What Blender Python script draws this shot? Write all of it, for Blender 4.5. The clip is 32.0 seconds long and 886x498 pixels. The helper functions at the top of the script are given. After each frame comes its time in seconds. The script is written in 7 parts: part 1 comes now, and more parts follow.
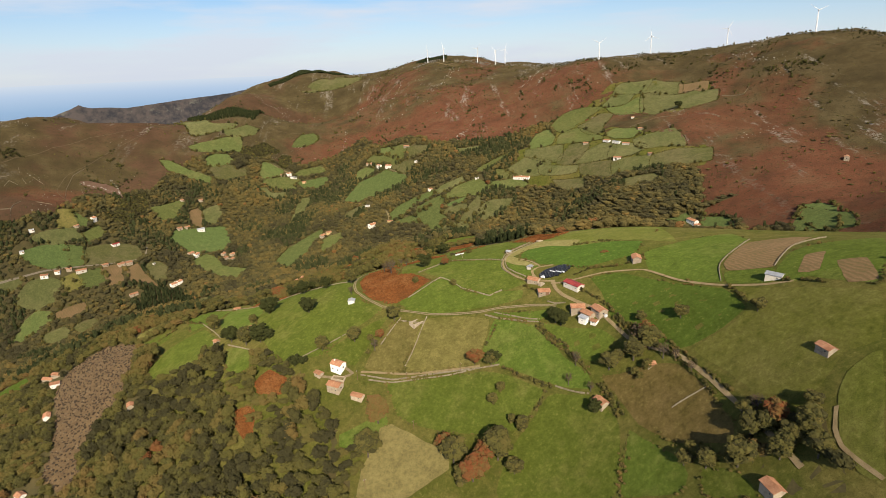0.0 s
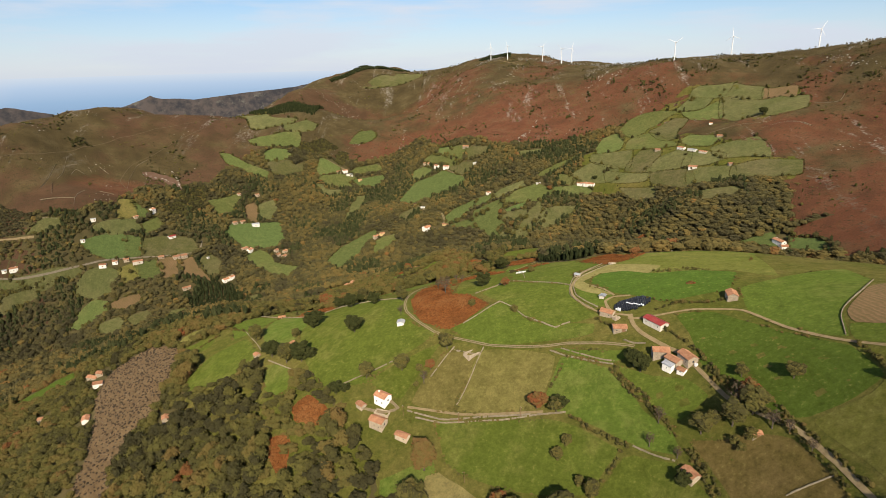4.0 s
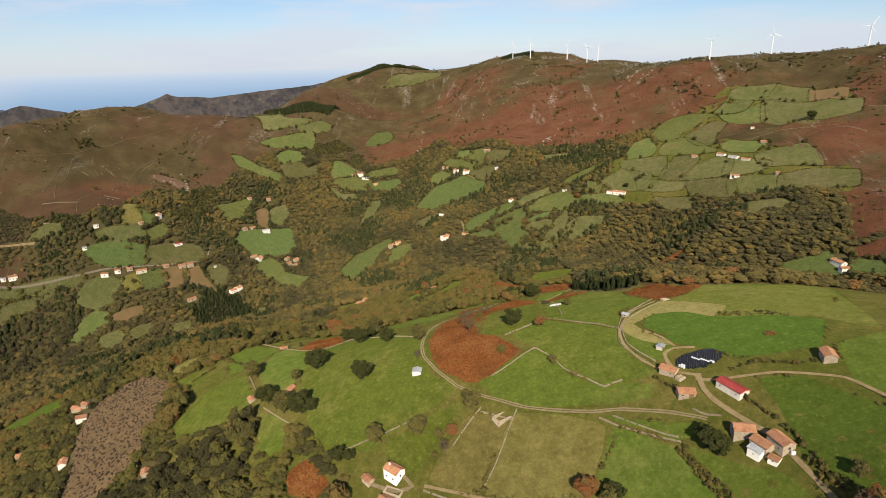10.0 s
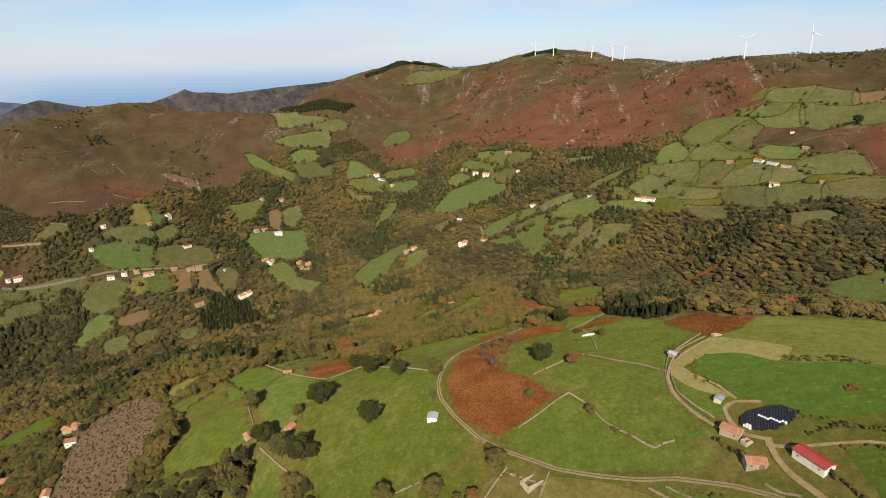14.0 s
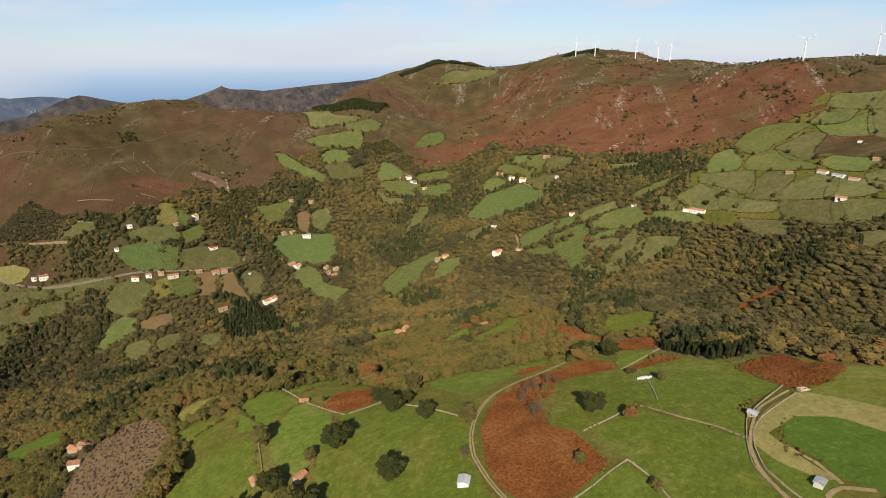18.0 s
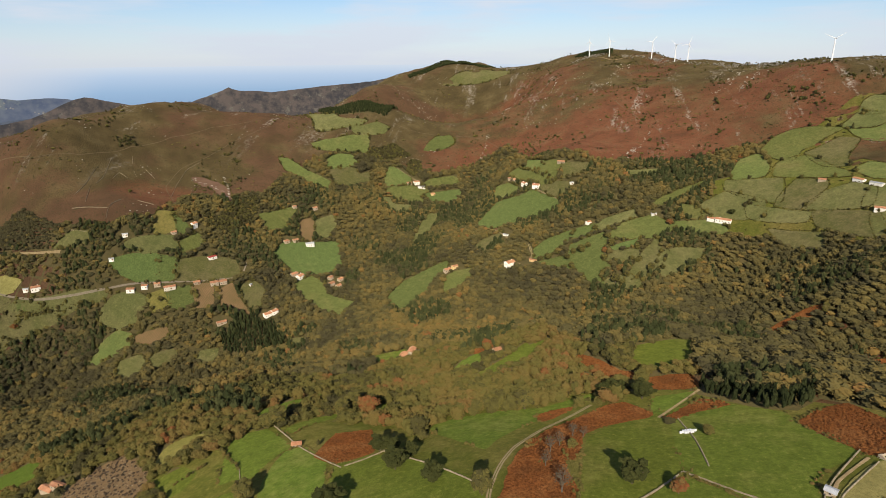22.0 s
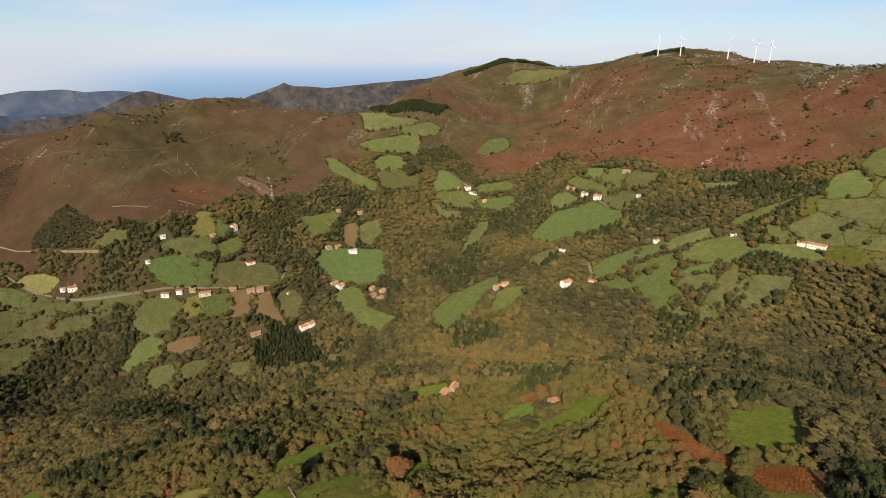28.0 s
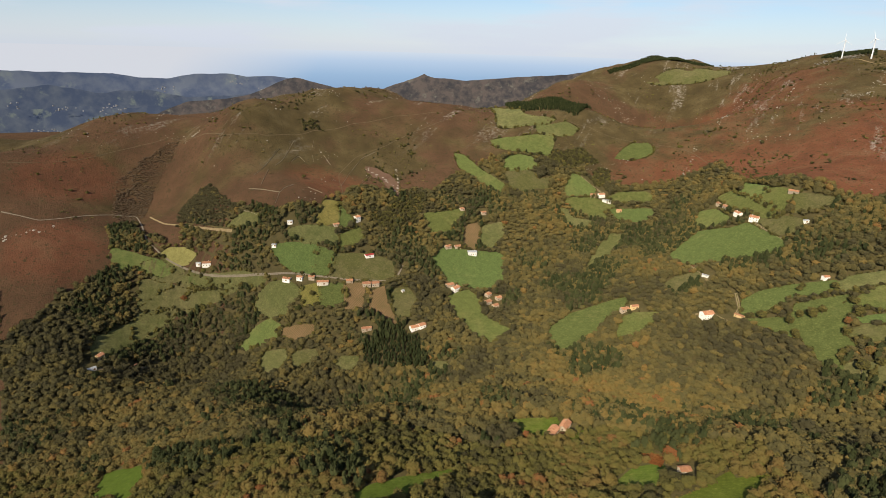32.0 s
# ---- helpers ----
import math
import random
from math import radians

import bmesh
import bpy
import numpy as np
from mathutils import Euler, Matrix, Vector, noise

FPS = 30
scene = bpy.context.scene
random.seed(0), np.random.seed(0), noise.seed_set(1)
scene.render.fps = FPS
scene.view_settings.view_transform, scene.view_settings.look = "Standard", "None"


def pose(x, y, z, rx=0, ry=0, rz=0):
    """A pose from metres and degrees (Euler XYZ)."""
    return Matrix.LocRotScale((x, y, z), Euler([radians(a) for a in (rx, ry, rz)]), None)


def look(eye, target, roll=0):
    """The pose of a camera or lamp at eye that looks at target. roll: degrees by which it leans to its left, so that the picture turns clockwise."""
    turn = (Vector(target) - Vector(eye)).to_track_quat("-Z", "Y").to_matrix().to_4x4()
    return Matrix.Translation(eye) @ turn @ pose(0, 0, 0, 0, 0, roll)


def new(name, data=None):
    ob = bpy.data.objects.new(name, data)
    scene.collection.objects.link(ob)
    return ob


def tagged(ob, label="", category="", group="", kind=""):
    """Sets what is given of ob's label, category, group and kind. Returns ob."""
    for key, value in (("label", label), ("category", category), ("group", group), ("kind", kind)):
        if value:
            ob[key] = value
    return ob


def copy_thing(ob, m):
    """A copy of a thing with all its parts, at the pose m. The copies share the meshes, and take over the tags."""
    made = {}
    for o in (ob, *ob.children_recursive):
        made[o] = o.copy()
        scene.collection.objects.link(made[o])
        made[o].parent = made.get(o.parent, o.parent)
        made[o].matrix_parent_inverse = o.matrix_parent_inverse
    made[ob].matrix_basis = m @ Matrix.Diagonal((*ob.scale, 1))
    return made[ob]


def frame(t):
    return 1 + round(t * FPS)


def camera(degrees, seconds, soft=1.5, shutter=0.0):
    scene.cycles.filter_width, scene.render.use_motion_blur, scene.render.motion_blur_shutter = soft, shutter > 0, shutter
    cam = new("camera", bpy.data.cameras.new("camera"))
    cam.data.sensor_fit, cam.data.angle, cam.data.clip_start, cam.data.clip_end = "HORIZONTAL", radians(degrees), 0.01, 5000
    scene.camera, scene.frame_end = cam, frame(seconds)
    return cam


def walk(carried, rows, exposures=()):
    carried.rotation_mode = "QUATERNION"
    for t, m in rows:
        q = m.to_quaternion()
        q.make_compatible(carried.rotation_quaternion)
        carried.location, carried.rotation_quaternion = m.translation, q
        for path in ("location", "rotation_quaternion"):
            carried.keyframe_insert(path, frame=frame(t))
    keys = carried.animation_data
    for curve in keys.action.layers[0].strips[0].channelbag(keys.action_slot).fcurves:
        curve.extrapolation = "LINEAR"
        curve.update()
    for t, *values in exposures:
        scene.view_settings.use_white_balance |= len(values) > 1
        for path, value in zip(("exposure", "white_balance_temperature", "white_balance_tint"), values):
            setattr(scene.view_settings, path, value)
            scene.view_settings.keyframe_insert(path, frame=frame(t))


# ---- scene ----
cam = camera(74.11, 32.0, soft=0.45)

# seconds, place of the drone, then yaw, pitch and roll in degrees
PATH = [
    (0, 0.00, 0.00, 520.00, 0.000, -17.706, -2.172),
    (0.5, -0.56, 6.35, 520.08, 1.973, -17.728, -1.835),
    (1, -1.15, 12.71, 520.18, 2.867, -17.764, -1.654),
    (1.5, -1.80, 19.07, 520.30, 3.375, -17.794, -1.575),
    (2, -2.54, 25.44, 520.46, 3.918, -17.789, -1.477),
    (2.5, -3.37, 31.77, 520.65, 4.152, -17.806, -1.393),
    (3, -4.29, 38.07, 520.86, 4.560, -17.805, -1.367),
    (3.5, -5.28, 44.31, 521.08, 5.013, -17.810, -1.259),
    (4, -6.31, 50.49, 521.30, 5.415, -17.815, -1.206),
    (4.5, -7.35, 56.63, 521.51, 5.714, -17.831, -1.164),
    (6.5, -11.69, 80.32, 522.19, 6.602, -17.838, -1.032),
    (7, -12.60, 86.15, 522.32, 6.743, -17.846, -1.042),
    (7.5, -13.50, 91.97, 522.45, 6.843, -17.849, -1.053),
    (8, -14.37, 97.79, 522.59, 6.921, -17.864, -1.066),
    (8.5, -15.23, 103.63, 522.74, 6.974, -17.882, -1.086),
    (9, -16.10, 109.52, 522.90, 7.037, -17.917, -1.109),
    (9.5, -16.99, 115.46, 523.07, 7.071, -17.955, -1.104),
    (10, -17.93, 121.49, 523.25, 7.121, -17.973, -1.110),
    (10.5, -18.93, 127.58, 523.43, 7.150, -18.010, -1.148),
    (11, -19.98, 133.73, 523.61, 7.168, -18.016, -1.096),
    (11.5, -21.08, 139.94, 523.78, 7.147, -18.069, -1.092),
    (12, -22.23, 146.18, 523.95, 7.143, -18.104, -1.051),
    (12.5, -23.41, 152.45, 524.12, 7.144, -18.167, -1.043),
    (13, -24.63, 158.75, 524.29, 7.768, -18.178, -0.898),
    (13.5, -25.90, 165.05, 524.46, 7.865, -18.212, -0.871),
    (14, -27.20, 171.37, 524.61, 8.776, -18.229, -0.698),
    (14.5, -28.53, 177.68, 524.75, 9.044, -18.274, -0.630),
    (16.5, -34.41, 202.90, 524.81, 10.538, -18.304, -0.342),
    (17, -35.83, 209.20, 524.67, 11.107, -18.303, -0.276),
    (17.5, -37.24, 215.48, 524.51, 11.484, -18.298, -0.251),
    (18, -38.65, 221.76, 524.34, 11.945, -18.289, -0.210),
    (18.5, -40.08, 228.04, 524.19, 12.106, -18.286, -0.221),
    (19, -41.52, 234.35, 524.07, 12.236, -18.262, -0.295),
    (19.5, -42.97, 240.69, 523.98, 12.311, -18.238, -0.330),
    (20, -44.42, 247.05, 523.95, 12.346, -18.217, -0.346),
    (20.5, -45.86, 253.44, 523.97, 12.394, -18.233, -0.368),
    (21, -47.29, 259.84, 524.04, 12.425, -18.240, -0.379),
    (21.5, -48.71, 266.26, 524.14, 12.570, -18.257, -0.412),
    (22, -50.12, 272.67, 524.28, 12.855, -18.232, -0.352),
    (22.5, -51.53, 279.09, 524.44, 13.121, -18.258, -0.339),
    (23, -52.95, 285.50, 524.61, 13.479, -18.264, -0.330),
    (23.5, -54.40, 291.90, 524.77, 13.708, -18.278, -0.298),
    (24, -55.87, 298.28, 524.91, 13.879, -18.283, -0.315),
    (24.5, -57.37, 304.64, 525.02, 13.980, -18.303, -0.308),
    (26.5, -64.05, 329.80, 524.98, 14.425, -18.354, -0.314),
    (27, -65.92, 336.15, 525.00, 14.913, -18.397, -0.257),
    (27.5, -67.81, 342.51, 525.04, 16.440, -18.450, -0.023),
    (28, -69.76, 348.89, 525.08, 17.923, -18.491, 0.235),
    (28.5, -71.77, 355.28, 525.14, 19.642, -18.554, 0.494),
    (29, -73.87, 361.68, 525.20, 21.560, -18.635, 0.762),
    (29.5, -76.05, 368.08, 525.27, 22.819, -18.699, 0.918),
    (30, -78.31, 374.50, 525.34, 24.087, -18.784, 1.028),
    (30.5, -80.65, 380.91, 525.40, 25.502, -18.895, 1.173),
    (31, -83.03, 387.32, 525.44, 27.160, -19.005, 1.313),
    (31.5, -85.45, 393.73, 525.48, 28.810, -19.136, 1.452),
    (32, -87.88, 400.14, 525.52, 30.614, -19.239, 1.589),
]


def heading(x, y, z, yaw, pitch, roll):
    return pose(x, y, z, 0, 0, yaw) @ pose(0, 0, 0, 90 + pitch) @ pose(0, 0, 0, 0, 0, roll)


walk(cam, [(r[0], heading(*r[1:])) for r in PATH], ((0.0, 0.25), (32.0, 0.25)))


# ---- sky and sun ----
SUN_TURN, SUN_HEIGHT = 172.0, 32.0      # degrees from north (+y) clockwise, and above the horizon
world = bpy.data.worlds.new("sky")
scene.world = world
world.use_nodes = True
wn, wl = world.node_tree.nodes, world.node_tree.links
sky = wn.new("ShaderNodeTexSky")
sky.sky_type, sky.sun_disc = 'NISHITA', False
sky.sun_elevation, sky.sun_rotation = radians(SUN_HEIGHT), radians(SUN_TURN)
sky.altitude, sky.air_density, sky.dust_density, sky.ozone_density = 1500, 1.0, 0.05, 5.0
sky_bg = wn["Background"]
sky_bg.inputs["Strength"].default_value = 0.084
# thin high cloud, drawn out in streaks
co = wn.new("ShaderNodeTexCoord")
stretch = wn.new("ShaderNodeMapping")
stretch.inputs["Scale"].default_value = (1.2, 1.2, 9.0)
cirrus = wn.new("ShaderNodeTexNoise")
cirrus.inputs["Scale"].default_value, cirrus.inputs["Detail"].default_value, cirrus.inputs["Roughness"].default_value = 2.2, 6.0, 0.55
veil = wn.new("ShaderNodeMapRange")
veil.inputs["From Min"].default_value, veil.inputs["From Max"].default_value = 0.46, 0.62
veil.inputs["To Max"].default_value = 0.75
cloud = wn.new("ShaderNodeMix")
cloud.data_type = 'RGBA'
cloud.inputs["B"].default_value = (7.5, 7.8, 8.5, 1)
wl.new(co.outputs["Generated"], stretch.inputs["Vector"])
wl.new(stretch.outputs["Vector"], cirrus.inputs["Vector"])
wl.new(cirrus.outputs["Fac"], veil.inputs["Value"])
wl.new(veil.outputs["Result"], cloud.inputs["Factor"])
wl.new(sky.outputs["Color"], cloud.inputs["A"])
# pale sea haze low in the sky
up = wn.new("ShaderNodeSeparateXYZ")
low = wn.new("ShaderNodeMapRange")
low.inputs["From Min"].default_value, low.inputs["From Max"].default_value = 0.11, -0.02
low.inputs["To Max"].default_value = 0.85
haze = wn.new("ShaderNodeMix")
haze.data_type = 'RGBA'
haze.inputs["B"].default_value = (6.25, 6.8, 8.0, 1)
wl.new(co.outputs["Generated"], up.inputs["Vector"])
wl.new(up.outputs["Z"], low.inputs["Value"])
wl.new(low.outputs["Result"], haze.inputs["Factor"])
wl.new(cloud.outputs["Result"], haze.inputs["A"])
wl.new(haze.outputs["Result"], sky_bg.inputs["Color"])

sun = new("sun", bpy.data.lights.new("sun", 'SUN'))
sun.data.energy, sun.data.angle, sun.data.color = 4.7, radians(0.53), (1.0, 0.872, 0.675)
toward = Vector((math.sin(radians(SUN_TURN)) * math.cos(radians(SUN_HEIGHT)),
                 math.cos(radians(SUN_TURN)) * math.cos(radians(SUN_HEIGHT)), math.sin(radians(SUN_HEIGHT))))
sun.matrix_world = look(toward * 1000, (0, 0, 0))


# ---- materials ----
def shader(name, rough=0.9, spec=0.2):
    m = bpy.data.materials.new(name)
    m.use_nodes = True
    n, l = m.node_tree.nodes, m.node_tree.links
    b = n["Principled BSDF"]
    b.inputs["Roughness"].default_value = rough
    b.inputs["Diffuse Roughness"].default_value = 1.0 if rough > 0.8 else 0.0
    b.inputs["Specular IOR Level"].default_value = spec
    return m, n, l, b


def grain(n, l, scale, detail=4.0, rough=0.6, coord=None):
    """Noise in metres: scale is cycles per metre."""
    t = n.new("ShaderNodeTexNoise")
    t.inputs["Scale"].default_value, t.inputs["Detail"].default_value, t.inputs["Roughness"].default_value = scale, detail, rough
    g = n.new("ShaderNodeNewGeometry") if coord is None else None
    l.new(g.outputs["Position"] if g else coord, t.inputs["Vector"])
    return t.outputs["Fac"]


def ramp(n, l, fac, *stops):
    r = n.new("ShaderNodeValToRGB")
    e = r.color_ramp.elements
    while len(e) < len(stops):
        e.new(0.5)
    for k, (p, c) in zip(e, stops):
        k.position, k.color = p, (*c, 1)
    l.new(fac, r.inputs["Fac"])
    return r.outputs["Color"]


def blend(n, l, fac, a, b, mode='MIX'):
    x = n.new("ShaderNodeMix")
    x.data_type, x.blend_type = 'RGBA', mode
    for key, v in (("Factor", fac), ("A", a), ("B", b)):
        if isinstance(v, (int, float)):
            x.inputs[key].default_value = v
        elif isinstance(v, tuple):
            x.inputs[key].default_value = (*v, 1)
        else:
            l.new(v, x.inputs[key])
    return x.outputs["Result"]


def step(n, l, fac, lo, hi):
    r = n.new("ShaderNodeMapRange")
    r.inputs["From Min"].default_value, r.inputs["From Max"].default_value = lo, hi
    l.new(fac, r.inputs["Value"])
    return r.outputs["Result"]


def bump(n, l, b, fac, strength, distance):
    u = n.new("ShaderNodeBump")
    u.inputs["Strength"].default_value, u.inputs["Distance"].default_value = strength, distance
    l.new(fac, u.inputs["Height"])
    l.new(u.outputs["Normal"], b.inputs["Normal"])


def plus(n, l, a, b, how='ADD'):
    m = n.new("ShaderNodeMath")
    m.operation = how
    for i, v in enumerate((a, b)):
        if isinstance(v, (int, float)):
            m.inputs[i].default_value = v
        else:
            l.new(v, m.inputs[i])
    return m.outputs["Value"]


# place and half widths of the slopes under dead bracken
BRACKEN_SLOPES = [(30, 1560, 330, 200), (-180, 2080, 170, 280), (540, 820, 150, 150), (-1215, 955, 75, 95), (-1050, 835, 70, 80), (-800, 1195, 90, 70), (300, 1640, 120, 90), (560, 1120, 130, 70)]


def heath_material():
    """Open hillside: olive moor grass on the tops, rusty bracken lower down, pale rock and gorse."""
    m, n, l, b = shader("moor", 0.95, 0.03)
    g = n.new("ShaderNodeNewGeometry")
    sep = n.new("ShaderNodeSeparateXYZ")
    l.new(g.outputs["Position"], sep.inputs["Vector"])
    wide = grain(n, l, 0.0035, 5.0, 0.62)
    mid = grain(n, l, 0.02, 5.0, 0.65)
    fine = grain(n, l, 0.16, 4.0, 0.7)
    tuft = grain(n, l, 0.5, 3.0, 0.7)
    olive = ramp(n, l, mid, (0.3, (0.056, 0.043, 0.021)), (0.5, (0.084, 0.063, 0.029)), (0.7, (0.122, 0.094, 0.046)))
    rust = ramp(n, l, mid, (0.3, (0.082, 0.043, 0.026)), (0.48, (0.142, 0.060, 0.032)), (0.72, (0.140, 0.080, 0.043)))
    height = plus(n, l, plus(n, l, sep.outputs["Z"], 0.0016, 'MULTIPLY'), plus(n, l, wide, 1.9, 'MULTIPLY'))
    brown = ramp(n, l, mid, (0.3, (0.074, 0.043, 0.026)), (0.6, (0.108, 0.062, 0.036)))
    low = blend(n, l, step(n, l, sep.outputs["X"], -520.0, -300.0), brown, rust)
    col = blend(n, l, step(n, l, plus(n, l, height, plus(n, l, step(n, l, sep.outputs["X"], -300.0, -520.0), 0.04, 'MULTIPLY')), 1.46, 1.66), low, olive)
    # slopes where dead bracken has taken over
    fern = ramp(n, l, mid, (0.3, (0.102, 0.046, 0.027)), (0.5, (0.152, 0.061, 0.034)), (0.72, (0.176, 0.088, 0.050)))
    for cx, cy, rx, ry in BRACKEN_SLOPES:
        off = n.new("ShaderNodeVectorMath")
        off.operation, off.inputs[1].default_value = 'SUBTRACT', (cx, cy, 0)
        l.new(g.outputs["Position"], off.inputs[0])
        fit = n.new("ShaderNodeVectorMath")
        fit.operation, fit.inputs[1].default_value = 'MULTIPLY', (1 / rx, 1 / ry, 0)
        l.new(off.outputs[0], fit.inputs[0])
        far = n.new("ShaderNodeVectorMath")
        far.operation = 'LENGTH'
        l.new(fit.outputs[0], far.inputs[0])
        edge = plus(n, l, far.outputs["Value"], plus(n, l, plus(n, l, mid, wide), 1.1, 'MULTIPLY'))
        col = blend(n, l, plus(n, l, step(n, l, edge, 2.16, 1.78), 0.66, 'MULTIPLY'), col, fern)
    col = blend(n, l, plus(n, l, step(n, l, fine, 0.54, 0.66), 0.8, 'MULTIPLY'), col, (0.046, 0.040, 0.019))
    # pale stony scars that run down the slope
    run = n.new("ShaderNodeMapping")
    run.inputs["Rotation"].default_value, run.inputs["Scale"].default_value = (0, 0, 0.35), (1.0, 0.22, 0.22)
    l.new(g.outputs["Position"], run.inputs["Vector"])
    scar = plus(n, l, step(n, l, grain(n, l, 0.022, 5.0, 0.7, run.outputs["Vector"]), 0.57, 0.64), step(n, l, fine, 0.46, 0.58), 'MULTIPLY')
    scar = plus(n, l, scar, step(n, l, sep.outputs["Z"], 300.0, 400.0), 'MULTIPLY')
    col = blend(n, l, plus(n, l, scar, 0.75, 'MULTIPLY'), col, (0.34, 0.31, 0.27))
    col = blend(n, l, plus(n, l, step(n, l, tuft, 0.42, 0.68), 0.4, 'MULTIPLY'), col, (0.040, 0.033, 0.017))
    l.new(col, b.inputs["Base Color"])
    bump(n, l, b, plus(n, l, fine, tuft), 0.9, 2.2)
    return m


def grass_material(name, lush, dry, amount=0.5):
    """Pasture: two greens in broad drifts, tussocks and cropped streaks."""
    m, n, l, b = shader(name, 0.95, 0.05)
    wide = grain(n, l, 0.018, 4.0, 0.6)
    mid = grain(n, l, 0.12, 4.0, 0.7)
    patch = grain(n, l, 0.42, 4.0, 0.7)
    fine = grain(n, l, 1.7, 2.0, 0.7)
    col = blend(n, l, step(n, l, plus(n, l, wide, plus(n, l, mid, 0.5, 'MULTIPLY')), 0.95 - amount, 1.15 - amount * 0.6), lush, dry)
    info = n.new("ShaderNodeObjectInfo")
    hsv = n.new("ShaderNodeHueSaturation")
    tone = plus(n, l, plus(n, l, info.outputs["Random"], 0.25, 'MULTIPLY'), plus(n, l, plus(n, l, patch, 1.1, 'MULTIPLY'), plus(n, l, mid, 0.8, 'MULTIPLY')))
    l.new(plus(n, l, tone, -0.05), hsv.inputs["Value"])
    l.new(plus(n, l, plus(n, l, info.outputs["Random"], 0.03, 'MULTIPLY'), 0.485), hsv.inputs["Hue"])
    l.new(col, hsv.inputs["Color"])
    col = blend(n, l, plus(n, l, step(n, l, fine, 0.5, 0.72), 0.5, 'MULTIPLY'), hsv.outputs["Color"], tuple(0.5 * v for v in lush))
    col = blend(n, l, plus(n, l, step(n, l, patch, 0.60, 0.70), 0.5, 'MULTIPLY'), col, (0.205, 0.172, 0.058))
    l.new(col, b.inputs["Base Color"])
    bump(n, l, b, plus(n, l, fine, patch), 0.8, 0.5)
    return m


MOOR = heath_material()

# ---- the lie of the land ----
# rolling hills: place, radius and height of each swell of the land, broad ones first
SWELLS = [
    (600, 1500, 1000, 430), (-2900, 3500, 1000, -191), (-1100, 2200, 600, 170), (-2300, -200, 600, -409),
    (1000, 3700, 600, -234), (-275, 1250, 350, -281), (-1675, 2300, 350, -248), (-625, 3525, 350, -252),
    (950, -500, 350, 300), (-2550, 1425, 350, -163), (-975, -325, 350, -102), (950, 2475, 350, -50),
    (-1500, 3350, 350, -70), (-920, 380, 220, -192), (-1360, 1150, 220, 163), (-260, 2580, 220, 136),
    (400, 1370, 220, -112), (-1360, 160, 220, -229), (70, -500, 220, 179), (-1140, 2910, 220, -137),
    (180, 3020, 220, -137), (1390, 160, 220, 174), (70, 3680, 220, -89), (-2680, 710, 220, -121),
    (-1470, -390, 220, -98),
]
SHOULDERS = [
    (-2680, 2140, 220, -61), (1500, 710, 220, 67), (250, 200, 140, 124), (250, 900, 140, -317),
    (-1010, 1460, 140, 118), (-590, 2650, 140, 128), (110, 2370, 140, 121), (-1080, 2090, 140, -163),
    (-520, 410, 140, -71), (-380, 2090, 140, -144), (-100, 830, 140, -36), (740, 830, 140, -62),
    (-1850, 2300, 140, 81), (390, -150, 140, 71), (-590, 1460, 140, 56), (950, 1320, 140, 42),
    (-1920, 1600, 140, -79), (-1220, 2370, 140, -108), (-380, 3140, 140, -113), (-450, -360, 140, 85),
    (-1500, 480, 140, -77), (-1360, 2020, 140, -75), (810, 130, 140, 67), (600, 1040, 140, -73),
    (390, 2160, 140, 40),
]
KNOLLS = [
    (-800, 3070, 140, -112), (1440, -290, 140, 90), (-100, 2090, 140, 50), (-740, 880, 90, -102),
    (-80, 460, 90, 32), (-1100, 1060, 90, -92), (-1340, 820, 90, 90), (40, 220, 90, -58),
    (-620, 3040, 90, -69), (-440, 2800, 90, 113), (-740, 2380, 90, 87), (-1280, 1600, 90, 68),
    (400, 640, 90, -77), (-860, 880, 90, -85), (-1160, 520, 90, -166), (280, 940, 90, 168),
    (-260, 280, 90, -45), (-500, 880, 90, -84), (-1040, 1180, 90, 121), (-620, 640, 90, -41),
    (-80, 2500, 90, 54), (-800, 1060, 90, 76), (340, 100, 90, -50), (-80, 1420, 90, 73),
    (-1100, 1720, 90, 77),
]
FOLDS = [
    (-1100, 760, 90, 32), (-1580, 940, 90, 133), (-1280, 1480, 90, 32), (400, 1540, 90, 56),
    (100, 460, 90, 17), (-20, 40, 90, 35), (-260, 1240, 90, 49), (160, 1120, 90, -44),
    (-560, 2440, 90, 45), (-560, 1960, 90, -44), (-560, 1720, 90, 54), (-500, 100, 90, -23),
    (-680, 2140, 90, 58), (-800, 2560, 90, 43), (-800, 1600, 90, 42), (-20, 580, 90, -9),
    (-680, 1240, 90, 38), (-680, 400, 90, 52), (580, 760, 90, -56), (-620, 2800, 90, 46),
    (-560, 2980, 90, -127), (-80, 1000, 90, -52), (160, 880, 90, 66),
]
CRESTS = [
    (-1110, 1190, 100, -27), (-1220, 1560, 100, -9), (-1010, 1490, 100, -5), (-1060, 1690, 100, -8), (-850, 1600, 100, -7),
    (-800, 2000, 100, -5), (-770, 2350, 100, -31), (-520, 2520, 100, -13), (-470, 2710, 100, -5), (-150, 2440, 100, -12),
    (0, 2380, 100, -6), (190, 2300, 100, -13), (250, 2140, 100, 9), (410, 2040, 100, -18), (-1540, 1000, 100, -35),
    (-1410, 1100, 100, 9), (-1310, 1240, 100, -14), (650, 1830, 100, -7), (790, 1660, 100, -6), (800, 1430, 100, 11), (950, 1300, 100, -20),
]
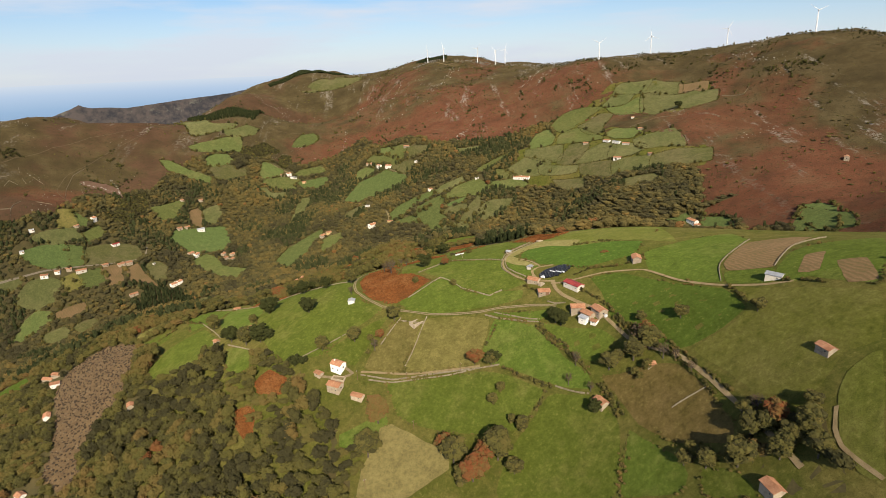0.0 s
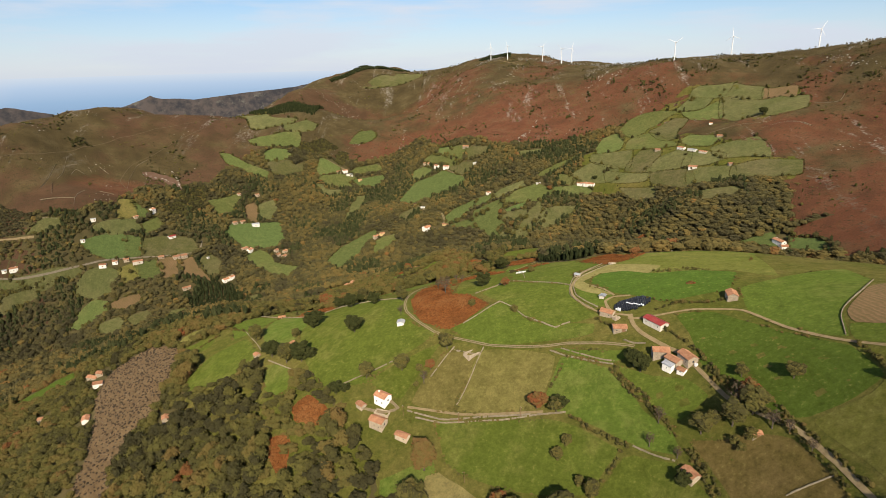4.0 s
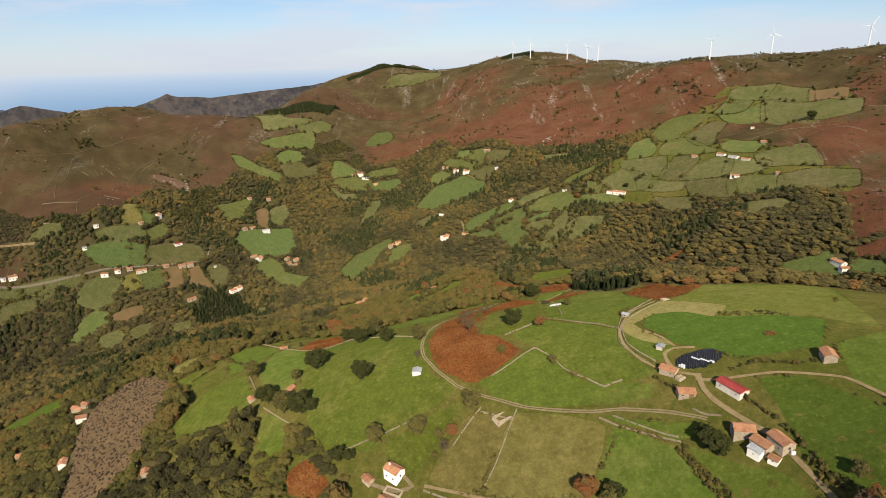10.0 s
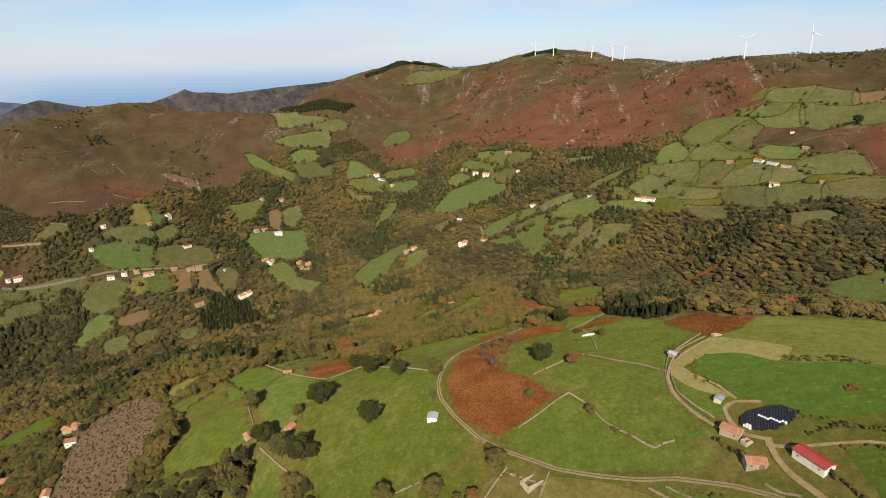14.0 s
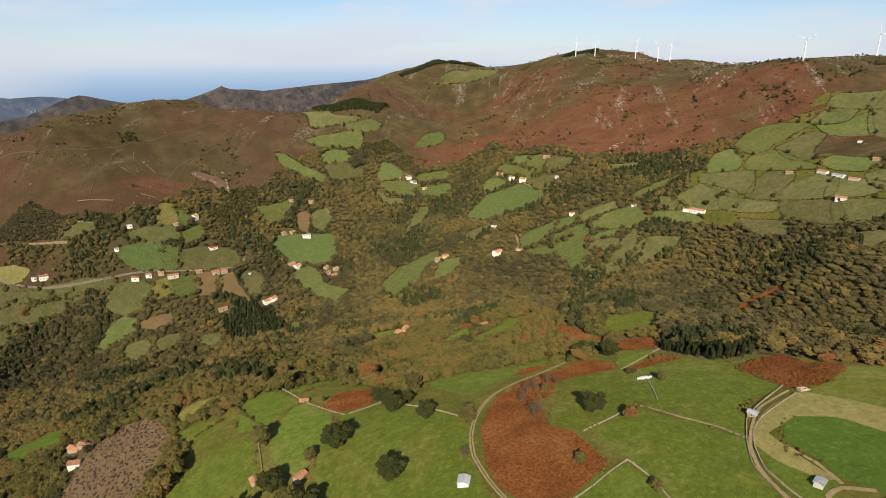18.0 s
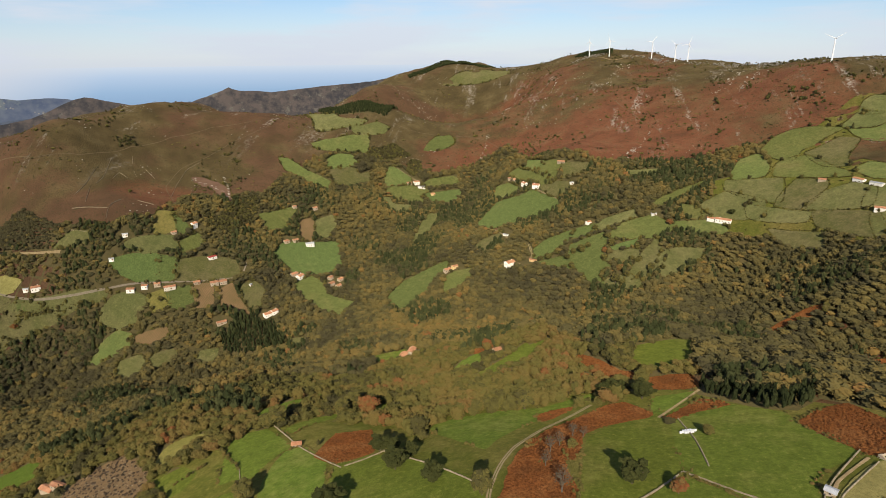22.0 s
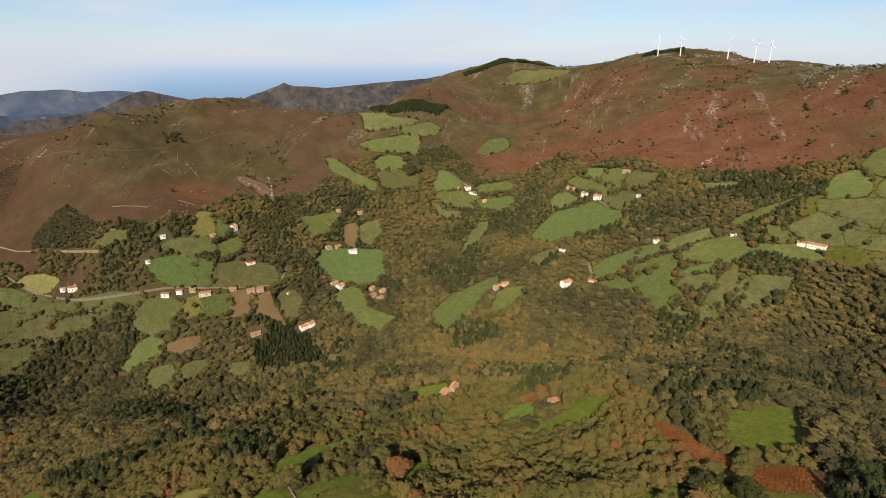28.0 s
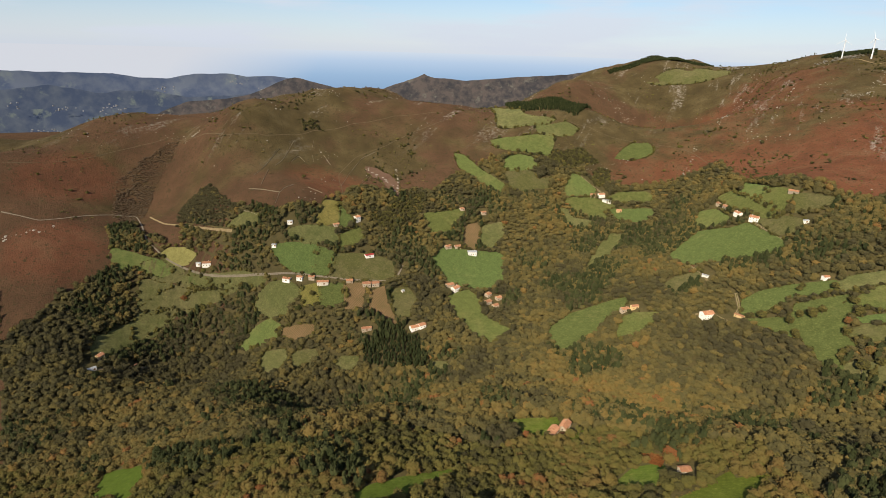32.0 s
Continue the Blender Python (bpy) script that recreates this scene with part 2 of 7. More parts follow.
# the spur north of the knoll and the deep valley beside it
SPUR = [
    (-250, 600, 80, 9), (-250, 690, 80, -8), (-250, 780, 80, -7), (-160, 600, 80, -4), (-160, 690, 80, -17), (-160, 780, 80, 3),
    (-160, 870, 80, 8), (-70, 600, 80, 2), (-70, 690, 80, 11), (-70, 780, 80, 15), (-70, 870, 80, 11), (20, 690, 80, -8),
    (20, 780, 80, 6), (20, 870, 80, 5), (110, 690, 80, 9), (110, 780, 80, 18), (200, 600, 80, -2), (200, 690, 80, 6),
    (200, 780, 80, 3), (200, 870, 80, -15), (-520, 830, 120, -15), (-420, 880, 120, -5), (-600, 900, 100, -3), (-780, 700, 90, -28), (-650, 725, 80, -16),
]
BASE = 127


def lattice(x, y, size, seed):
    """Smooth value noise over the plan, 0 to 1, in knots of a size."""
    u, v = x / size, y / size
    i, j = np.floor(u), np.floor(v)
    p, q = u - i, v - j
    p, q = p * p * (3 - 2 * p), q * q * (3 - 2 * q)

    def knot(a, b):
        k = np.sin(a * 127.1 + b * 311.7 + seed * 74.7) * 43758.5453
        return k - np.floor(k)
    return (knot(i, j) * (1 - p) + knot(i + 1, j) * p) * (1 - q) + (knot(i, j + 1) * (1 - p) + knot(i + 1, j + 1) * p) * q


def height(x, y):
    """Height of the ground at plan places (numbers or arrays)."""
    x, y = np.asarray(x, float), np.asarray(y, float)
    z = np.full(x.shape, float(BASE))
    for cx, cy, r, a in SWELLS + SHOULDERS + KNOLLS + FOLDS + CRESTS + SPUR:
        z = z + a * np.exp(-((x - cx) ** 2 + (y - cy) ** 2) / (2.0 * r * r))
    wild = np.clip((z - 300) / 90, 0, 1) * np.clip((y - 900) / 300, 0, 1)
    z = z + wild * (16.0 * np.abs(lattice(x, y, 170.0, 3) - 0.5) - 14.0 * np.abs(lattice(x + 0.4 * y, y, 75.0, 8) - 0.5) + 7.0 * lattice(x, y, 42.0, 5) - 4.0)
    far = np.clip((np.hypot(x + 50, y - 300) - 3400) / 900, 0, 1)
    return z * (1 - far) - 20 * far


def lines(*spans):
    """Grid lines that lie closer where the camera comes near: (start, stop, spacing)."""
    out = [spans[0][0]]
    for a, b, d in spans:
        k = max(1, round((b - a) / d))
        out += [a + (b - a) * (i + 1) / k for i in range(k)]
    return np.array(out)


GX = lines((-4600, -2600, 110), (-2600, -1300, 26), (-1300, -500, 15), (-500, 300, 10), (300, 1000, 16), (1000, 4600, 120))
GY = lines((-1200, -150, 75), (-150, 150, 12), (150, 850, 10), (850, 1500, 14), (1500, 2300, 20), (2300, 3500, 40), (3500, 4900, 120))


def mesh_of(name, verts, faces, material=None, smooth=False):
    me = bpy.data.meshes.new(name)
    me.from_pydata(verts, [], faces)
    if material:
        me.materials.append(material)
    if smooth:
        me.polygons.foreach_set("use_smooth", [True] * len(me.polygons))
    me.update()
    return me


def build_ground():
    xx, yy = np.meshgrid(GX, GY)
    zz = height(xx, yy)
    nx, ny = len(GX), len(GY)
    v = np.stack([xx, yy, zz], -1).reshape(-1, 3)
    i = (np.arange(ny - 1)[:, None] * nx + np.arange(nx - 1)[None]).reshape(-1)
    q = np.stack([i, i + 1, i + nx + 1, i + nx], 1)
    ob = new("ground", mesh_of("ground", v.tolist(), q.tolist(), MOOR, True))
    return tagged(ob, "heath and bracken hillside, olive and rust brown", "hillside", kind="structure")


ground = build_ground()


def simple(name, a, b, scale, rough=0.9, bumpy=0.0, spec=0.2, rnd=0.0, metal=0.0):
    """Two tones mixed by noise at two scales, with an optional change from object to object."""
    m, n, l, p = shader(name, rough, spec)
    p.inputs["Metallic"].default_value = metal
    f = plus(n, l, plus(n, l, grain(n, l, scale, 4.0, 0.65), 0.6, 'MULTIPLY'), plus(n, l, grain(n, l, scale * 9, 3.0, 0.7), 0.4, 'MULTIPLY'))
    col = ramp(n, l, f, (0.36, a), (0.64, b))
    if rnd:
        info = n.new("ShaderNodeObjectInfo")
        hsv = n.new("ShaderNodeHueSaturation")
        l.new(plus(n, l, plus(n, l, info.outputs["Random"], rnd, 'MULTIPLY'), 1 - rnd / 2), hsv.inputs["Value"])
        l.new(col, hsv.inputs["Color"])
        col = hsv.outputs["Color"]
    l.new(col, p.inputs["Base Color"])
    if bumpy:
        bump(n, l, p, f, 0.8, bumpy)
    return m


def bracken_material():
    m, n, l, b = shader("bracken", 0.95, 0.02)
    mid, fine = grain(n, l, 0.05, 4.0, 0.6), grain(n, l, 0.7, 4.0, 0.75)
    col = ramp(n, l, mid, (0.32, (0.143, 0.063, 0.023)), (0.5, (0.210, 0.080, 0.026)), (0.68, (0.252, 0.118, 0.043)))
    col = blend(n, l, plus(n, l, step(n, l, fine, 0.44, 0.62), 0.75, 'MULTIPLY'), col, (0.095, 0.036, 0.013))
    l.new(col, b.inputs["Base Color"])
    bump(n, l, b, fine, 1.0, 1.2)
    return m


def furrow_material():
    """Turned soil with thin grass, in lines."""
    m, n, l, b = shader("tilled soil", 0.95, 0.1)
    g = n.new("ShaderNodeNewGeometry")
    w = n.new("ShaderNodeTexWave")
    w.inputs["Scale"].default_value, w.inputs["Distortion"].default_value, w.inputs["Detail"].default_value = 0.12, 6.0, 3.0
    l.new(g.outputs["Position"], w.inputs["Vector"])
    mid, fine = grain(n, l, 0.06), grain(n, l, 0.8, 3.0, 0.7)
    f = plus(n, l, plus(n, l, w.outputs["Fac"], 0.35, 'MULTIPLY'), plus(n, l, mid, fine))
    col = ramp(n, l, plus(n, l, f, 0.42, 'MULTIPLY'), (0.3, (0.102, 0.086, 0.033)), (0.5, (0.155, 0.102, 0.050)), (0.7, (0.205, 0.135, 0.073)))
    l.new(col, b.inputs["Base Color"])
    bump(n, l, b, f, 0.6, 0.3)
    return m


def leaf_material(name, *stops):
    """Foliage: tone by the tree (attribute tint), mottled by sprays of leaves."""
    m, n, l, b = shader(name, 0.9, 0.03)
    a = n.new("ShaderNodeAttribute")
    a.attribute_name = "tint"
    g = n.new("ShaderNodeNewGeometry")
    mid, fine = grain(n, l, 0.35, 3.0, 0.6), grain(n, l, 1.6, 3.0, 0.75)
    t = plus(n, l, a.outputs["Fac"], plus(n, l, plus(n, l, mid, -0.5), 0.28, 'MULTIPLY'))
    t = plus(n, l, t, plus(n, l, plus(n, l, g.outputs["Random Per Island"], -0.5), 0.10, 'MULTIPLY'))
    col = ramp(n, l, t, *stops)
    col = blend(n, l, plus(n, l, step(n, l, fine, 0.46, 0.70), 0.35, 'MULTIPLY'), col, blend(n, l, 1.0, col, (0.42, 0.44, 0.46), 'MULTIPLY'))
    l.new(col, b.inputs["Base Color"])
    bump(n, l, b, plus(n, l, fine, mid), 0.8, 0.6)
    return m


LEAF = leaf_material("leaves", (0.0, (0.050, 0.046, 0.022)), (0.16, (0.077, 0.070, 0.025)), (0.3, (0.109, 0.100, 0.030)), (0.55, (0.145, 0.109, 0.036)),
                     (0.78, (0.158, 0.097, 0.036)), (1.0, (0.185, 0.069, 0.028)))
VALLEY_LEAF = leaf_material("valley leaves", (0.0, (0.059, 0.053, 0.028)), (0.25, (0.091, 0.080, 0.034)), (0.5, (0.143, 0.114, 0.040)),
                            (0.8, (0.195, 0.129, 0.042)), (1.0, (0.202, 0.092, 0.037)))
EVERGREEN = leaf_material("holm oak leaves", (0.0, (0.027, 0.032, 0.011)), (0.5, (0.050, 0.054, 0.018)), (1.0, (0.080, 0.080, 0.026)))
NEEDLE = leaf_material("needles", (0.0, (0.024, 0.031, 0.013)), (0.5, (0.042, 0.050, 0.020)), (1.0, (0.068, 0.074, 0.030)))
BARK = simple("bark", (0.06, 0.045, 0.032), (0.13, 0.11, 0.085), 1.2, 0.95, 0.03)
TWIG = simple("bare twigs", (0.070, 0.046, 0.026), (0.125, 0.086, 0.050), 0.8, 0.95, 0.1)
BRUSH = simple("felled brash", (0.024, 0.019, 0.013), (0.085, 0.060, 0.038), 0.30, 0.95, 0.4)
CUT_WOOD = simple("cut wood", (0.080, 0.064, 0.040), (0.270, 0.225, 0.155), 0.45, 0.95, 0.1)
ROCK = simple("field stone", (0.20, 0.18, 0.15), (0.42, 0.39, 0.33), 0.5, 0.92, 0.06)
CRAG = simple("crag rock", (0.12, 0.11, 0.09), (0.27, 0.25, 0.21), 0.3, 0.95, 0.1)
DRYSTONE = simple("dry stone", (0.135, 0.110, 0.072), (0.306, 0.257, 0.180), 0.45, 0.95, 0.05, rnd=0.2)
WALLS = {"stone": simple("rubble masonry", (0.26, 0.21, 0.15), (0.46, 0.38, 0.28), 0.6, 0.92, 0.04, rnd=0.25),
         "white": simple("whitewashed render", (0.66, 0.63, 0.57), (0.82, 0.80, 0.75), 0.25, 0.9, 0.01, rnd=0.1),
         "pale": simple("cement render", (0.48, 0.44, 0.37), (0.64, 0.60, 0.52), 0.3, 0.9, 0.01, rnd=0.1),
         "ochre": simple("ochre render", (0.50, 0.36, 0.17), (0.62, 0.47, 0.25), 0.3, 0.9, 0.01, rnd=0.1)}


def roof_material(name, a, b, pitch, metal=0.0, rough=0.85):
    """Rows of tiles or ribs of sheet across the slope, weathered in blotches."""
    m, n, l, p = shader(name, rough, 0.3)
    p.inputs["Metallic"].default_value = metal
    c = n.new("ShaderNodeTexCoord")
    w = n.new("ShaderNodeTexWave")
    w.inputs["Scale"].default_value, w.inputs["Distortion"].default_value = pitch, 0.4
    l.new(c.outputs["Object"], w.inputs["Vector"])
    f, fine = grain(n, l, 0.35, 4.0, 0.65), grain(n, l, 2.5, 3.0, 0.7)
    col = ramp(n, l, plus(n, l, plus(n, l, f, 0.65, 'MULTIPLY'), plus(n, l, fine, 0.35, 'MULTIPLY')), (0.38, a), (0.62, b))
    info = n.new("ShaderNodeObjectInfo")
    hsv = n.new("ShaderNodeHueSaturation")
    l.new(plus(n, l, plus(n, l, info.outputs["Random"], 0.4, 'MULTIPLY'), 0.8), hsv.inputs["Value"])
    l.new(col, hsv.inputs["Color"])
    col = blend(n, l, plus(n, l, w.outputs["Fac"], 0.3, 'MULTIPLY'), hsv.outputs["Color"], tuple(0.55 * v for v in a))
    l.new(col, p.inputs["Base Color"])
    bump(n, l, p, plus(n, l, w.outputs["Fac"], fine), 0.7, 0.05)
    return m


ROOFS = {"tile": roof_material("clay tiles", (0.30, 0.135, 0.070), (0.50, 0.265, 0.150), 1.6),
         "redmetal": roof_material("red sheet roof", (0.42, 0.055, 0.045), (0.50, 0.085, 0.065), 2.0, 0.0, 0.5),
         "slate": roof_material("grey sheet roof", (0.36, 0.37, 0.39), (0.55, 0.56, 0.57), 2.0, 0.1, 0.55),
         "whitemetal": roof_material("pale sheet roof", (0.60, 0.60, 0.59), (0.74, 0.74, 0.72), 2.0, 0.1, 0.5)}
GLASS = simple("dark window glass", (0.020, 0.024, 0.030), (0.045, 0.050, 0.058), 0.5, 0.12, 0.0, 0.5)
TIMBER = simple("painted timber", (0.14, 0.075, 0.040), (0.25, 0.15, 0.085), 1.0, 0.7, 0.01)
FRAME = simple("white frame", (0.62, 0.61, 0.58), (0.76, 0.75, 0.72), 1.0, 0.6)
STEEL = simple("white tower steel", (0.74, 0.75, 0.76), (0.84, 0.85, 0.86), 0.2, 0.45, 0.0, 0.4)
BLACK_WRAP = simple("black wrap", (0.008, 0.009, 0.013), (0.018, 0.020, 0.027), 1.5, 0.32, 0.03, 0.5, rnd=0.3)
WHITE_WRAP = simple("white wrap", (0.70, 0.71, 0.72), (0.85, 0.86, 0.87), 1.5, 0.35, 0.03, 0.5)
TRACKS = {"gravel": simple("gravel", (0.160, 0.122, 0.069), (0.260, 0.206, 0.129), 0.5, 0.95, 0.03),
          "dirt": simple("bare earth", (0.181, 0.133, 0.067), (0.292, 0.224, 0.125), 0.3, 0.95, 0.05),
          "moor": simple("trodden moor grass", (0.088, 0.064, 0.035), (0.134, 0.101, 0.058), 0.25, 0.95, 0.05),
          "asphalt": simple("worn asphalt", (0.150, 0.125, 0.092), (0.235, 0.200, 0.150), 0.4, 0.9, 0.01)}
PLOTS = {"lush": (grass_material("lush grass", (0.068, 0.103, 0.016), (0.107, 0.121, 0.030), 0.05), "bright green cropped grass field"),
         "pasture": (grass_material("pasture grass", (0.089, 0.117, 0.019), (0.135, 0.136, 0.036), 0.2), "green grazed pasture with paler tussocks"),
         # blue raised in valley, meadow and emerald colours to stand in for haze
         "valley": (grass_material("hazed valley grass", (0.100, 0.118, 0.036), (0.142, 0.134, 0.050), 0.2), "green valley pasture between hedges, paled in its colour for haze"),
         "meadow": (grass_material("meadow grass", (0.095, 0.099, 0.035), (0.133, 0.120, 0.054), 0.3), "olive green hay meadow, partly dry"),
         "dry": (grass_material("dry grass", (0.119, 0.111, 0.029), (0.166, 0.141, 0.046), 0.4), "dry yellow brown grass field"),
         "emerald": (grass_material("valley meadow grass", (0.088, 0.112, 0.035), (0.119, 0.125, 0.046), 0.1), "fresh green valley meadow between hedges"),
         "olive": (grass_material("rough olive grass", (0.122, 0.102, 0.028), (0.165, 0.128, 0.046), 0.35), "dull olive brown rough pasture"),
         "hay": (grass_material("mown grass", (0.110, 0.121, 0.022), (0.146, 0.138, 0.038), 0.3), "yellow green mown grass on the hilltop"),
         "heath": (MOOR, "rust brown heath on the valley side"),
         "stubble": (grass_material("straw stubble", (0.158, 0.139, 0.048), (0.214, 0.185, 0.070), 0.6), "mown straw coloured stubble field"),
         "ploughed": (furrow_material(), "tilled brown soil plot with thin grass"),
         "bracken": (bracken_material(), "rust red patch of dead bracken"),
         "felled": (simple("felled ground", (0.076, 0.049, 0.024), (0.161, 0.107, 0.053), 0.10, 0.95, 0.4), "brown clear felled slope"),
         "scree": (simple("stony scar", (0.082, 0.044, 0.027), (0.140, 0.088, 0.058), 0.06, 0.95, 0.4), "pale stony scar on the hillside")}


ROUGH = grass_material("rough grass", (0.085, 0.092, 0.018), (0.135, 0.113, 0.034), 0.3)


# ---- plan tools ----
def inside(poly, x, y):
    """Which of the plan places lie in the polygon."""
    hit = np.zeros(x.shape, bool)
    for (ax, ay), (bx, by) in zip(poly, poly[1:] + poly[:1]):
        if ay != by:
            hit ^= ((ay > y) != (by > y)) & (x < (bx - ax) * (y - ay) / (by - ay) + ax)
    return hit


def smooth_line(pts, gap, closed=False, tight=0.28):
    """A rounded line through the corners, as evenly spaced plan places."""
    p = [Vector((*q, 0)) for q in pts]
    n, out = len(p), []
    for i in range(n if closed else n - 1):
        a, b = p[i], p[(i + 1) % n]
        prev = p[i - 1] if closed or i else a
        nxt = p[(i + 2) % n] if closed or i + 2 < n else b
        k = max(1, round((b - a).length / gap))
        for j in range(k):
            t = j / k
            m0, m1 = (b - prev) * tight, (nxt - a) * tight
            q = a * (2 * t ** 3 - 3 * t ** 2 + 1) + m0 * (t ** 3 - 2 * t ** 2 + t) + b * (3 * t ** 2 - 2 * t ** 3) + m1 * (t ** 3 - t ** 2)
            out.append((q.x, q.y))
    if not closed:
        out.append(tuple(pts[-1]))
    return out


def fast_mesh(name, verts, tris, material, tint=None, smooth=False):
    """A triangle mesh from arrays."""
    verts, tris = np.asarray(verts, np.float32), np.asarray(tris, np.int32)
    me = bpy.data.meshes.new(name)
    me.vertices.add(len(verts))
    me.vertices.foreach_set("co", verts.ravel())
    me.loops.add(tris.size)
    me.loops.foreach_set("vertex_index", tris.ravel())
    me.polygons.add(len(tris))
    me.polygons.foreach_set("loop_start", np.arange(0, tris.size, 3, dtype=np.int32))
    me.polygons.foreach_set("use_smooth", np.full(len(tris), smooth))
    me.materials.append(material)
    if tint is not None:
        me.attributes.new("tint", 'FLOAT', 'POINT').data.foreach_set("value", np.asarray(tint, np.float32))
    me.update(calc_edges=True)
    return me


def part(name, bm, material, parent, label=""):
    me = bpy.data.meshes.new(name)
    bm.to_mesh(me)
    bm.free()
    me.materials.append(material)
    ob = new(name, me)
    ob.parent = parent
    return tagged(ob, label)


FIELDS, CLEAR = [], []


def drape(name, outline, material, lift):
    """A sheet that lies on the land inside an outline."""
    bm = bmesh.new()
    bm.faces.new([bm.verts.new((x, y, 0)) for x, y in outline])
    bmesh.ops.triangulate(bm, faces=bm.faces[:])
    xs, ys = [p[0] for p in outline], [p[1] for p in outline]
    for grid, axis, lo, hi in ((GX, 0, min(xs), max(xs)), (GY, 1, min(ys), max(ys))):
        for v in grid[(grid > lo) & (grid < hi)]:
            spot, way = [0, 0, 0], [0, 0, 0]
            spot[axis], way[axis] = float(v), 1
            bmesh.ops.bisect_plane(bm, geom=bm.verts[:] + bm.edges[:] + bm.faces[:], plane_co=spot, plane_no=way)
    z = height([v.co.x for v in bm.verts], [v.co.y for v in bm.verts])
    for v, h in zip(bm.verts, z):
        v.co.z = h + lift
    bmesh.ops.recalc_face_normals(bm, faces=bm.faces[:])
    if sum(f.normal.z for f in bm.faces) < 0:
        bmesh.ops.reverse_faces(bm, faces=bm.faces[:])
    for f in bm.faces:
        f.smooth = True
    me = bpy.data.meshes.new(name)
    bm.to_mesh(me)
    bm.free()
    me.materials.append(material)
    return new(name, me)


def plot(kind, pts):
    """One field of the patchwork."""
    material, label = PLOTS[kind]
    far = min(math.hypot(x, y - 200) for x, y in pts) > 620
    if far:
        cx, cy = sum(p[0] for p in pts) / len(pts), sum(p[1] for p in pts) / len(pts)
        reach = sum(math.hypot(x - cx, y - cy) for x, y in pts) / len(pts)
        grow = 1 + min(0.18, 4.5 / reach)
        pts = [(cx + (x - cx) * grow, cy + (y - cy) * grow) for x, y in pts]
    edge = smooth_line(pts, 9 if far else 5, True, 0.10 if far else 0.2)
    wob = {"bracken": 2.4, "scree": 4.0, "felled": 5.0, "stubble": 1.2}.get(kind, 0.6)
    edge = [(x + wob * noise.noise((x * 0.11, y * 0.11, 3.1)), y + wob * noise.noise((x * 0.11, y * 0.11, 9.7))) for x, y in edge]
    FIELDS.append((kind, pts, far))
    name = {"bracken": "bracken_patch", "felled": "felled_slope", "ploughed": "tilled_plot", "scree": "stony_scar", "heath": "heath"}.get(kind, "field")
    lift = (0.7 if far else 0.26) + 0.015 * (len(FIELDS) % 7) + (0.12 if kind in ("bracken", "ploughed", "stubble", "hay") else 0) + (0.1 if kind == "stubble" else 0)
    tagged(drape(name, edge, material, lift), label, "field", kind="structure")


def track(kind, width, pts):
    """A lane that follows the land."""
    line = smooth_line(pts, 4)
    v, f = [], []
    for i, (x, y) in enumerate(line):
        a, b = Vector(line[max(i - 1, 0)]), Vector(line[min(i + 1, len(line) - 1)])
        d = (b - a).normalized() if (b - a).length > 1e-6 else Vector((1, 0))
        w = width / 2 * (0.84 + 0.22 * noise.noise((x * 0.2, y * 0.2, 0)))
        for s in (-1, -0.22, 0.22, 1):
            px, py = x - d.y * w * s, y + d.x * w * s
            v.append((px, py, float(height(px, py)) + (0.62 if kind != "asphalt" else 1.0) + (0.06 if abs(s) < 0.5 else 0)))
    for i in range(len(line) - 1):
        for s in range(3):
            k = i * 4 + s
            f.append((k, k + 4, k + 5, k + 1))
    CLEAR.append((pts, width / 2 + (2.2 if kind != "moor" else 0.5)))
    ob = new("track" if kind != "asphalt" else "road", mesh_of("track", v, f, TRACKS[kind], True))
    if kind == "gravel" and width > 2.4:
        ob.data.materials.append(ROUGH)
        ob.data.polygons.foreach_set("material_index", [1 if i % 3 == 1 else 0 for i in range(len(f))])
    what = {"gravel": "pale gravel farm lane between fields", "dirt": "bare earth farm track with worn edges", "moor": "faint trodden path across the moor",
            "asphalt": "narrow worn asphalt valley road"}[kind]
    tagged(ob, what, "track" if kind != "asphalt" else "road", kind="structure")


FLOOR = simple("woodland floor", (0.056, 0.050, 0.020), (0.101, 0.079, 0.032), 0.08, 0.95, 0.4)


def rough(pts):
    """Uncut grass between the fields, on banks and headlands."""
    tagged(drape("rough_grass", smooth_line(pts, 10, True), ROUGH, 0.13), "rough olive brown grass on the banks between fields", "grass", kind="structure")


# ---- fields and tracks ----
rough([(-326, 551), (-317, 649), (-249, 638), (-156, 623), (-60, 630), (53, 624), (93, 592), (179, 577), (330, 500), (430, 400), (460, 150), (420, -160), (120, -260), (-220, -230), (-420, -60), (-400, 140), (-280, 250), (-270, 340), (-260, 455)])
rough([(143, 1245), (177, 1318), (262, 1391), (351, 1417), (434, 1464), (568, 1410), (592, 1302), (546, 1199), (503, 1210), (460, 1146), (448, 1079), (482, 1058), (448, 985), (383, 1023), (263, 1086), (224, 1130), (145, 1215)])

plot("heath", [(387, 1355), (436, 1322), (413, 1237), (391, 1217), (368, 1262), (352, 1269), (379, 1318)])
plot("heath", [(438, 1324), (478, 1219), (511, 1218), (579, 1209), (542, 1130), (478, 1139), (448, 1143), (422, 1161), (402, 1194)])
plot("heath", [(465, 1130), (538, 1121), (507, 1056), (454, 1075), (457, 1102)])
plot("meadow", [(429, 1444), (448, 1456), (507, 1445), (469, 1405), (419, 1425)])
plot("meadow", [(510, 1444), (560, 1401), (539, 1350), (476, 1396), (473, 1403)])
plot("ploughed", [(561, 1392), (593, 1331), (573, 1295), (542, 1346)])
plot("meadow", [(389, 1404), (414, 1424), (454, 1404), (434, 1386), (391, 1393)])
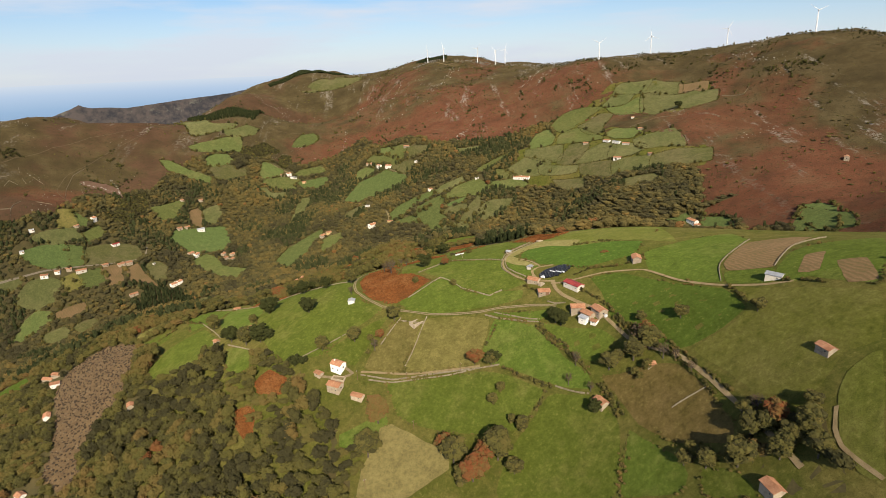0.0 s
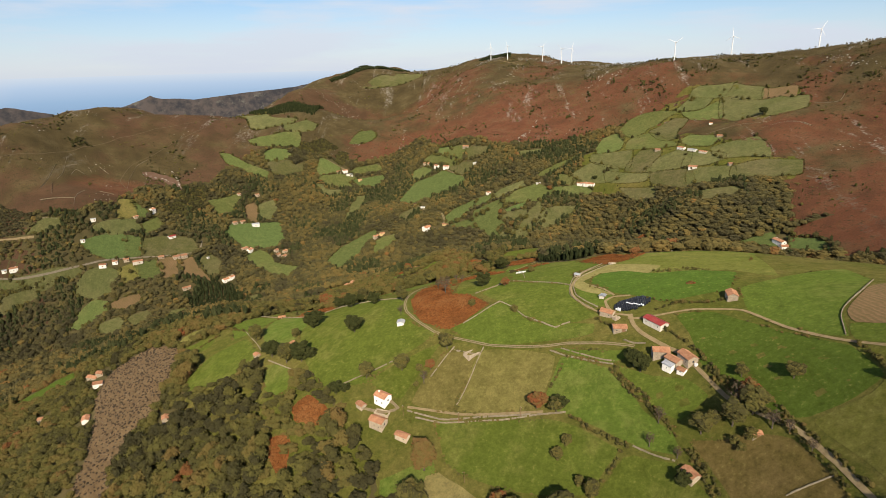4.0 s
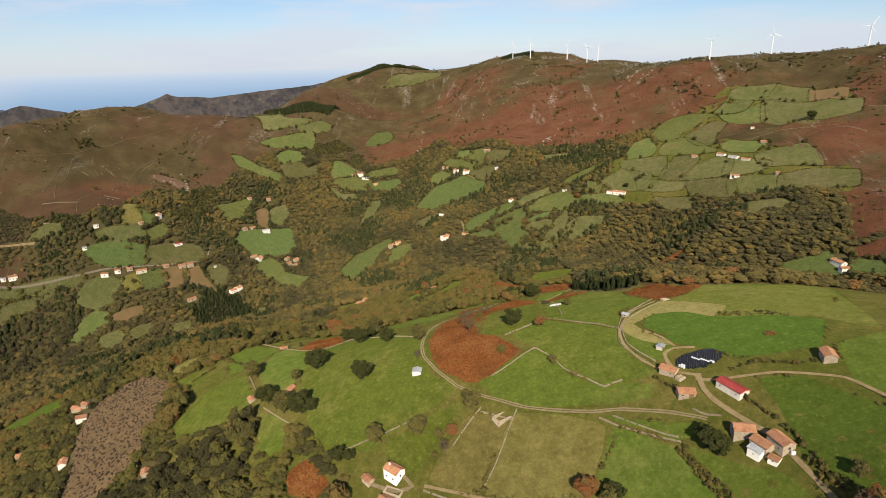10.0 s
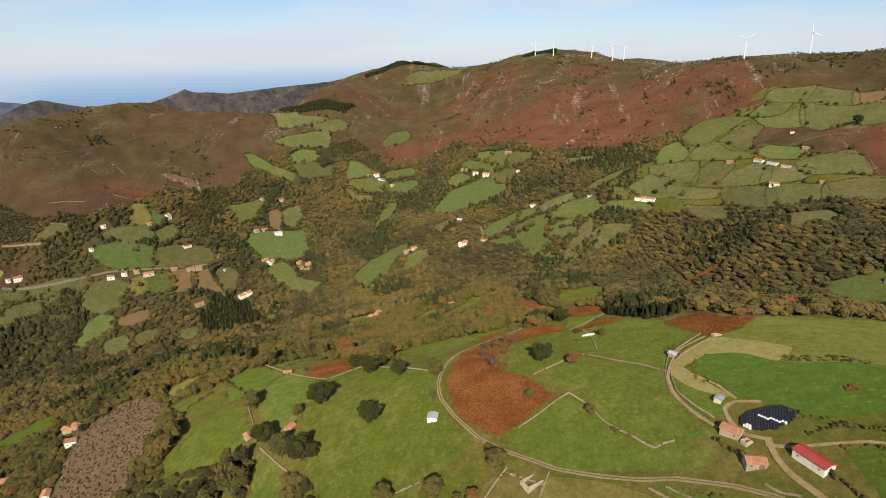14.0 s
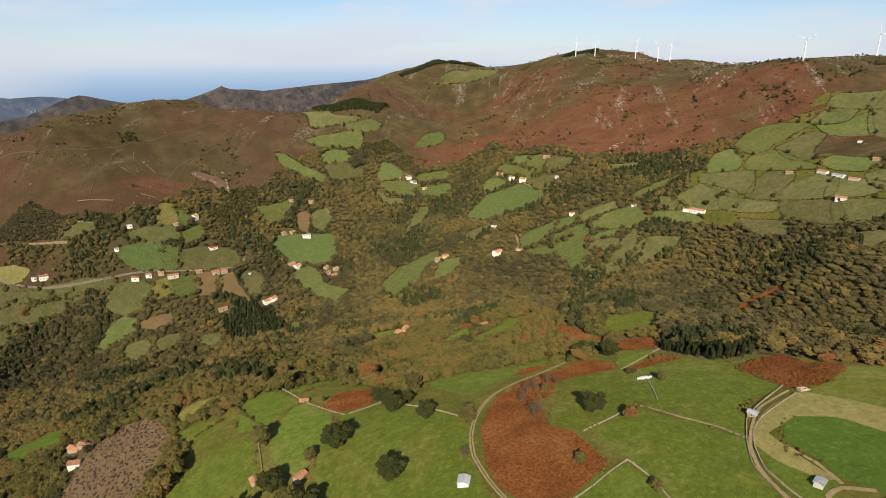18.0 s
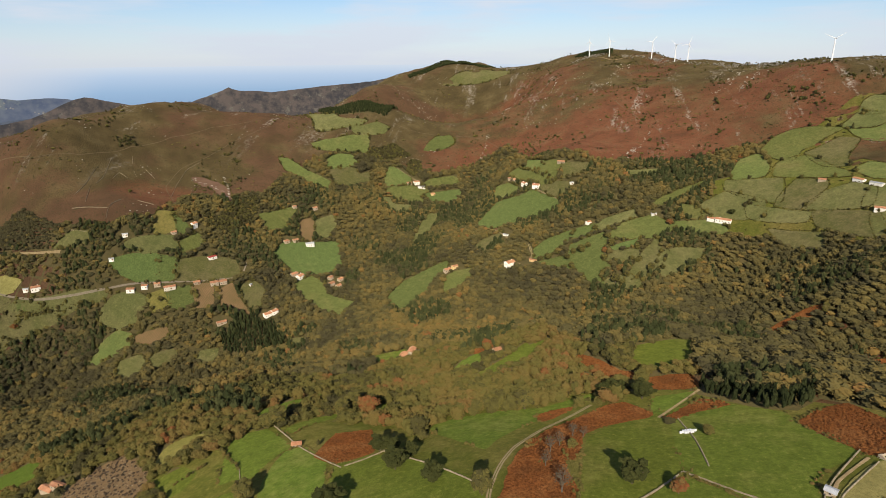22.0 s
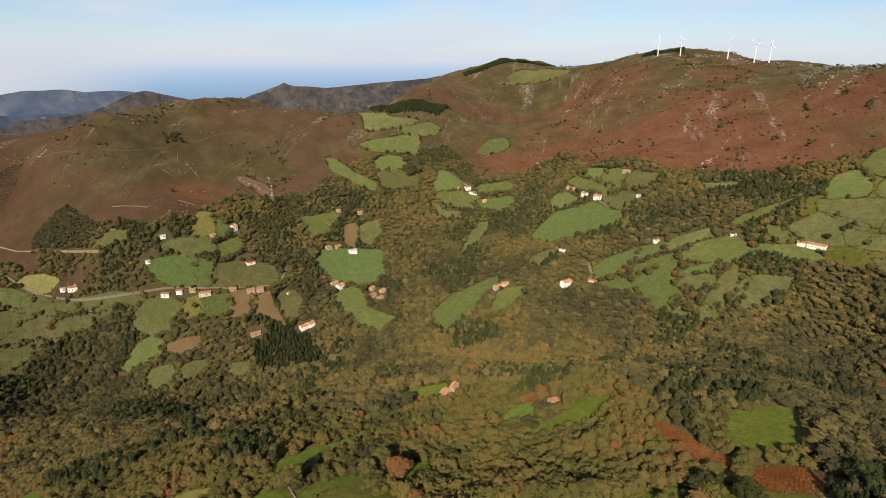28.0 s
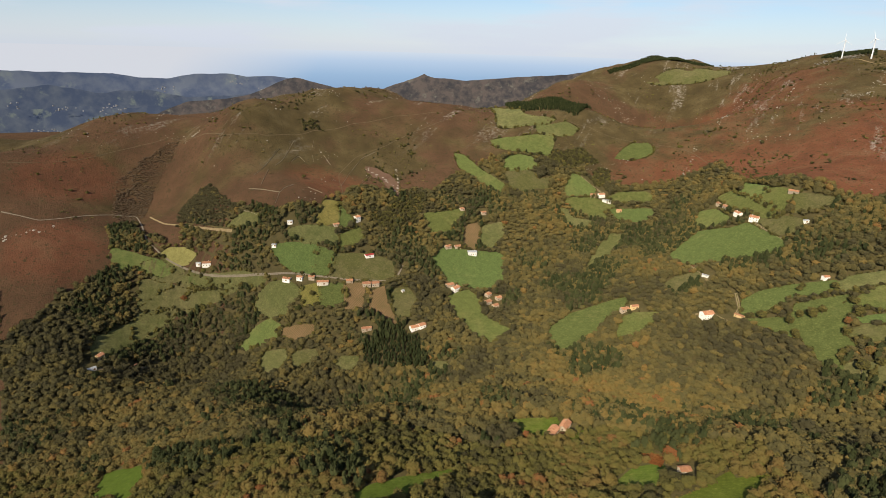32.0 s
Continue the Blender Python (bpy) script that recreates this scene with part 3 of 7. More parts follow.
plot("meadow", [(476, 1389), (534, 1347), (589, 1280), (563, 1223), (507, 1221), (448, 1287), (452, 1330)])
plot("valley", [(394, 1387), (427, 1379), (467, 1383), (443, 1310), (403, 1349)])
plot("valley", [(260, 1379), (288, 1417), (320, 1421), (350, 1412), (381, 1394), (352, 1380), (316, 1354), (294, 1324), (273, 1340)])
plot("meadow", [(317, 1337), (370, 1369), (393, 1352), (360, 1298), (349, 1260), (323, 1286)])
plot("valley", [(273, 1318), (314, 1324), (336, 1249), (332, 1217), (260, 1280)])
plot("meadow", [(279, 1247), (307, 1223), (303, 1206), (272, 1181), (246, 1208)])
plot("meadow", [(303, 1196), (330, 1192), (347, 1166), (331, 1138), (300, 1156), (275, 1178)])
plot("meadow", [(352, 1168), (391, 1128), (386, 1113), (363, 1113), (331, 1138)])
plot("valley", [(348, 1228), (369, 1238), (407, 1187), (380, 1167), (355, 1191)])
plot("meadow", [(384, 1154), (424, 1154), (454, 1150), (457, 1111), (448, 1079), (388, 1117)])
plot("meadow", [(281, 1165), (334, 1118), (321, 1062), (298, 1102), (279, 1137)])
plot("meadow", [(335, 1116), (389, 1078), (378, 1038), (346, 1040), (321, 1062)])
plot("meadow", [(395, 1074), (443, 1067), (479, 1040), (459, 996), (420, 1012), (381, 1036)])
plot("meadow", [(212, 1221), (274, 1172), (266, 1156), (212, 1194)])
plot("meadow", [(319, 1013), (371, 994), (361, 967), (314, 968)])
plot("meadow", [(230, 1164), (279, 1121), (268, 1090), (241, 1130)])
plot("emerald", [(314, 847), (327, 870), (373, 867), (361, 812), (318, 841)])
plot("pasture", [(-168, 502), (-178, 546), (-165, 549), (-140, 541), (-92, 507), (-81, 488), (-74, 458), (-64, 438), (-48, 424), (-73, 405), (-86, 396), (-92, 391), (-124, 397), (-139, 417), (-153, 442), (-168, 480)])
plot("pasture", [(-278, 587), (-260, 604), (-222, 572), (-227, 560), (-230, 535), (-244, 535), (-253, 532)])
plot("pasture", [(-220, 531), (-224, 563), (-212, 570), (-185, 545), (-169, 502), (-171, 481), (-171, 467), (-191, 480), (-210, 503)])
plot("bracken", [(-198, 555), (-199, 591), (-175, 597), (-157, 550), (-176, 540)])
plot("bracken", [(-74, 486), (-70, 528), (-51, 551), (-40, 486), (-29, 480), (-19, 468), (-12, 455), (-26, 437), (-38, 427), (-47, 430), (-60, 442), (-68, 456)])
plot("pasture", [(-39, 486), (-35, 549), (-15, 575), (10, 593), (10, 515), (3, 508), (-19, 483), (-29, 480)])
plot("pasture", [(13, 591), (38, 603), (69, 581), (70, 565), (85, 533), (64, 514), (56, 501), (50, 477), (7, 511)])
plot("pasture", [(-17, 478), (5, 506), (50, 473), (48, 453), (57, 429), (63, 421), (47, 418), (42, 419), (36, 416), (19, 429), (9, 438), (-3, 457)])
plot("pasture", [(-36, 429), (-5, 456), (8, 440), (18, 427), (35, 415), (42, 418), (59, 413), (57, 404), (47, 403), (0, 406), (-22, 413), (-32, 420)])
plot("lush", [(65, 472), (73, 493), (94, 502), (111, 478), (138, 473), (163, 457), (145, 422), (136, 423), (106, 422), (99, 428), (89, 439), (78, 447), (73, 459)])
plot("pasture", [(111, 504), (126, 562), (211, 544), (166, 463), (140, 478), (112, 481), (111, 486), (124, 499)])
plot("pasture", [(53, 470), (63, 467), (74, 452), (76, 443), (69, 431), (62, 433), (54, 446)])
plot("pasture", [(153, 423), (178, 433), (232, 454), (223, 407), (182, 363), (170, 334), (154, 360), (145, 389)])
plot("ploughed", [(183, 360), (216, 396), (248, 398), (255, 385), (214, 346), (195, 326), (179, 345)])
plot("pasture", [(177, 345), (194, 324), (185, 308), (171, 330)])
plot("pasture", [(193, 319), (214, 341), (234, 346), (263, 334), (211, 263), (197, 296), (190, 298), (187, 307)])
plot("ploughed", [(197, 305), (214, 326), (222, 322), (204, 298)])
plot("ploughed", [(215, 301), (224, 292), (212, 266), (203, 274)])
plot("lush", [(108, 404), (128, 397), (152, 356), (167, 326), (166, 298), (153, 293), (137, 295), (127, 304), (121, 330), (109, 355), (110, 379)])
plot("hay", [(168, 322), (187, 293), (206, 256), (189, 229), (178, 233), (172, 230), (160, 224), (146, 241), (142, 264), (137, 291), (158, 291), (167, 297)])
plot("hay", [(172, 223), (186, 224), (158, 177), (154, 184), (157, 201), (165, 216)])
plot("olive", [(93, 313), (103, 307), (117, 301), (128, 289), (132, 267), (133, 236), (129, 228), (120, 239), (113, 247), (102, 271), (97, 295)])
plot("pasture", [(67, 318), (86, 304), (90, 293), (94, 279), (90, 264), (81, 244), (26, 275), (35, 297), (54, 312), (62, 319)])
plot("pasture", [(97, 272), (103, 258), (111, 240), (111, 229), (107, 223), (101, 227), (85, 242), (93, 262)])
plot("pasture", [(116, 227), (125, 216), (127, 205), (126, 199), (112, 215)])
plot("pasture", [(-42, 357), (-16, 355), (22, 351), (40, 343), (60, 324), (53, 317), (42, 308), (29, 310), (1, 317), (-20, 325), (-34, 333), (-39, 347)])
plot("stubble", [(-45, 327), (-38, 329), (-24, 320), (-3, 307), (-1, 297), (-11, 293), (-26, 285), (-57, 288), (-55, 304), (-48, 317)])
plot("dry", [(-59, 371), (-41, 404), (-19, 401), (-32, 363)])
plot("dry", [(-30, 363), (-15, 403), (13, 399), (32, 390), (20, 359), (3, 358)])
plot("pasture", [(36, 389), (63, 372), (76, 339), (86, 321), (86, 309), (68, 323), (41, 348), (23, 359)])
plot("pasture", [(31, 397), (79, 381), (65, 376), (47, 386)])
plot("pasture", [(67, 373), (84, 359), (100, 348), (106, 333), (91, 326), (78, 343)])
plot("pasture", [(-90, 392), (-70, 403), (-44, 414), (-62, 381), (-66, 374), (-78, 381)])
plot("pasture", [(-188, 452), (-163, 436), (-155, 411), (-164, 409), (-178, 422)])
plot("bracken", [(-154, 366), (-143, 361), (-135, 348), (-139, 344), (-149, 354)])
plot("pasture", [(-72, 327), (-43, 336), (-40, 329), (-49, 318), (-56, 315), (-71, 320)])
plot("emerald", [(438, 699), (471, 735), (487, 678), (466, 637)])
plot("emerald", [(387, 846), (406, 816), (398, 784), (383, 815)])
plot("bracken", [(-157, 373), (-145, 372), (-139, 365), (-135, 346), (-141, 345), (-151, 356)])
plot("bracken", [(-145, 391), (-135, 396), (-118, 381), (-111, 368), (-129, 372), (-140, 379)])
plot("bracken", [(106, 640), (116, 648), (134, 644), (133, 632), (112, 630)])
plot("bracken", [(8, 652), (36, 655), (36, 630), (24, 626), (9, 630)])
plot("scree", [(-801, 1301), (-784, 1310), (-745, 1303), (-714, 1285), (-685, 1247), (-688, 1238), (-711, 1256), (-750, 1273), (-776, 1280)])
plot("felled", [(-398, 524), (-408, 560), (-396, 579), (-375, 590), (-326, 558), (-297, 506), (-290, 471), (-289, 438), (-300, 423), (-296, 402), (-286, 378), (-296, 371), (-325, 389), (-339, 428), (-359, 466)])
plot("pasture", [(-274, 480), (-264, 508), (-236, 523), (-208, 483), (-201, 454), (-227, 457), (-248, 456), (-262, 457)])
plot("pasture", [(-312, 547), (-298, 558), (-279, 548), (-279, 530), (-295, 526)])
plot("meadow", [(40, 1377), (115, 1380), (89, 1362), (52, 1359)])
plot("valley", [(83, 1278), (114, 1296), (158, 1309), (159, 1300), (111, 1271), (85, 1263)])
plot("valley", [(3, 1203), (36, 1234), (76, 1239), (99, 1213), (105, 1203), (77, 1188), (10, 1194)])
plot("meadow", [(54, 1149), (76, 1182), (82, 1162), (92, 1158), (72, 1116), (58, 1104), (32, 1101), (42, 1122)])
plot("meadow", [(85, 1153), (106, 1164), (141, 1161), (136, 1144), (105, 1123), (84, 1104), (76, 1122)])
plot("valley", [(120, 1256), (140, 1245), (151, 1227), (144, 1218), (121, 1227)])
plot("valley", [(110, 1218), (159, 1211), (175, 1190), (169, 1184), (112, 1202)])
plot("meadow", [(146, 1244), (185, 1262), (208, 1244), (228, 1223), (223, 1195), (201, 1200), (172, 1213), (154, 1226)])
plot("meadow", [(194, 1295), (261, 1270), (248, 1213), (218, 1232), (189, 1268)])
plot("valley", [(207, 1326), (224, 1358), (253, 1365), (255, 1314), (243, 1291), (205, 1299)])
plot("pasture", [(-202, 654), (-193, 676), (-174, 670), (-175, 648), (-189, 626)])
plot("meadow", [(-765, 1774), (-714, 1758), (-626, 1659), (-578, 1660), (-557, 1659), (-568, 1637), (-593, 1618), (-652, 1585), (-675, 1616)])
plot("meadow", [(-580, 1620), (-531, 1659), (-503, 1657), (-506, 1632), (-531, 1614), (-558, 1601)])
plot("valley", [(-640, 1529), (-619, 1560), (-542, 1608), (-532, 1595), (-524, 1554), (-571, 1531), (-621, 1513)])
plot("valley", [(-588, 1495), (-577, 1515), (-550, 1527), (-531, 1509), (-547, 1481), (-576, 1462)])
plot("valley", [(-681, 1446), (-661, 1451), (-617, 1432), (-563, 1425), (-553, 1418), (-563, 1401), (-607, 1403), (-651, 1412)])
plot("meadow", [(-569, 1456), (-532, 1489), (-514, 1478), (-494, 1501), (-491, 1467), (-528, 1430), (-546, 1429)])
plot("emerald", [(-402, 1633), (-397, 1666), (-387, 1690), (-360, 1703), (-347, 1686), (-344, 1667), (-372, 1642)])
plot("valley", [(-456, 1483), (-461, 1510), (-460, 1536), (-448, 1539), (-413, 1526), (-413, 1509), (-444, 1485)])
plot("valley", [(-445, 1466), (-437, 1480), (-404, 1501), (-364, 1500), (-378, 1477), (-357, 1464), (-388, 1458), (-420, 1454)])
plot("valley", [(-376, 1518), (-361, 1541), (-322, 1554), (-303, 1543), (-304, 1530), (-343, 1518)])
plot("emerald", [(-364, 1484), (-357, 1495), (-313, 1508), (-292, 1507), (-299, 1476), (-338, 1471)])
plot("meadow", [(-444, 1442), (-435, 1448), (-419, 1437), (-389, 1447), (-389, 1431), (-411, 1418), (-429, 1422)])
plot("valley", [(-154, 1486), (-151, 1546), (-112, 1451), (-121, 1412)])
plot("valley", [(-117, 1407), (-110, 1442), (-79, 1408), (-89, 1370)])
plot("meadow", [(-70, 1367), (-72, 1399), (-24, 1389), (-33, 1375), (-55, 1366)])
plot("valley", [(-187, 1505), (-168, 1518), (-146, 1461), (-92, 1369), (-114, 1375), (-152, 1422)])
plot("valley", [(-208, 1435), (-206, 1472), (-184, 1459), (-157, 1402), (-158, 1389), (-182, 1397)])
plot("emerald", [(-225, 1337), (-209, 1377), (-193, 1397), (-151, 1371), (-130, 1368), (-113, 1350), (-78, 1320), (-82, 1307), (-115, 1304), (-147, 1305), (-195, 1302)])
plot("meadow", [(-112, 1366), (-84, 1362), (-60, 1352), (-70, 1335), (-90, 1336)])
plot("meadow", [(-352, 1328), (-352, 1387), (-344, 1425), (-324, 1427), (-322, 1389), (-334, 1332), (-340, 1307)])
plot("meadow", [(-209, 1238), (-201, 1259), (-178, 1275), (-172, 1265), (-190, 1221)])
plot("emerald", [(-567, 1184), (-564, 1216), (-493, 1280), (-464, 1226), (-471, 1187), (-519, 1161), (-546, 1168)])
plot("valley", [(-626, 1249), (-609, 1279), (-592, 1311), (-580, 1298), (-583, 1267), (-579, 1250), (-601, 1229)])
plot("meadow", [(-537, 1292), (-542, 1312), (-523, 1338), (-509, 1321), (-510, 1281), (-529, 1279)])
plot("ploughed", [(-565, 1286), (-554, 1308), (-541, 1296), (-532, 1258), (-552, 1253)])
plot("valley", [(-502, 1125), (-488, 1161), (-463, 1153), (-444, 1121), (-389, 1099), (-394, 1054), (-426, 1067), (-462, 1088)])
plot("emerald", [(-332, 1115), (-318, 1154), (-275, 1181), (-254, 1191), (-250, 1178), (-262, 1153), (-275, 1100), (-291, 1056), (-309, 1076)])
plot("valley", [(-245, 1147), (-234, 1161), (-206, 1168), (-208, 1147), (-222, 1120), (-237, 1110)])
plot("emerald", [(-103, 1194), (-105, 1218), (-88, 1235), (-58, 1243), (-17, 1245), (-13, 1238), (-16, 1223), (-56, 1215), (-74, 1194), (-95, 1185)])
plot("emerald", [(-94, 1177), (-53, 1180), (-48, 1202), (-15, 1211), (1, 1214), (7, 1193), (2, 1178), (-2, 1149), (8, 1131), (-6, 1117), (0, 1097), (-20, 1104), (-38, 1140), (-61, 1151)])
plot("meadow", [(3, 1147), (18, 1162), (48, 1162), (47, 1137), (18, 1139)])
plot("meadow", [(0, 1252), (49, 1263), (48, 1241), (11, 1231), (-5, 1222), (-10, 1237)])
plot("meadow", [(1, 1095), (14, 1105), (47, 1102), (47, 1078), (14, 1080)])
plot("emerald", [(12, 1176), (48, 1186), (48, 1171), (18, 1167)])
plot("dry", [(-723, 1075), (-744, 1117), (-732, 1138), (-706, 1103), (-713, 1081)])
plot("emerald", [(-727, 1135), (-694, 1128), (-688, 1114), (-697, 1099)])
plot("meadow", [(-748, 1032), (-740, 1045), (-701, 1087), (-686, 1076), (-683, 1065), (-717, 1038)])
plot("valley", [(-675, 1074), (-686, 1086), (-677, 1129), (-662, 1110), (-664, 1083)])
plot("emerald", [(-755, 1011), (-701, 1044), (-692, 1029), (-684, 1013), (-710, 1004), (-739, 1004)])
plot("emerald", [(-697, 1044), (-676, 1057), (-661, 1032), (-677, 1014)])
plot("meadow", [(-663, 1042), (-667, 1060), (-640, 1096), (-610, 1117), (-589, 1088), (-618, 1055), (-655, 1028)])
plot("meadow", [(-856, 1009), (-841, 1027), (-811, 1030), (-805, 1024), (-815, 1014)])
plot("meadow", [(-934, 898), (-917, 920), (-871, 935), (-806, 959), (-793, 959), (-814, 947), (-842, 929), (-870, 912), (-868, 885), (-871, 861), (-877, 841)])
plot("meadow", [(-884, 951), (-797, 976), (-750, 983), (-754, 973), (-797, 961), (-864, 941), (-891, 937)])
plot("meadow", [(-955, 919), (-938, 940), (-901, 945), (-897, 935), (-923, 916), (-945, 909)])
plot("stubble", [(-946, 945), (-943, 956), (-922, 967), (-896, 968), (-901, 955), (-917, 945)])
plot("valley", [(-990, 885), (-1001, 900), (-977, 917), (-944, 934), (-919, 935), (-927, 920), (-958, 902), (-967, 884)])
plot("emerald", [(-891, 939), (-876, 950), (-848, 954), (-855, 948), (-880, 941)])
plot("meadow", [(-909, 877), (-907, 908), (-890, 932), (-875, 937), (-871, 926), (-885, 905), (-897, 883)])
plot("meadow", [(-875, 777), (-892, 796), (-900, 838), (-900, 875), (-888, 896), (-875, 890), (-876, 856), (-870, 817), (-853, 783), (-858, 770)])
plot("meadow", [(-875, 901), (-872, 928), (-842, 949), (-814, 959), (-814, 952), (-838, 931), (-860, 916)])
plot("meadow", [(-742, 955), (-745, 968), (-735, 980), (-709, 990), (-685, 988), (-687, 978), (-687, 960), (-710, 953)])
plot("dry", [(-685, 992), (-664, 1008), (-647, 989), (-665, 978)])
plot("emerald", [(-660, 1008), (-634, 1028), (-614, 1006), (-639, 988)])
plot("ploughed", [(-630, 1030), (-609, 1050), (-599, 1032), (-589, 1017), (-608, 1005)])
plot("ploughed", [(-592, 1044), (-584, 1066), (-560, 1046), (-535, 1027), (-554, 1025), (-578, 1025)])
plot("meadow", [(-572, 1070), (-559, 1091), (-538, 1082), (-528, 1052), (-532, 1036), (-551, 1047)])
plot("valley", [(-736, 918), (-731, 936), (-712, 948), (-686, 945), (-680, 934), (-703, 922), (-722, 916)])
plot("ploughed", [(-680, 939), (-670, 947), (-637, 960), (-628, 950), (-648, 936)])
plot("meadow", [(-667, 890), (-678, 909), (-650, 916), (-631, 902), (-629, 884), (-644, 874)])
plot("meadow", [(-616, 897), (-630, 917), (-608, 933), (-597, 927), (-602, 910)])
plot("meadow", [(-569, 936), (-568, 946), (-550, 957), (-546, 943), (-559, 928)])
plot("meadow", [(-452, 988), (-432, 992), (-413, 981), (-428, 970)])
plot("pasture", [(-261, 823), (-228, 844), (-220, 829), (-221, 804), (-232, 800)])
plot("pasture", [(-202, 799), (-196, 821), (-190, 820), (-196, 792)])
plot("pasture", [(-148, 737), (-145, 749), (-141, 759), (-128, 764), (-121, 760), (-121, 733), (-132, 731), (-143, 733)])
plot("lush", [(-534, 590), (-581, 621), (-590, 634), (-535, 638), (-503, 625), (-484, 611), (-471, 588)])
plot("pasture", [(0, 687), (8, 722), (37, 743), (78, 775), (89, 791), (55, 737), (40, 678), (21, 667), (10, 669)])
plot("bracken", [(-44, 700), (-38, 706), (-26, 697), (-17, 681), (-7, 667), (4, 661), (-0, 650), (-19, 651), (-29, 672)])
plot("pasture", [(-127, 699), (-118, 712), (-100, 729), (-84, 757), (-80, 748), (-63, 756), (-78, 712), (-102, 698), (-120, 694)])
plot("bracken", [(-145, 774), (-136, 783), (-124, 772), (-124, 758)])
plot("pasture", [(-130, 596), (-115, 605), (-91, 609), (-62, 607), (-44, 618), (-24, 631), (-22, 625), (-38, 609), (-57, 587), (-71, 572), (-83, 552), (-88, 537), (-105, 553), (-130, 579)])
plot("bracken", [(-65, 591), (-50, 602), (-39, 605), (-47, 593), (-59, 578)])
plot("bracken", [(-72, 518), (-66, 542), (-56, 564), (-38, 586), (-22, 605), (-12, 609), (3, 590), (-0, 581), (-24, 569), (-36, 555), (-38, 538), (-41, 521)])
plot("pasture", [(6, 615), (20, 619), (33, 623), (27, 610), (13, 592), (5, 581), (3, 592)])
plot("bracken", [(7, 580), (21, 595), (32, 609), (44, 603), (46, 596), (27, 587), (11, 574)])
plot("pasture", [(-285, 623), (-288, 649), (-278, 678), (-259, 713), (-251, 710), (-257, 673), (-267, 637), (-273, 625)])
plot("pasture", [(-245, 600), (-241, 617), (-230, 635), (-222, 645), (-217, 631), (-227, 616), (-233, 595)])
plot("dry", [(-333, 569), (-336, 591), (-328, 600), (-303, 605), (-296, 601), (-308, 593), (-314, 577), (-316, 562)])
plot("bracken", [(70, 565), (81, 580), (103, 592), (109, 570), (129, 569), (116, 547), (109, 537), (91, 527), (85, 528), (78, 544)])
plot("bracken", [(226, 852), (232, 868), (258, 867), (264, 853)])
plot("heath", [(-1149, 808), (-1110, 836), (-1088, 885), (-1064, 922), (-1019, 898), (-981, 876), (-973, 829), (-969, 786), (-956, 746), (-955, 704)])
plot("bracken", [(175, 941), (197, 952), (212, 955), (229, 950), (222, 940), (203, 940), (180, 929)])
plot("heath", [(385, 840), (407, 859), (454, 848), (495, 872), (556, 899), (614, 909), (515, 747), (479, 754), (450, 716), (410, 753), (417, 813)])
plot("emerald", [(458, 722), (478, 746), (492, 733), (492, 710), (454, 649)])
plot("emerald", [(381, 827), (392, 837), (409, 811), (402, 772)])
plot("hay", [(77, 508), (104, 543), (131, 555), (165, 551), (207, 553), (184, 441), (163, 463), (135, 472), (111, 476), (90, 503)])
plot("stubble", [(52, 469), (56, 485), (69, 506), (88, 522), (107, 511), (122, 495), (108, 477), (95, 491), (77, 493), (61, 478), (67, 462), (76, 445), (72, 445), (59, 457)])
plot("meadow", [(-513, 2338), (-495, 2373), (-458, 2427), (-403, 2449), (-302, 2415), (-304, 2381), (-367, 2355), (-429, 2348)])

track("gravel", 2.6, [(-31, 606), (-46, 583), (-60, 563), (-72, 538), (-77, 516), (-79, 494), (-78, 476), (-74, 460), (-64, 443), (-49, 426), (-36, 418), (-22, 412), (-10, 407), (8, 403), (26, 400), (41, 399), (62, 393), (76, 386), (79, 384)])
track("dirt", 3.2, [(82, 415), (82, 404), (85, 394), (92, 382), (97, 374), (102, 367)])
track("dirt", 2.4, [(82, 414), (73, 419), (70, 428), (70, 437), (76, 441), (87, 439)])
track("dirt", 1.8, [(64, 468), (72, 456), (77, 443)])
track("dirt", 1.8, [(84, 525), (64, 504), (55, 484), (50, 467), (50, 452), (56, 435), (64, 424)])
track("dirt", 2.4, [(104, 360), (108, 346), (113, 327), (120, 313), (130, 294), (135, 270), (138, 245), (139, 233), (141, 216), (142, 198)])
track("dirt", 2.2, [(80, 411), (90, 408), (118, 405), (142, 391), (154, 359), (167, 332), (181, 309), (191, 298)])
track("dirt", 1.8, [(162, 212), (157, 204), (155, 196), (156, 187), (158, 177)])
track("gravel", 2.2, [(-73, 374), (-67, 368), (-77, 367), (-92, 373)])
track("dirt", 1.8, [(-61, 368), (-28, 360), (3, 357), (22, 355)])
track("asphalt", 2.7, [(-1186, 825), (-1155, 838), (-1123, 851), (-1111, 880), (-1110, 916), (-1109, 964), (-1092, 995), (-1041, 973), (-989, 947), (-942, 943), (-913, 947), (-853, 959), (-790, 974), (-742, 988), (-674, 1015), (-630, 1042), (-587, 1085), (-585, 1101), (-592, 1127)])
track("dirt", 3.5, [(-1072, 1010), (-1003, 991), (-935, 997), (-845, 1005)])
track("dirt", 5, [(-833, 752), (-833, 801), (-827, 847)])
track("gravel", 4, [(-159, 1181), (-136, 1183), (-110, 1166)])
track("gravel", 4, [(-119, 1232), (-111, 1202), (-113, 1182)])
track("gravel", 3, [(-118, 1362), (-82, 1328), (-67, 1321)])
track("gravel", 4, [(-458, 1547), (-415, 1531), (-395, 1524)])
track("gravel", 3, [(-199, 1306), (-178, 1284), (-156, 1254)])
track("dirt", 4, [(-37, 2263), (37, 2193), (95, 2190), (155, 2221), (213, 2223), (253, 2209)])
track("dirt", 2.2, [(35, 624), (19, 601), (5, 580)])
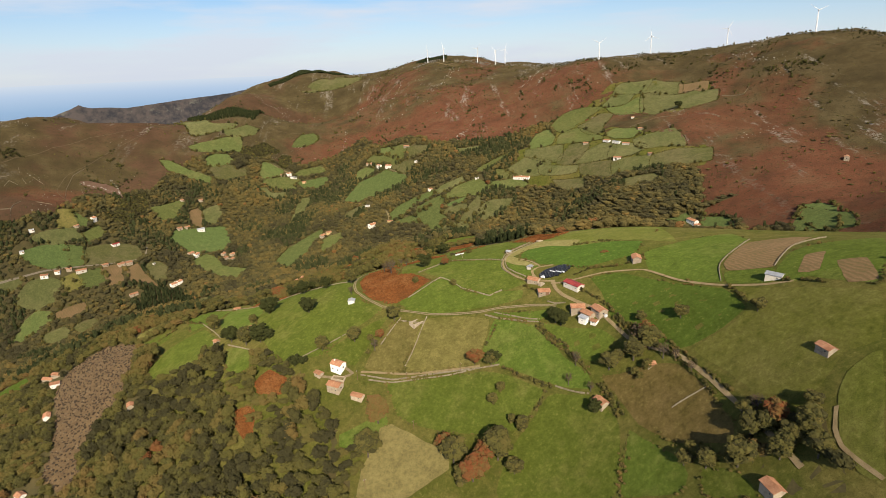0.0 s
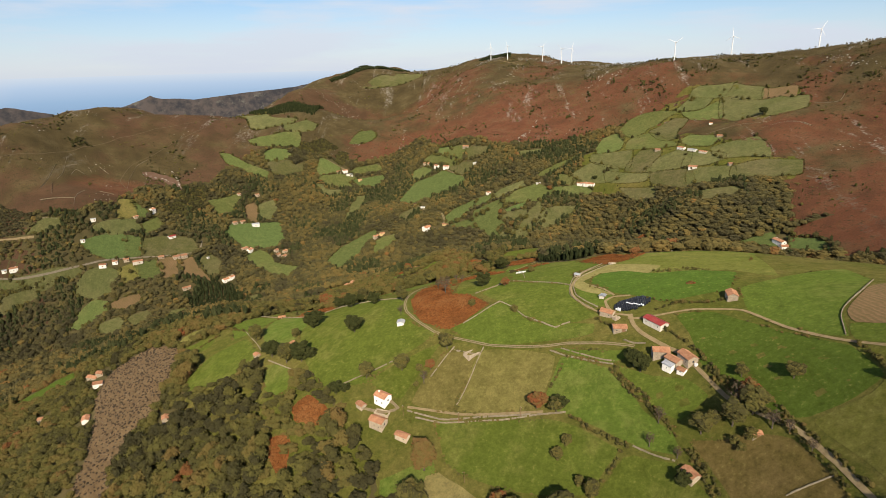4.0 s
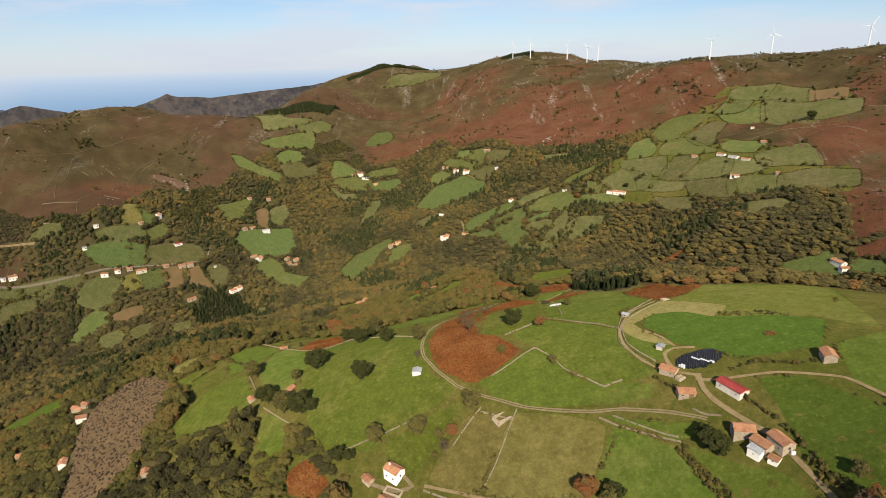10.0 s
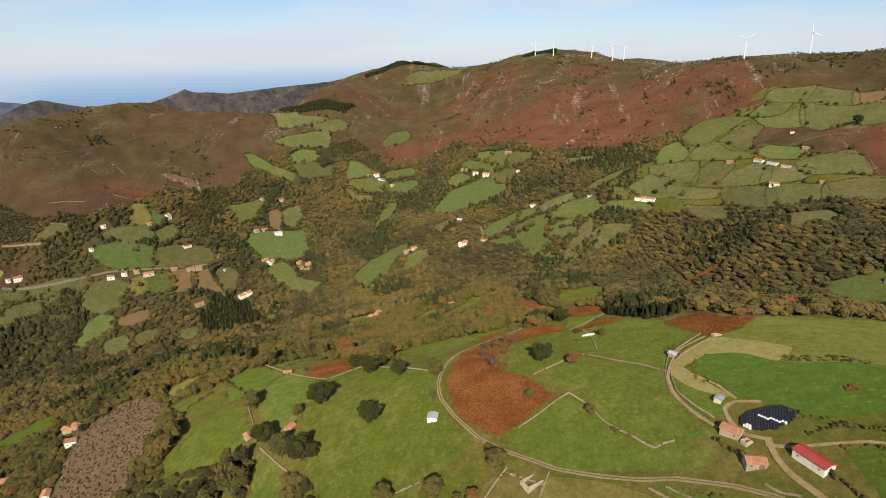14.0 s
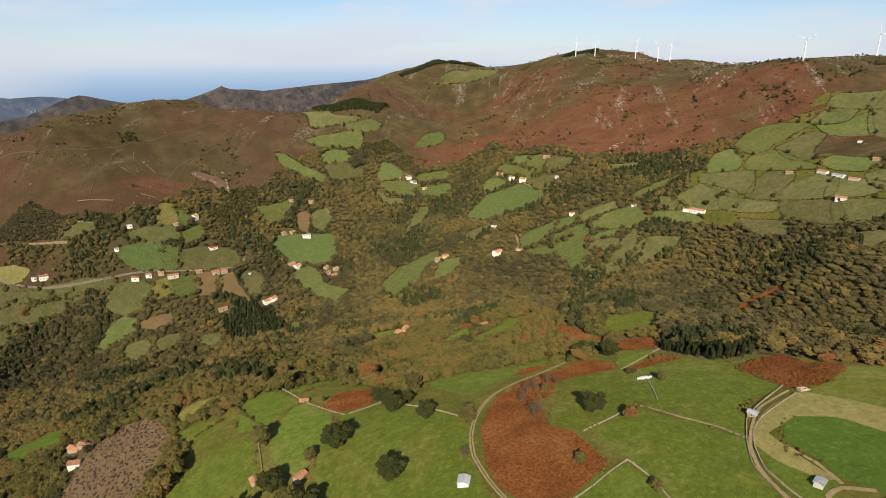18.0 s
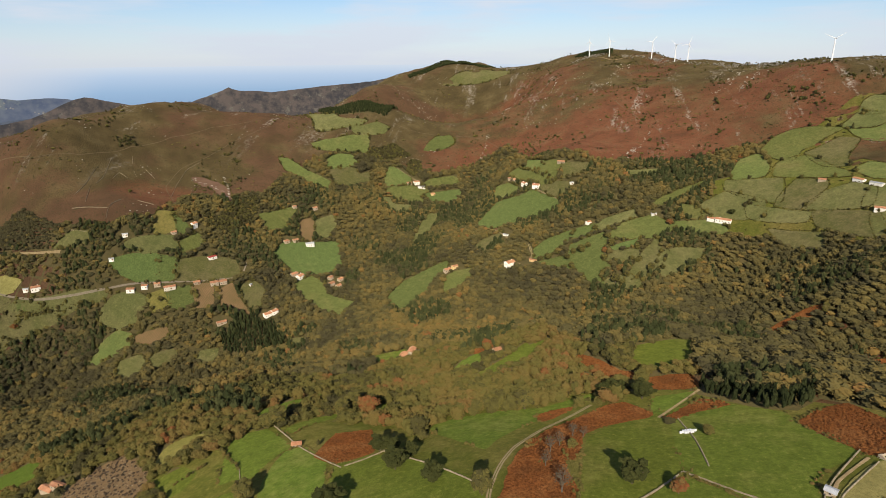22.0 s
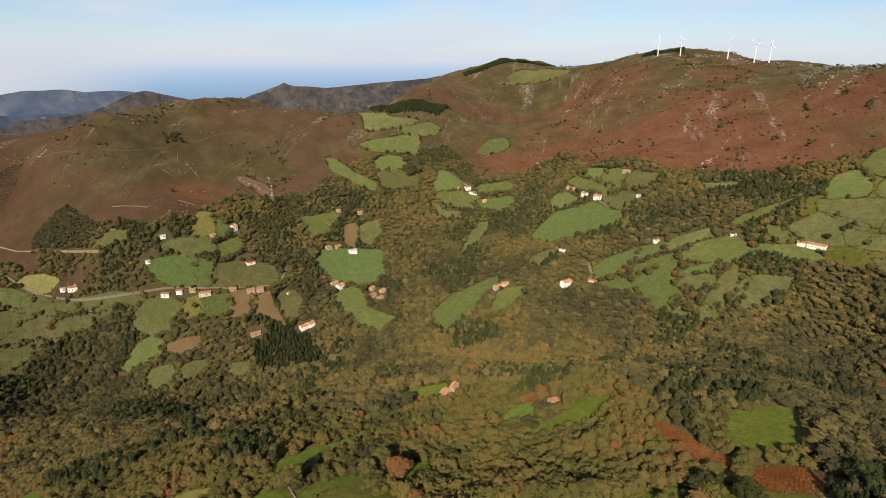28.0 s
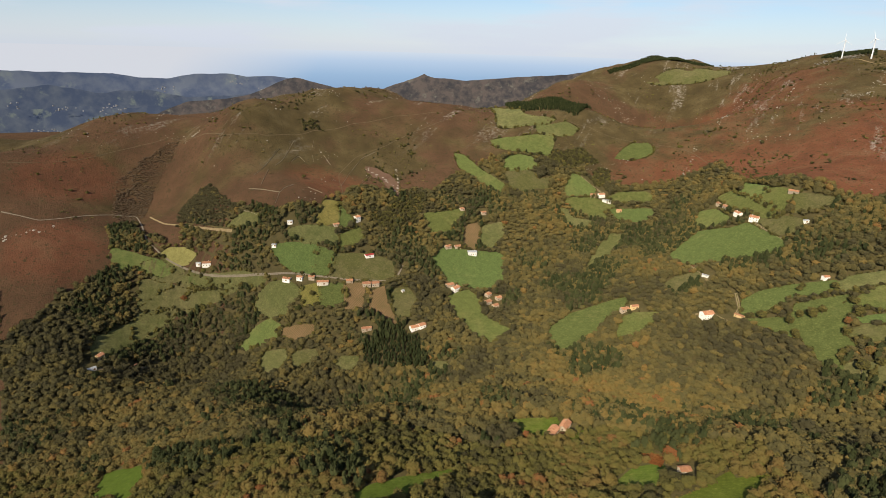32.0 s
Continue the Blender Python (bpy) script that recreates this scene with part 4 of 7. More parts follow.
track("moor", 1.2, [(-1287, 881), (-1271, 926), (-1251, 985), (-1238, 1055), (-1222, 1106), (-1198, 1155)])
track("moor", 1.2, [(-1189, 1147), (-1136, 1162), (-1009, 1144), (-952, 1189), (-929, 1302), (-891, 1401), (-838, 1495), (-779, 1551)])
track("moor", 1.2, [(-749, 1170), (-820, 1242), (-837, 1314), (-816, 1381), (-803, 1444), (-761, 1522)])
track("moor", 1.2, [(-750, 1166), (-757, 1231), (-774, 1287)])
track("moor", 1.2, [(-524, 1667), (-432, 1690), (-378, 1701), (-309, 1706), (-264, 1681), (-202, 1612)])
track("moor", 1.2, [(24, 1752), (76, 1604), (112, 1520)])

# ---- woods: outlines in plan ----
NEAR_WOOD_A = [(-281, 361), (-284, 382), (-288, 407), (-269, 431), (-264, 441), (-294, 502), (-301, 534), (-268, 487), (-268, 468), (-258, 474), (-241, 470), (-222, 468), (-212, 475), (-189, 449), (-175, 417), (-163, 402), (-150, 401), (-160, 428), (-148, 423), (-124, 399), (-110, 389), (-104, 374), (-106, 370), (-91, 353), (-76, 332), (-61, 323), (-54, 309), (-57, 295), (-70, 200), (-330, 230)]
NEAR_WOOD_B = [(134, 236), (147, 220), (157, 210), (153, 199), (151, 186), (147, 179), (135, 191), (130, 207), (125, 216), (119, 229), (109, 243), (116, 240), (128, 227)]
NEAR_WOOD_C = [(-547, 629), (-494, 622), (-433, 603), (-328, 583), (-286, 540), (-262, 450), (-255, 420), (-280, 300), (-320, 200), (-450, 230), (-600, 330), (-757, 482), (-722, 592)]
NEAR_WOOD_D = [(-569, 636), (-527, 664), (-414, 656), (-354, 692), (-345, 753), (-250, 758), (-232, 803), (-177, 824), (-70, 790), (-20, 701), (15, 724), (45, 669), (42, 657), (11, 644), (-22, 606), (-57, 605), (-90, 602), (-125, 598), (-129, 562), (-161, 597), (-192, 612), (-233, 628), (-268, 588), (-299, 553), (-535, 611)]
NEAR_WOODS = [NEAR_WOOD_A, NEAR_WOOD_B, NEAR_WOOD_C, NEAR_WOOD_D]
VALLEY_WOOD_A = [(-964, 997), (-871, 1035), (-782, 1045), (-741, 1099), (-765, 1223), (-695, 1260), (-654, 1313), (-649, 1402), (-612, 1464), (-557, 1558), (-487, 1591), (-435, 1552), (-346, 1561), (-264, 1601), (-206, 1643), (-98, 1469), (-14, 1397), (74, 1410), (147, 1396), (219, 1408), (268, 1403), (258, 1323), (176, 1303), (157, 1224), (155, 1203), (194, 1173), (247, 1145), (306, 1105), (234, 888), (186, 898), (130, 825), (48, 668), (16, 727), (-20, 703), (-70, 793), (-179, 830), (-233, 807), (-252, 761), (-349, 759), (-356, 695), (-417, 659), (-533, 669), (-573, 639)]
VALLEY_WOOD_B = [(111, 1163), (195, 1170), (236, 1150), (264, 1089), (326, 1045), (383, 1023), (440, 1010), (419, 921), (394, 864), (326, 885), (311, 853), (243, 873), (92, 609), (138, 965), (90, 1034), (136, 1130)]
VALLEY_WOOD_C = [(-1014, 733), (-995, 803), (-1074, 904), (-1054, 971), (-990, 937), (-1001, 885), (-973, 870), (-945, 913), (-898, 916), (-909, 827), (-859, 743), (-826, 738), (-810, 844), (-648, 872), (-530, 942), (-511, 917), (-508, 713), (-608, 649), (-692, 581)]
VALLEY_WOOD_D = [(-870, 658), (-808, 842), (-509, 915), (-284, 639), (-668, 572)]
VALLEY_WOOD_E = [(-880, 817), (-855, 888), (-803, 866), (-834, 791)]
VALLEY_WOOD_F = [(-198, 977), (33, 1060), (-8, 747), (-178, 724), (-209, 818)]
VALLEY_WOOD_G = [(408, 812), (444, 717), (400, 640), (360, 700)]
VALLEY_WOOD_I = [(-1080, 900), (-1000, 960), (-880, 960), (-790, 867), (-830, 723), (-914, 654), (-1020, 720)]
VALLEY_WOOD_J = [(234, 866), (331, 882), (440, 860), (480, 780), (420, 700), (330, 640), (240, 700), (180, 800)]
VALLEY_WOOD_K = [(45, 669), (66, 737), (173, 872), (201, 865), (193, 822), (87, 606), (69, 596), (46, 619)]
VALLEY_WOOD_L = [(92, 600), (100, 624), (138, 690), (200, 760), (260, 800), (330, 800), (360, 720), (300, 600), (220, 560), (128, 567)]
VALLEY_WOODS = [VALLEY_WOOD_L, VALLEY_WOOD_K, VALLEY_WOOD_A, VALLEY_WOOD_B, VALLEY_WOOD_C, VALLEY_WOOD_D, VALLEY_WOOD_E, VALLEY_WOOD_F, VALLEY_WOOD_G, VALLEY_WOOD_I, VALLEY_WOOD_J]
PINE_STAND_A = [(-971, 988), (-1000, 1025), (-998, 1055), (-974, 1069), (-904, 1047), (-873, 1038), (-863, 1015), (-866, 1005), (-917, 994)]
PINE_STAND_B = [(-564, 1003), (-547, 1029), (-520, 1032), (-488, 1023), (-447, 980), (-460, 974), (-523, 957), (-542, 956)]
PINE_STAND_C = [(-842, 1021), (-823, 1035), (-796, 1047), (-772, 1041), (-786, 1023), (-814, 1013)]
PINE_STAND_D = [(-677, 1192), (-687, 1240), (-651, 1297), (-628, 1225), (-633, 1164), (-673, 1155), (-704, 1179)]
PINE_STAND_E = [(-423, 1583), (-400, 1587), (-392, 1547), (-409, 1529), (-429, 1551)]
PINE_STAND_F = [(-532, 1558), (-472, 1612), (-428, 1597), (-480, 1541), (-509, 1536)]
PINE_STAND_G = [(29, 621), (43, 606), (60, 588), (76, 583), (92, 599), (92, 615), (78, 605), (64, 611), (46, 626), (32, 639)]
PINE_STAND_H = [(-652, 2363), (-508, 2603), (-360, 2543), (-278, 2459), (-359, 2543), (-489, 2507), (-639, 2352)]
PINE_STAND_I = [(-78, 2369), (-38, 2387), (41, 2307), (40, 2273), (-37, 2346)]
PINE_STAND_J = [(-802, 1923), (-773, 1940), (-540, 1761), (-510, 1770), (-517, 1690), (-658, 1672)]
BARE_SCRUB = [(-1102, 955), (-1188, 1024), (-1197, 1086), (-1186, 1145), (-1175, 1165), (-1145, 1118), (-1139, 1071), (-1091, 1014), (-1064, 977)]
PINE_STANDS = [PINE_STAND_A, PINE_STAND_B, PINE_STAND_C, PINE_STAND_D, PINE_STAND_E, PINE_STAND_F, PINE_STAND_G, PINE_STAND_H, PINE_STAND_I, PINE_STAND_J]


# ---- foliage ----
def ball(level):
    bm = bmesh.new()
    bmesh.ops.create_icosphere(bm, subdivisions=level, radius=1.0)
    v = np.array([q.co[:] for q in bm.verts])
    f = np.array([[q.index for q in p.verts] for p in bm.faces])
    bm.free()
    return v, f


BALL_V, BALL_F = ball(2)
LUMP_V, LUMP_F = ball(1)
rng = np.random.default_rng(7)


def crowns(lumps, base_v, rough, count=14, spread=0.62, size=1.0):
    """Crown shapes of several lobes, each lobe dented, as unit forms."""
    out = []
    for k in range(count):
        vs, n = [], len(base_v)
        for j in range(lumps):
            jag = 1 + rough * (rng.random(n) - 0.5) * 2
            v = base_v * jag[:, None]
            if lumps > 1:
                a, r = rng.random() * 6.283, spread * math.sqrt(rng.random())
                off = np.array([r * math.cos(a), r * math.sin(a), (rng.random() - 0.42) * 0.9])
                v = v * size * (0.42 + 0.22 * rng.random()) + off
            vs.append(v)
        out.append(np.concatenate(vs))
    return out


def lobes(base_f, n_base, lumps):
    return np.concatenate([base_f + i * n_base for i in range(lumps)])


def leafy(cores, leaves, count=16, spread=0.55, core=0.55, spray=0.34):
    """Crowns of a few dense cores, clad in many sprays of leaves set at all angles."""
    out = []
    for k in range(count):
        vs, mid, rad = [], [], []
        for j in range(cores):
            a, r = rng.random() * 6.283, spread * math.sqrt(rng.random()) if cores > 1 else 0.0
            off = np.array([r * math.cos(a), r * math.sin(a), (rng.random() - 0.45) * 0.95 if cores > 1 else 0.0])
            q = (core if cores > 1 else 0.82) * (0.75 + 0.5 * rng.random())
            vs.append(LUMP_V * (0.86 * q) * (1 + 0.2 * (rng.random(len(LUMP_V)) - 0.5))[:, None] + off)
            mid.append(off), rad.append(q)
        pick = rng.integers(0, cores, leaves)
        d = rng.normal(size=(leaves, 3))
        d[:, 2] += 0.35
        d /= np.linalg.norm(d, axis=1)[:, None]
        c = np.array(mid)[pick] + d * (np.array(rad)[pick] * (0.82 + 0.34 * rng.random(leaves)))[:, None]
        nrm = d + rng.normal(0, 0.42, (leaves, 3))
        nrm /= np.linalg.norm(nrm, axis=1)[:, None]
        u = np.cross(nrm, rng.normal(size=(leaves, 3)))
        u /= np.linalg.norm(u, axis=1)[:, None]
        w = np.cross(nrm, u)
        s = (spray * (0.6 + 0.8 * rng.random(leaves)))[:, None]
        tri = np.stack([c + u * s, c - u * s * 0.6 + w * s * 0.9, c - u * s * 0.5 - w * s * 0.9], 1).reshape(-1, 3)
        vs.append(tri)
        out.append(np.concatenate(vs))
    n = len(LUMP_V) * cores
    return out, np.concatenate([lobes(LUMP_F, len(LUMP_V), cores), n + np.arange(3 * leaves).reshape(-1, 3)])


def mass(name, label, category, places, radius, tall, tint, shapes, faces, material, foot=0.25):
    """Many plants of one wood or thicket as one mesh."""
    n = len(places)
    if not n:
        return
    z = height(places[:, 0], places[:, 1])
    pick = rng.integers(0, len(shapes), n)
    turn = rng.random(n) * 6.283
    shape = np.stack(shapes)[pick]
    c, s = np.cos(turn)[:, None], np.sin(turn)[:, None]
    v = np.stack([(shape[..., 0] * c - shape[..., 1] * s) * radius[:, None] + places[:, :1],
                  (shape[..., 0] * s + shape[..., 1] * c) * radius[:, None] + places[:, 1:2],
                  shape[..., 2] * (tall * (1 - foot) / 2)[:, None] + (z + tall * (1 + foot) / 2)[:, None]], -1)
    m = shape.shape[1]
    f = faces[None] + (np.arange(n) * m)[:, None, None]
    ob = new(name, fast_mesh(name, v.reshape(-1, 3), f.reshape(-1, 3), material, np.repeat(tint, m)))
    return tagged(ob, label, category, kind="stuff")


def line_near(pts, reach, x, y):
    hit = np.zeros(x.shape, bool)
    for (ax, ay), (bx, by) in zip(pts, pts[1:]):
        dx, dy = bx - ax, by - ay
        t = np.clip(((x - ax) * dx + (y - ay) * dy) / (dx * dx + dy * dy + 1e-9), 0, 1)
        hit |= np.hypot(x - ax - t * dx, y - ay - t * dy) < reach
    return hit


def free(x, y, margin_lines=True):
    """Places that no field, lane or building takes."""
    ok = np.ones(x.shape, bool)
    for kind, pts, far in FIELDS:
        ok &= ~inside(pts, x, y)
    for pts, reach in CLEAR:
        ok &= ~line_near(pts, reach, x, y)
    for hx, hy, r in YARDS:
        ok &= np.hypot(x - hx, y - hy) > r
    return ok


def scatter(x0, x1, y0, y1, gap):
    gx, gy = np.meshgrid(np.arange(x0, x1, gap), np.arange(y0, y1, gap))
    x, y = gx.ravel() + (rng.random(gx.size) - 0.5) * gap * 0.9, gy.ravel() + (rng.random(gx.size) - 0.5) * gap * 0.9
    return x, y


def drift(x, y, scale, seed):
    """Slow variation over the plan, about 0 to 1."""
    a = np.sin(x / scale + seed) + np.sin(y / scale * 1.3 + 2 * seed) + np.sin((x + y) / scale * 0.7 + 3 * seed) + np.sin((x - 1.7 * y) / scale * 1.9 + seed)
    return 0.5 + a / 8


YARDS = []


# ---- buildings ----
def box(bm, x0, x1, y0, y1, z0, z1):
    v = [bm.verts.new(p) for p in ((x0, y0, z0), (x1, y0, z0), (x1, y1, z0), (x0, y1, z0), (x0, y0, z1), (x1, y0, z1), (x1, y1, z1), (x0, y1, z1))]
    for q in ((3, 2, 1, 0), (4, 5, 6, 7), (0, 1, 5, 4), (1, 2, 6, 5), (2, 3, 7, 6), (3, 0, 4, 7)):
        bm.faces.new([v[i] for i in q])


COVER = {"tile": "weathered orange clay tile roof", "redmetal": "red sheet metal roof", "slate": "grey sheet roof",
         "whitemetal": "pale sheet metal roof", "none": "fallen-in roof"}
FACE = {"stone": "rubble stone", "white": "whitewashed", "pale": "cement rendered", "ochre": "ochre rendered"}


def house(x, y, deg, long, wide, tall, wall, roof):
    """A gabled farm building on the slope: walls, two roof slopes, windows, a door, a chimney on dwellings."""
    z = float(height(x, y))
    dwelling = tall >= 4.5
    name = "farmhouse" if dwelling else "barn" if long > 8 else "shed"
    label = f"{FACE[wall]} {'farmhouse' if dwelling else 'barn' if long > 8 else 'field shed'} with {COVER[roof]}"
    base = new(name)
    base.matrix_world = pose(x, y, z, 0, 0, deg)
    tagged(base, label, "house" if dwelling else "barn" if long > 8 else "shed", "farm buildings")
    YARDS.append((x, y, max(long, wide) * 0.5 + 8.0))
    a, b, rise = long / 2, wide / 2, wide * 0.24 if roof in ("tile", "none") else wide * 0.16
    bm = bmesh.new()
    if roof == "none":
        for q in ((-a, a, -b, -b + 0.6), (-a, a, b - 0.6, b), (-a, -a + 0.6, -b + 0.6, b - 0.6), (a - 0.6, a, -b + 0.6, b - 0.6)):
            box(bm, *q, -2.5, tall * (0.6 + 0.4 * random.random()))
        part("wall", bm, WALLS[wall], base)
        return base
    prof = ((-b, -2.5), (b, -2.5), (b, tall), (0, tall + rise), (-b, tall))
    ends = [[bm.verts.new((s * a, p, q)) for p, q in prof] for s in (-1, 1)]
    bm.faces.new(ends[0][::-1])
    bm.faces.new(ends[1])
    for i in range(5):
        bm.faces.new((ends[0][i], ends[0][(i + 1) % 5], ends[1][(i + 1) % 5], ends[1][i]))
    bmesh.ops.recalc_face_normals(bm, faces=bm.faces[:])
    part("wall", bm, WALLS[wall], base)
    over, thick = 0.45, 0.22
    for side in (-1, 1):
        bm = bmesh.new()
        drop = rise / b * over
        q = [(0, tall + rise + 0.03), (side * (b + over), tall - drop + 0.03), (side * (b + over), tall - drop + 0.03 + thick), (0, tall + rise + 0.03 + thick)]
        n = max(2, round(long / 3))
        rows = [[bm.verts.new((-a - over + (long + 2 * over) * i / n, p, h + 0.05 * (random.random() - 0.5))) for p, h in q] for i in range(n + 1)]
        bm.faces.new(rows[0])
        bm.faces.new(rows[-1][::-1])
        for r0, r1 in zip(rows, rows[1:]):
            for i in range(4):
                bm.faces.new((r0[i], r1[i], r1[(i + 1) % 4], r0[(i + 1) % 4]))
        bmesh.ops.recalc_face_normals(bm, faces=bm.faces[:])
        part("roof_slope", bm, ROOFS[roof], base)
    storeys = 2 if tall > 5.2 else 1
    for side in (-1, 1):
        n = max(1, round(long / 4.2))
        for st in range(storeys):
            for i in range(n):
                u = -a + long * (i + 0.5) / n
                zc = (0.9 + 2.7 * st) if dwelling else 1.0
                if st == 0 and i == n // 2 and side == -1:
                    bm = bmesh.new()
                    w = 0.55 if dwelling else 1.2
                    box(bm, u - w, u + w, side * b - 0.05, side * b + 0.05, 0, 2.1 if dwelling else 2.4)
                    part("door", bm, TIMBER, base, "brown timber door")
                elif dwelling or i % 2 == 0:
                    w, h = (0.5, 1.15) if dwelling else (0.4, 0.6)
                    bm = bmesh.new()
                    box(bm, u - w, u + w, side * b - 0.04, side * b + 0.04, zc, zc + h)
                    win = part("window", bm, GLASS, base, "dark glazed window")
                    if dwelling:
                        bm = bmesh.new()
                        s = side * (b + 0.03)
                        box(bm, u - w - 0.1, u + w + 0.1, s - 0.04, s + 0.05, zc - 0.12, zc - 0.02)
                        part("sill", bm, FRAME, win)
    for end in (-1, 1):
        if dwelling or long > 9:
            bm = bmesh.new()
            zc = tall * 0.42
            box(bm, end * a - 0.04, end * a + 0.04, -0.55, 0.55, zc, zc + 1.2)
            part("window", bm, GLASS, base, "dark gable window")
    if dwelling:
        bm = bmesh.new()
        box(bm, a * 0.45, a * 0.45 + 0.8, 0.2, 0.9, tall + rise * 0.6, tall + rise + 1.1)
        part("chimney", bm, WALLS["stone" if wall == "stone" else "white"], base)
    return base


# ---- walls and hedges ----
def stone_wall(pts):
    """A dry stone field wall: rough blocks set end to end, some fallen."""
    line = smooth_line(pts, 1.15)
    v, f = [], []
    for (ax, ay), (bx, by) in zip(line, line[1:]):
        if random.random() < 0.02 + 0.2 * max(0, noise.noise((ax * 0.05, ay * 0.05, 4.0)) - 0.1):
            continue
        d = Vector((bx - ax, by - ay))
        if d.length < 0.05:
            continue
        n = Vector((-d.y, d.x)).normalized()
        slim = 0.6 if ay > 800 else 1.0
        for low, high, w in ((-0.6, 0.36, 0.27), (0.34, 0.55 + 0.25 * random.random(), 0.20)):
            k = len(v)
            for px, py in ((ax, ay), (bx, by)):
                z = float(height(px, py)) + 0.28
                for s in (-1, 1):
                    q = w * slim * (0.8 + 0.45 * random.random()) * s
                    for h in (low, high):
                        v.append((px + n.x * q, py + n.y * q, z + h + 0.12 * (random.random() - 0.5)))
            f += [tuple(k + i for i in q) for q in ((0, 1, 3, 2), (4, 6, 7, 5), (0, 4, 5, 1), (2, 3, 7, 6), (1, 5, 7, 3), (0, 2, 6, 4))]
    ob = new("stone_wall", mesh_of("stone_wall", v, [tuple(q) for q in f], DRYSTONE))
    return tagged(ob, "tan dry stone field wall with gaps", "wall", "field walls")


def hedge(pts):
    """A ragged hedge of brambles and shrubs along a line."""
    line = np.array(smooth_line(pts, 1.5))
    line = line[rng.random(len(line)) < 0.85]
    p = line + (rng.random(line.shape) - 0.5) * 1.6
    n = len(p)
    grow = 0.6 + 0.8 * drift(p[:, 0], p[:, 1], 9.0, 1.0)
    ob = mass("hedge", "ragged brown and green hedge of brambles", "hedge", p, (0.8 + 0.8 * rng.random(n)) * grow, (1.3 + 1.8 * rng.random(n)) * grow,
              0.05 + 0.55 * rng.random(n), HEDGE_SHAPES, HEDGE_FACES, LEAF, 0.0)
    ob["kind"] = "thing"
    return tagged(ob, group="hedges")


HEDGE_SHAPES, HEDGE_FACES = leafy(1, 40, 20, 0.0, 0.8, 0.32)
STONE_FACES = lobes(LUMP_F, len(LUMP_V), 2)


# ---- trees that stand alone ----
def limb(v, f, a, b, r0, r1, sides=5):
    """A tapered branch from a to b."""
    a, b = Vector(a), Vector(b)
    q = (b - a).to_track_quat('Z', 'Y')
    k = len(v)
    for p, r in ((a, r0), (b, r1)):
        for i in range(sides):
            v.append(tuple(p + q @ Vector((r * math.cos(6.283 * i / sides), r * math.sin(6.283 * i / sides), 0))))
    for i in range(sides):
        j = (i + 1) % sides
        f.append((k + i, k + j, k + sides + j, k + sides + i))


TREE_LOOK = {"oak": ("round broadleaf tree, dull green with some brown leaves", 0.24, LEAF, 0.72),
             "rusty": ("broadleaf tree turned rust brown", 0.88, LEAF, 0.74),
             "yellow": ("broadleaf tree turned yellow green", 0.66, LEAF, 0.6),
             "evergreen": ("dark evergreen field tree with dense crown", 0.35, EVERGREEN, 0.92),
             "bush": ("low rounded bush in the grass", 0.30, LEAF, 0.95),
             "bare": ("leafless grey brown tree with fine twigs", 0.0, TWIG, 0.6)}


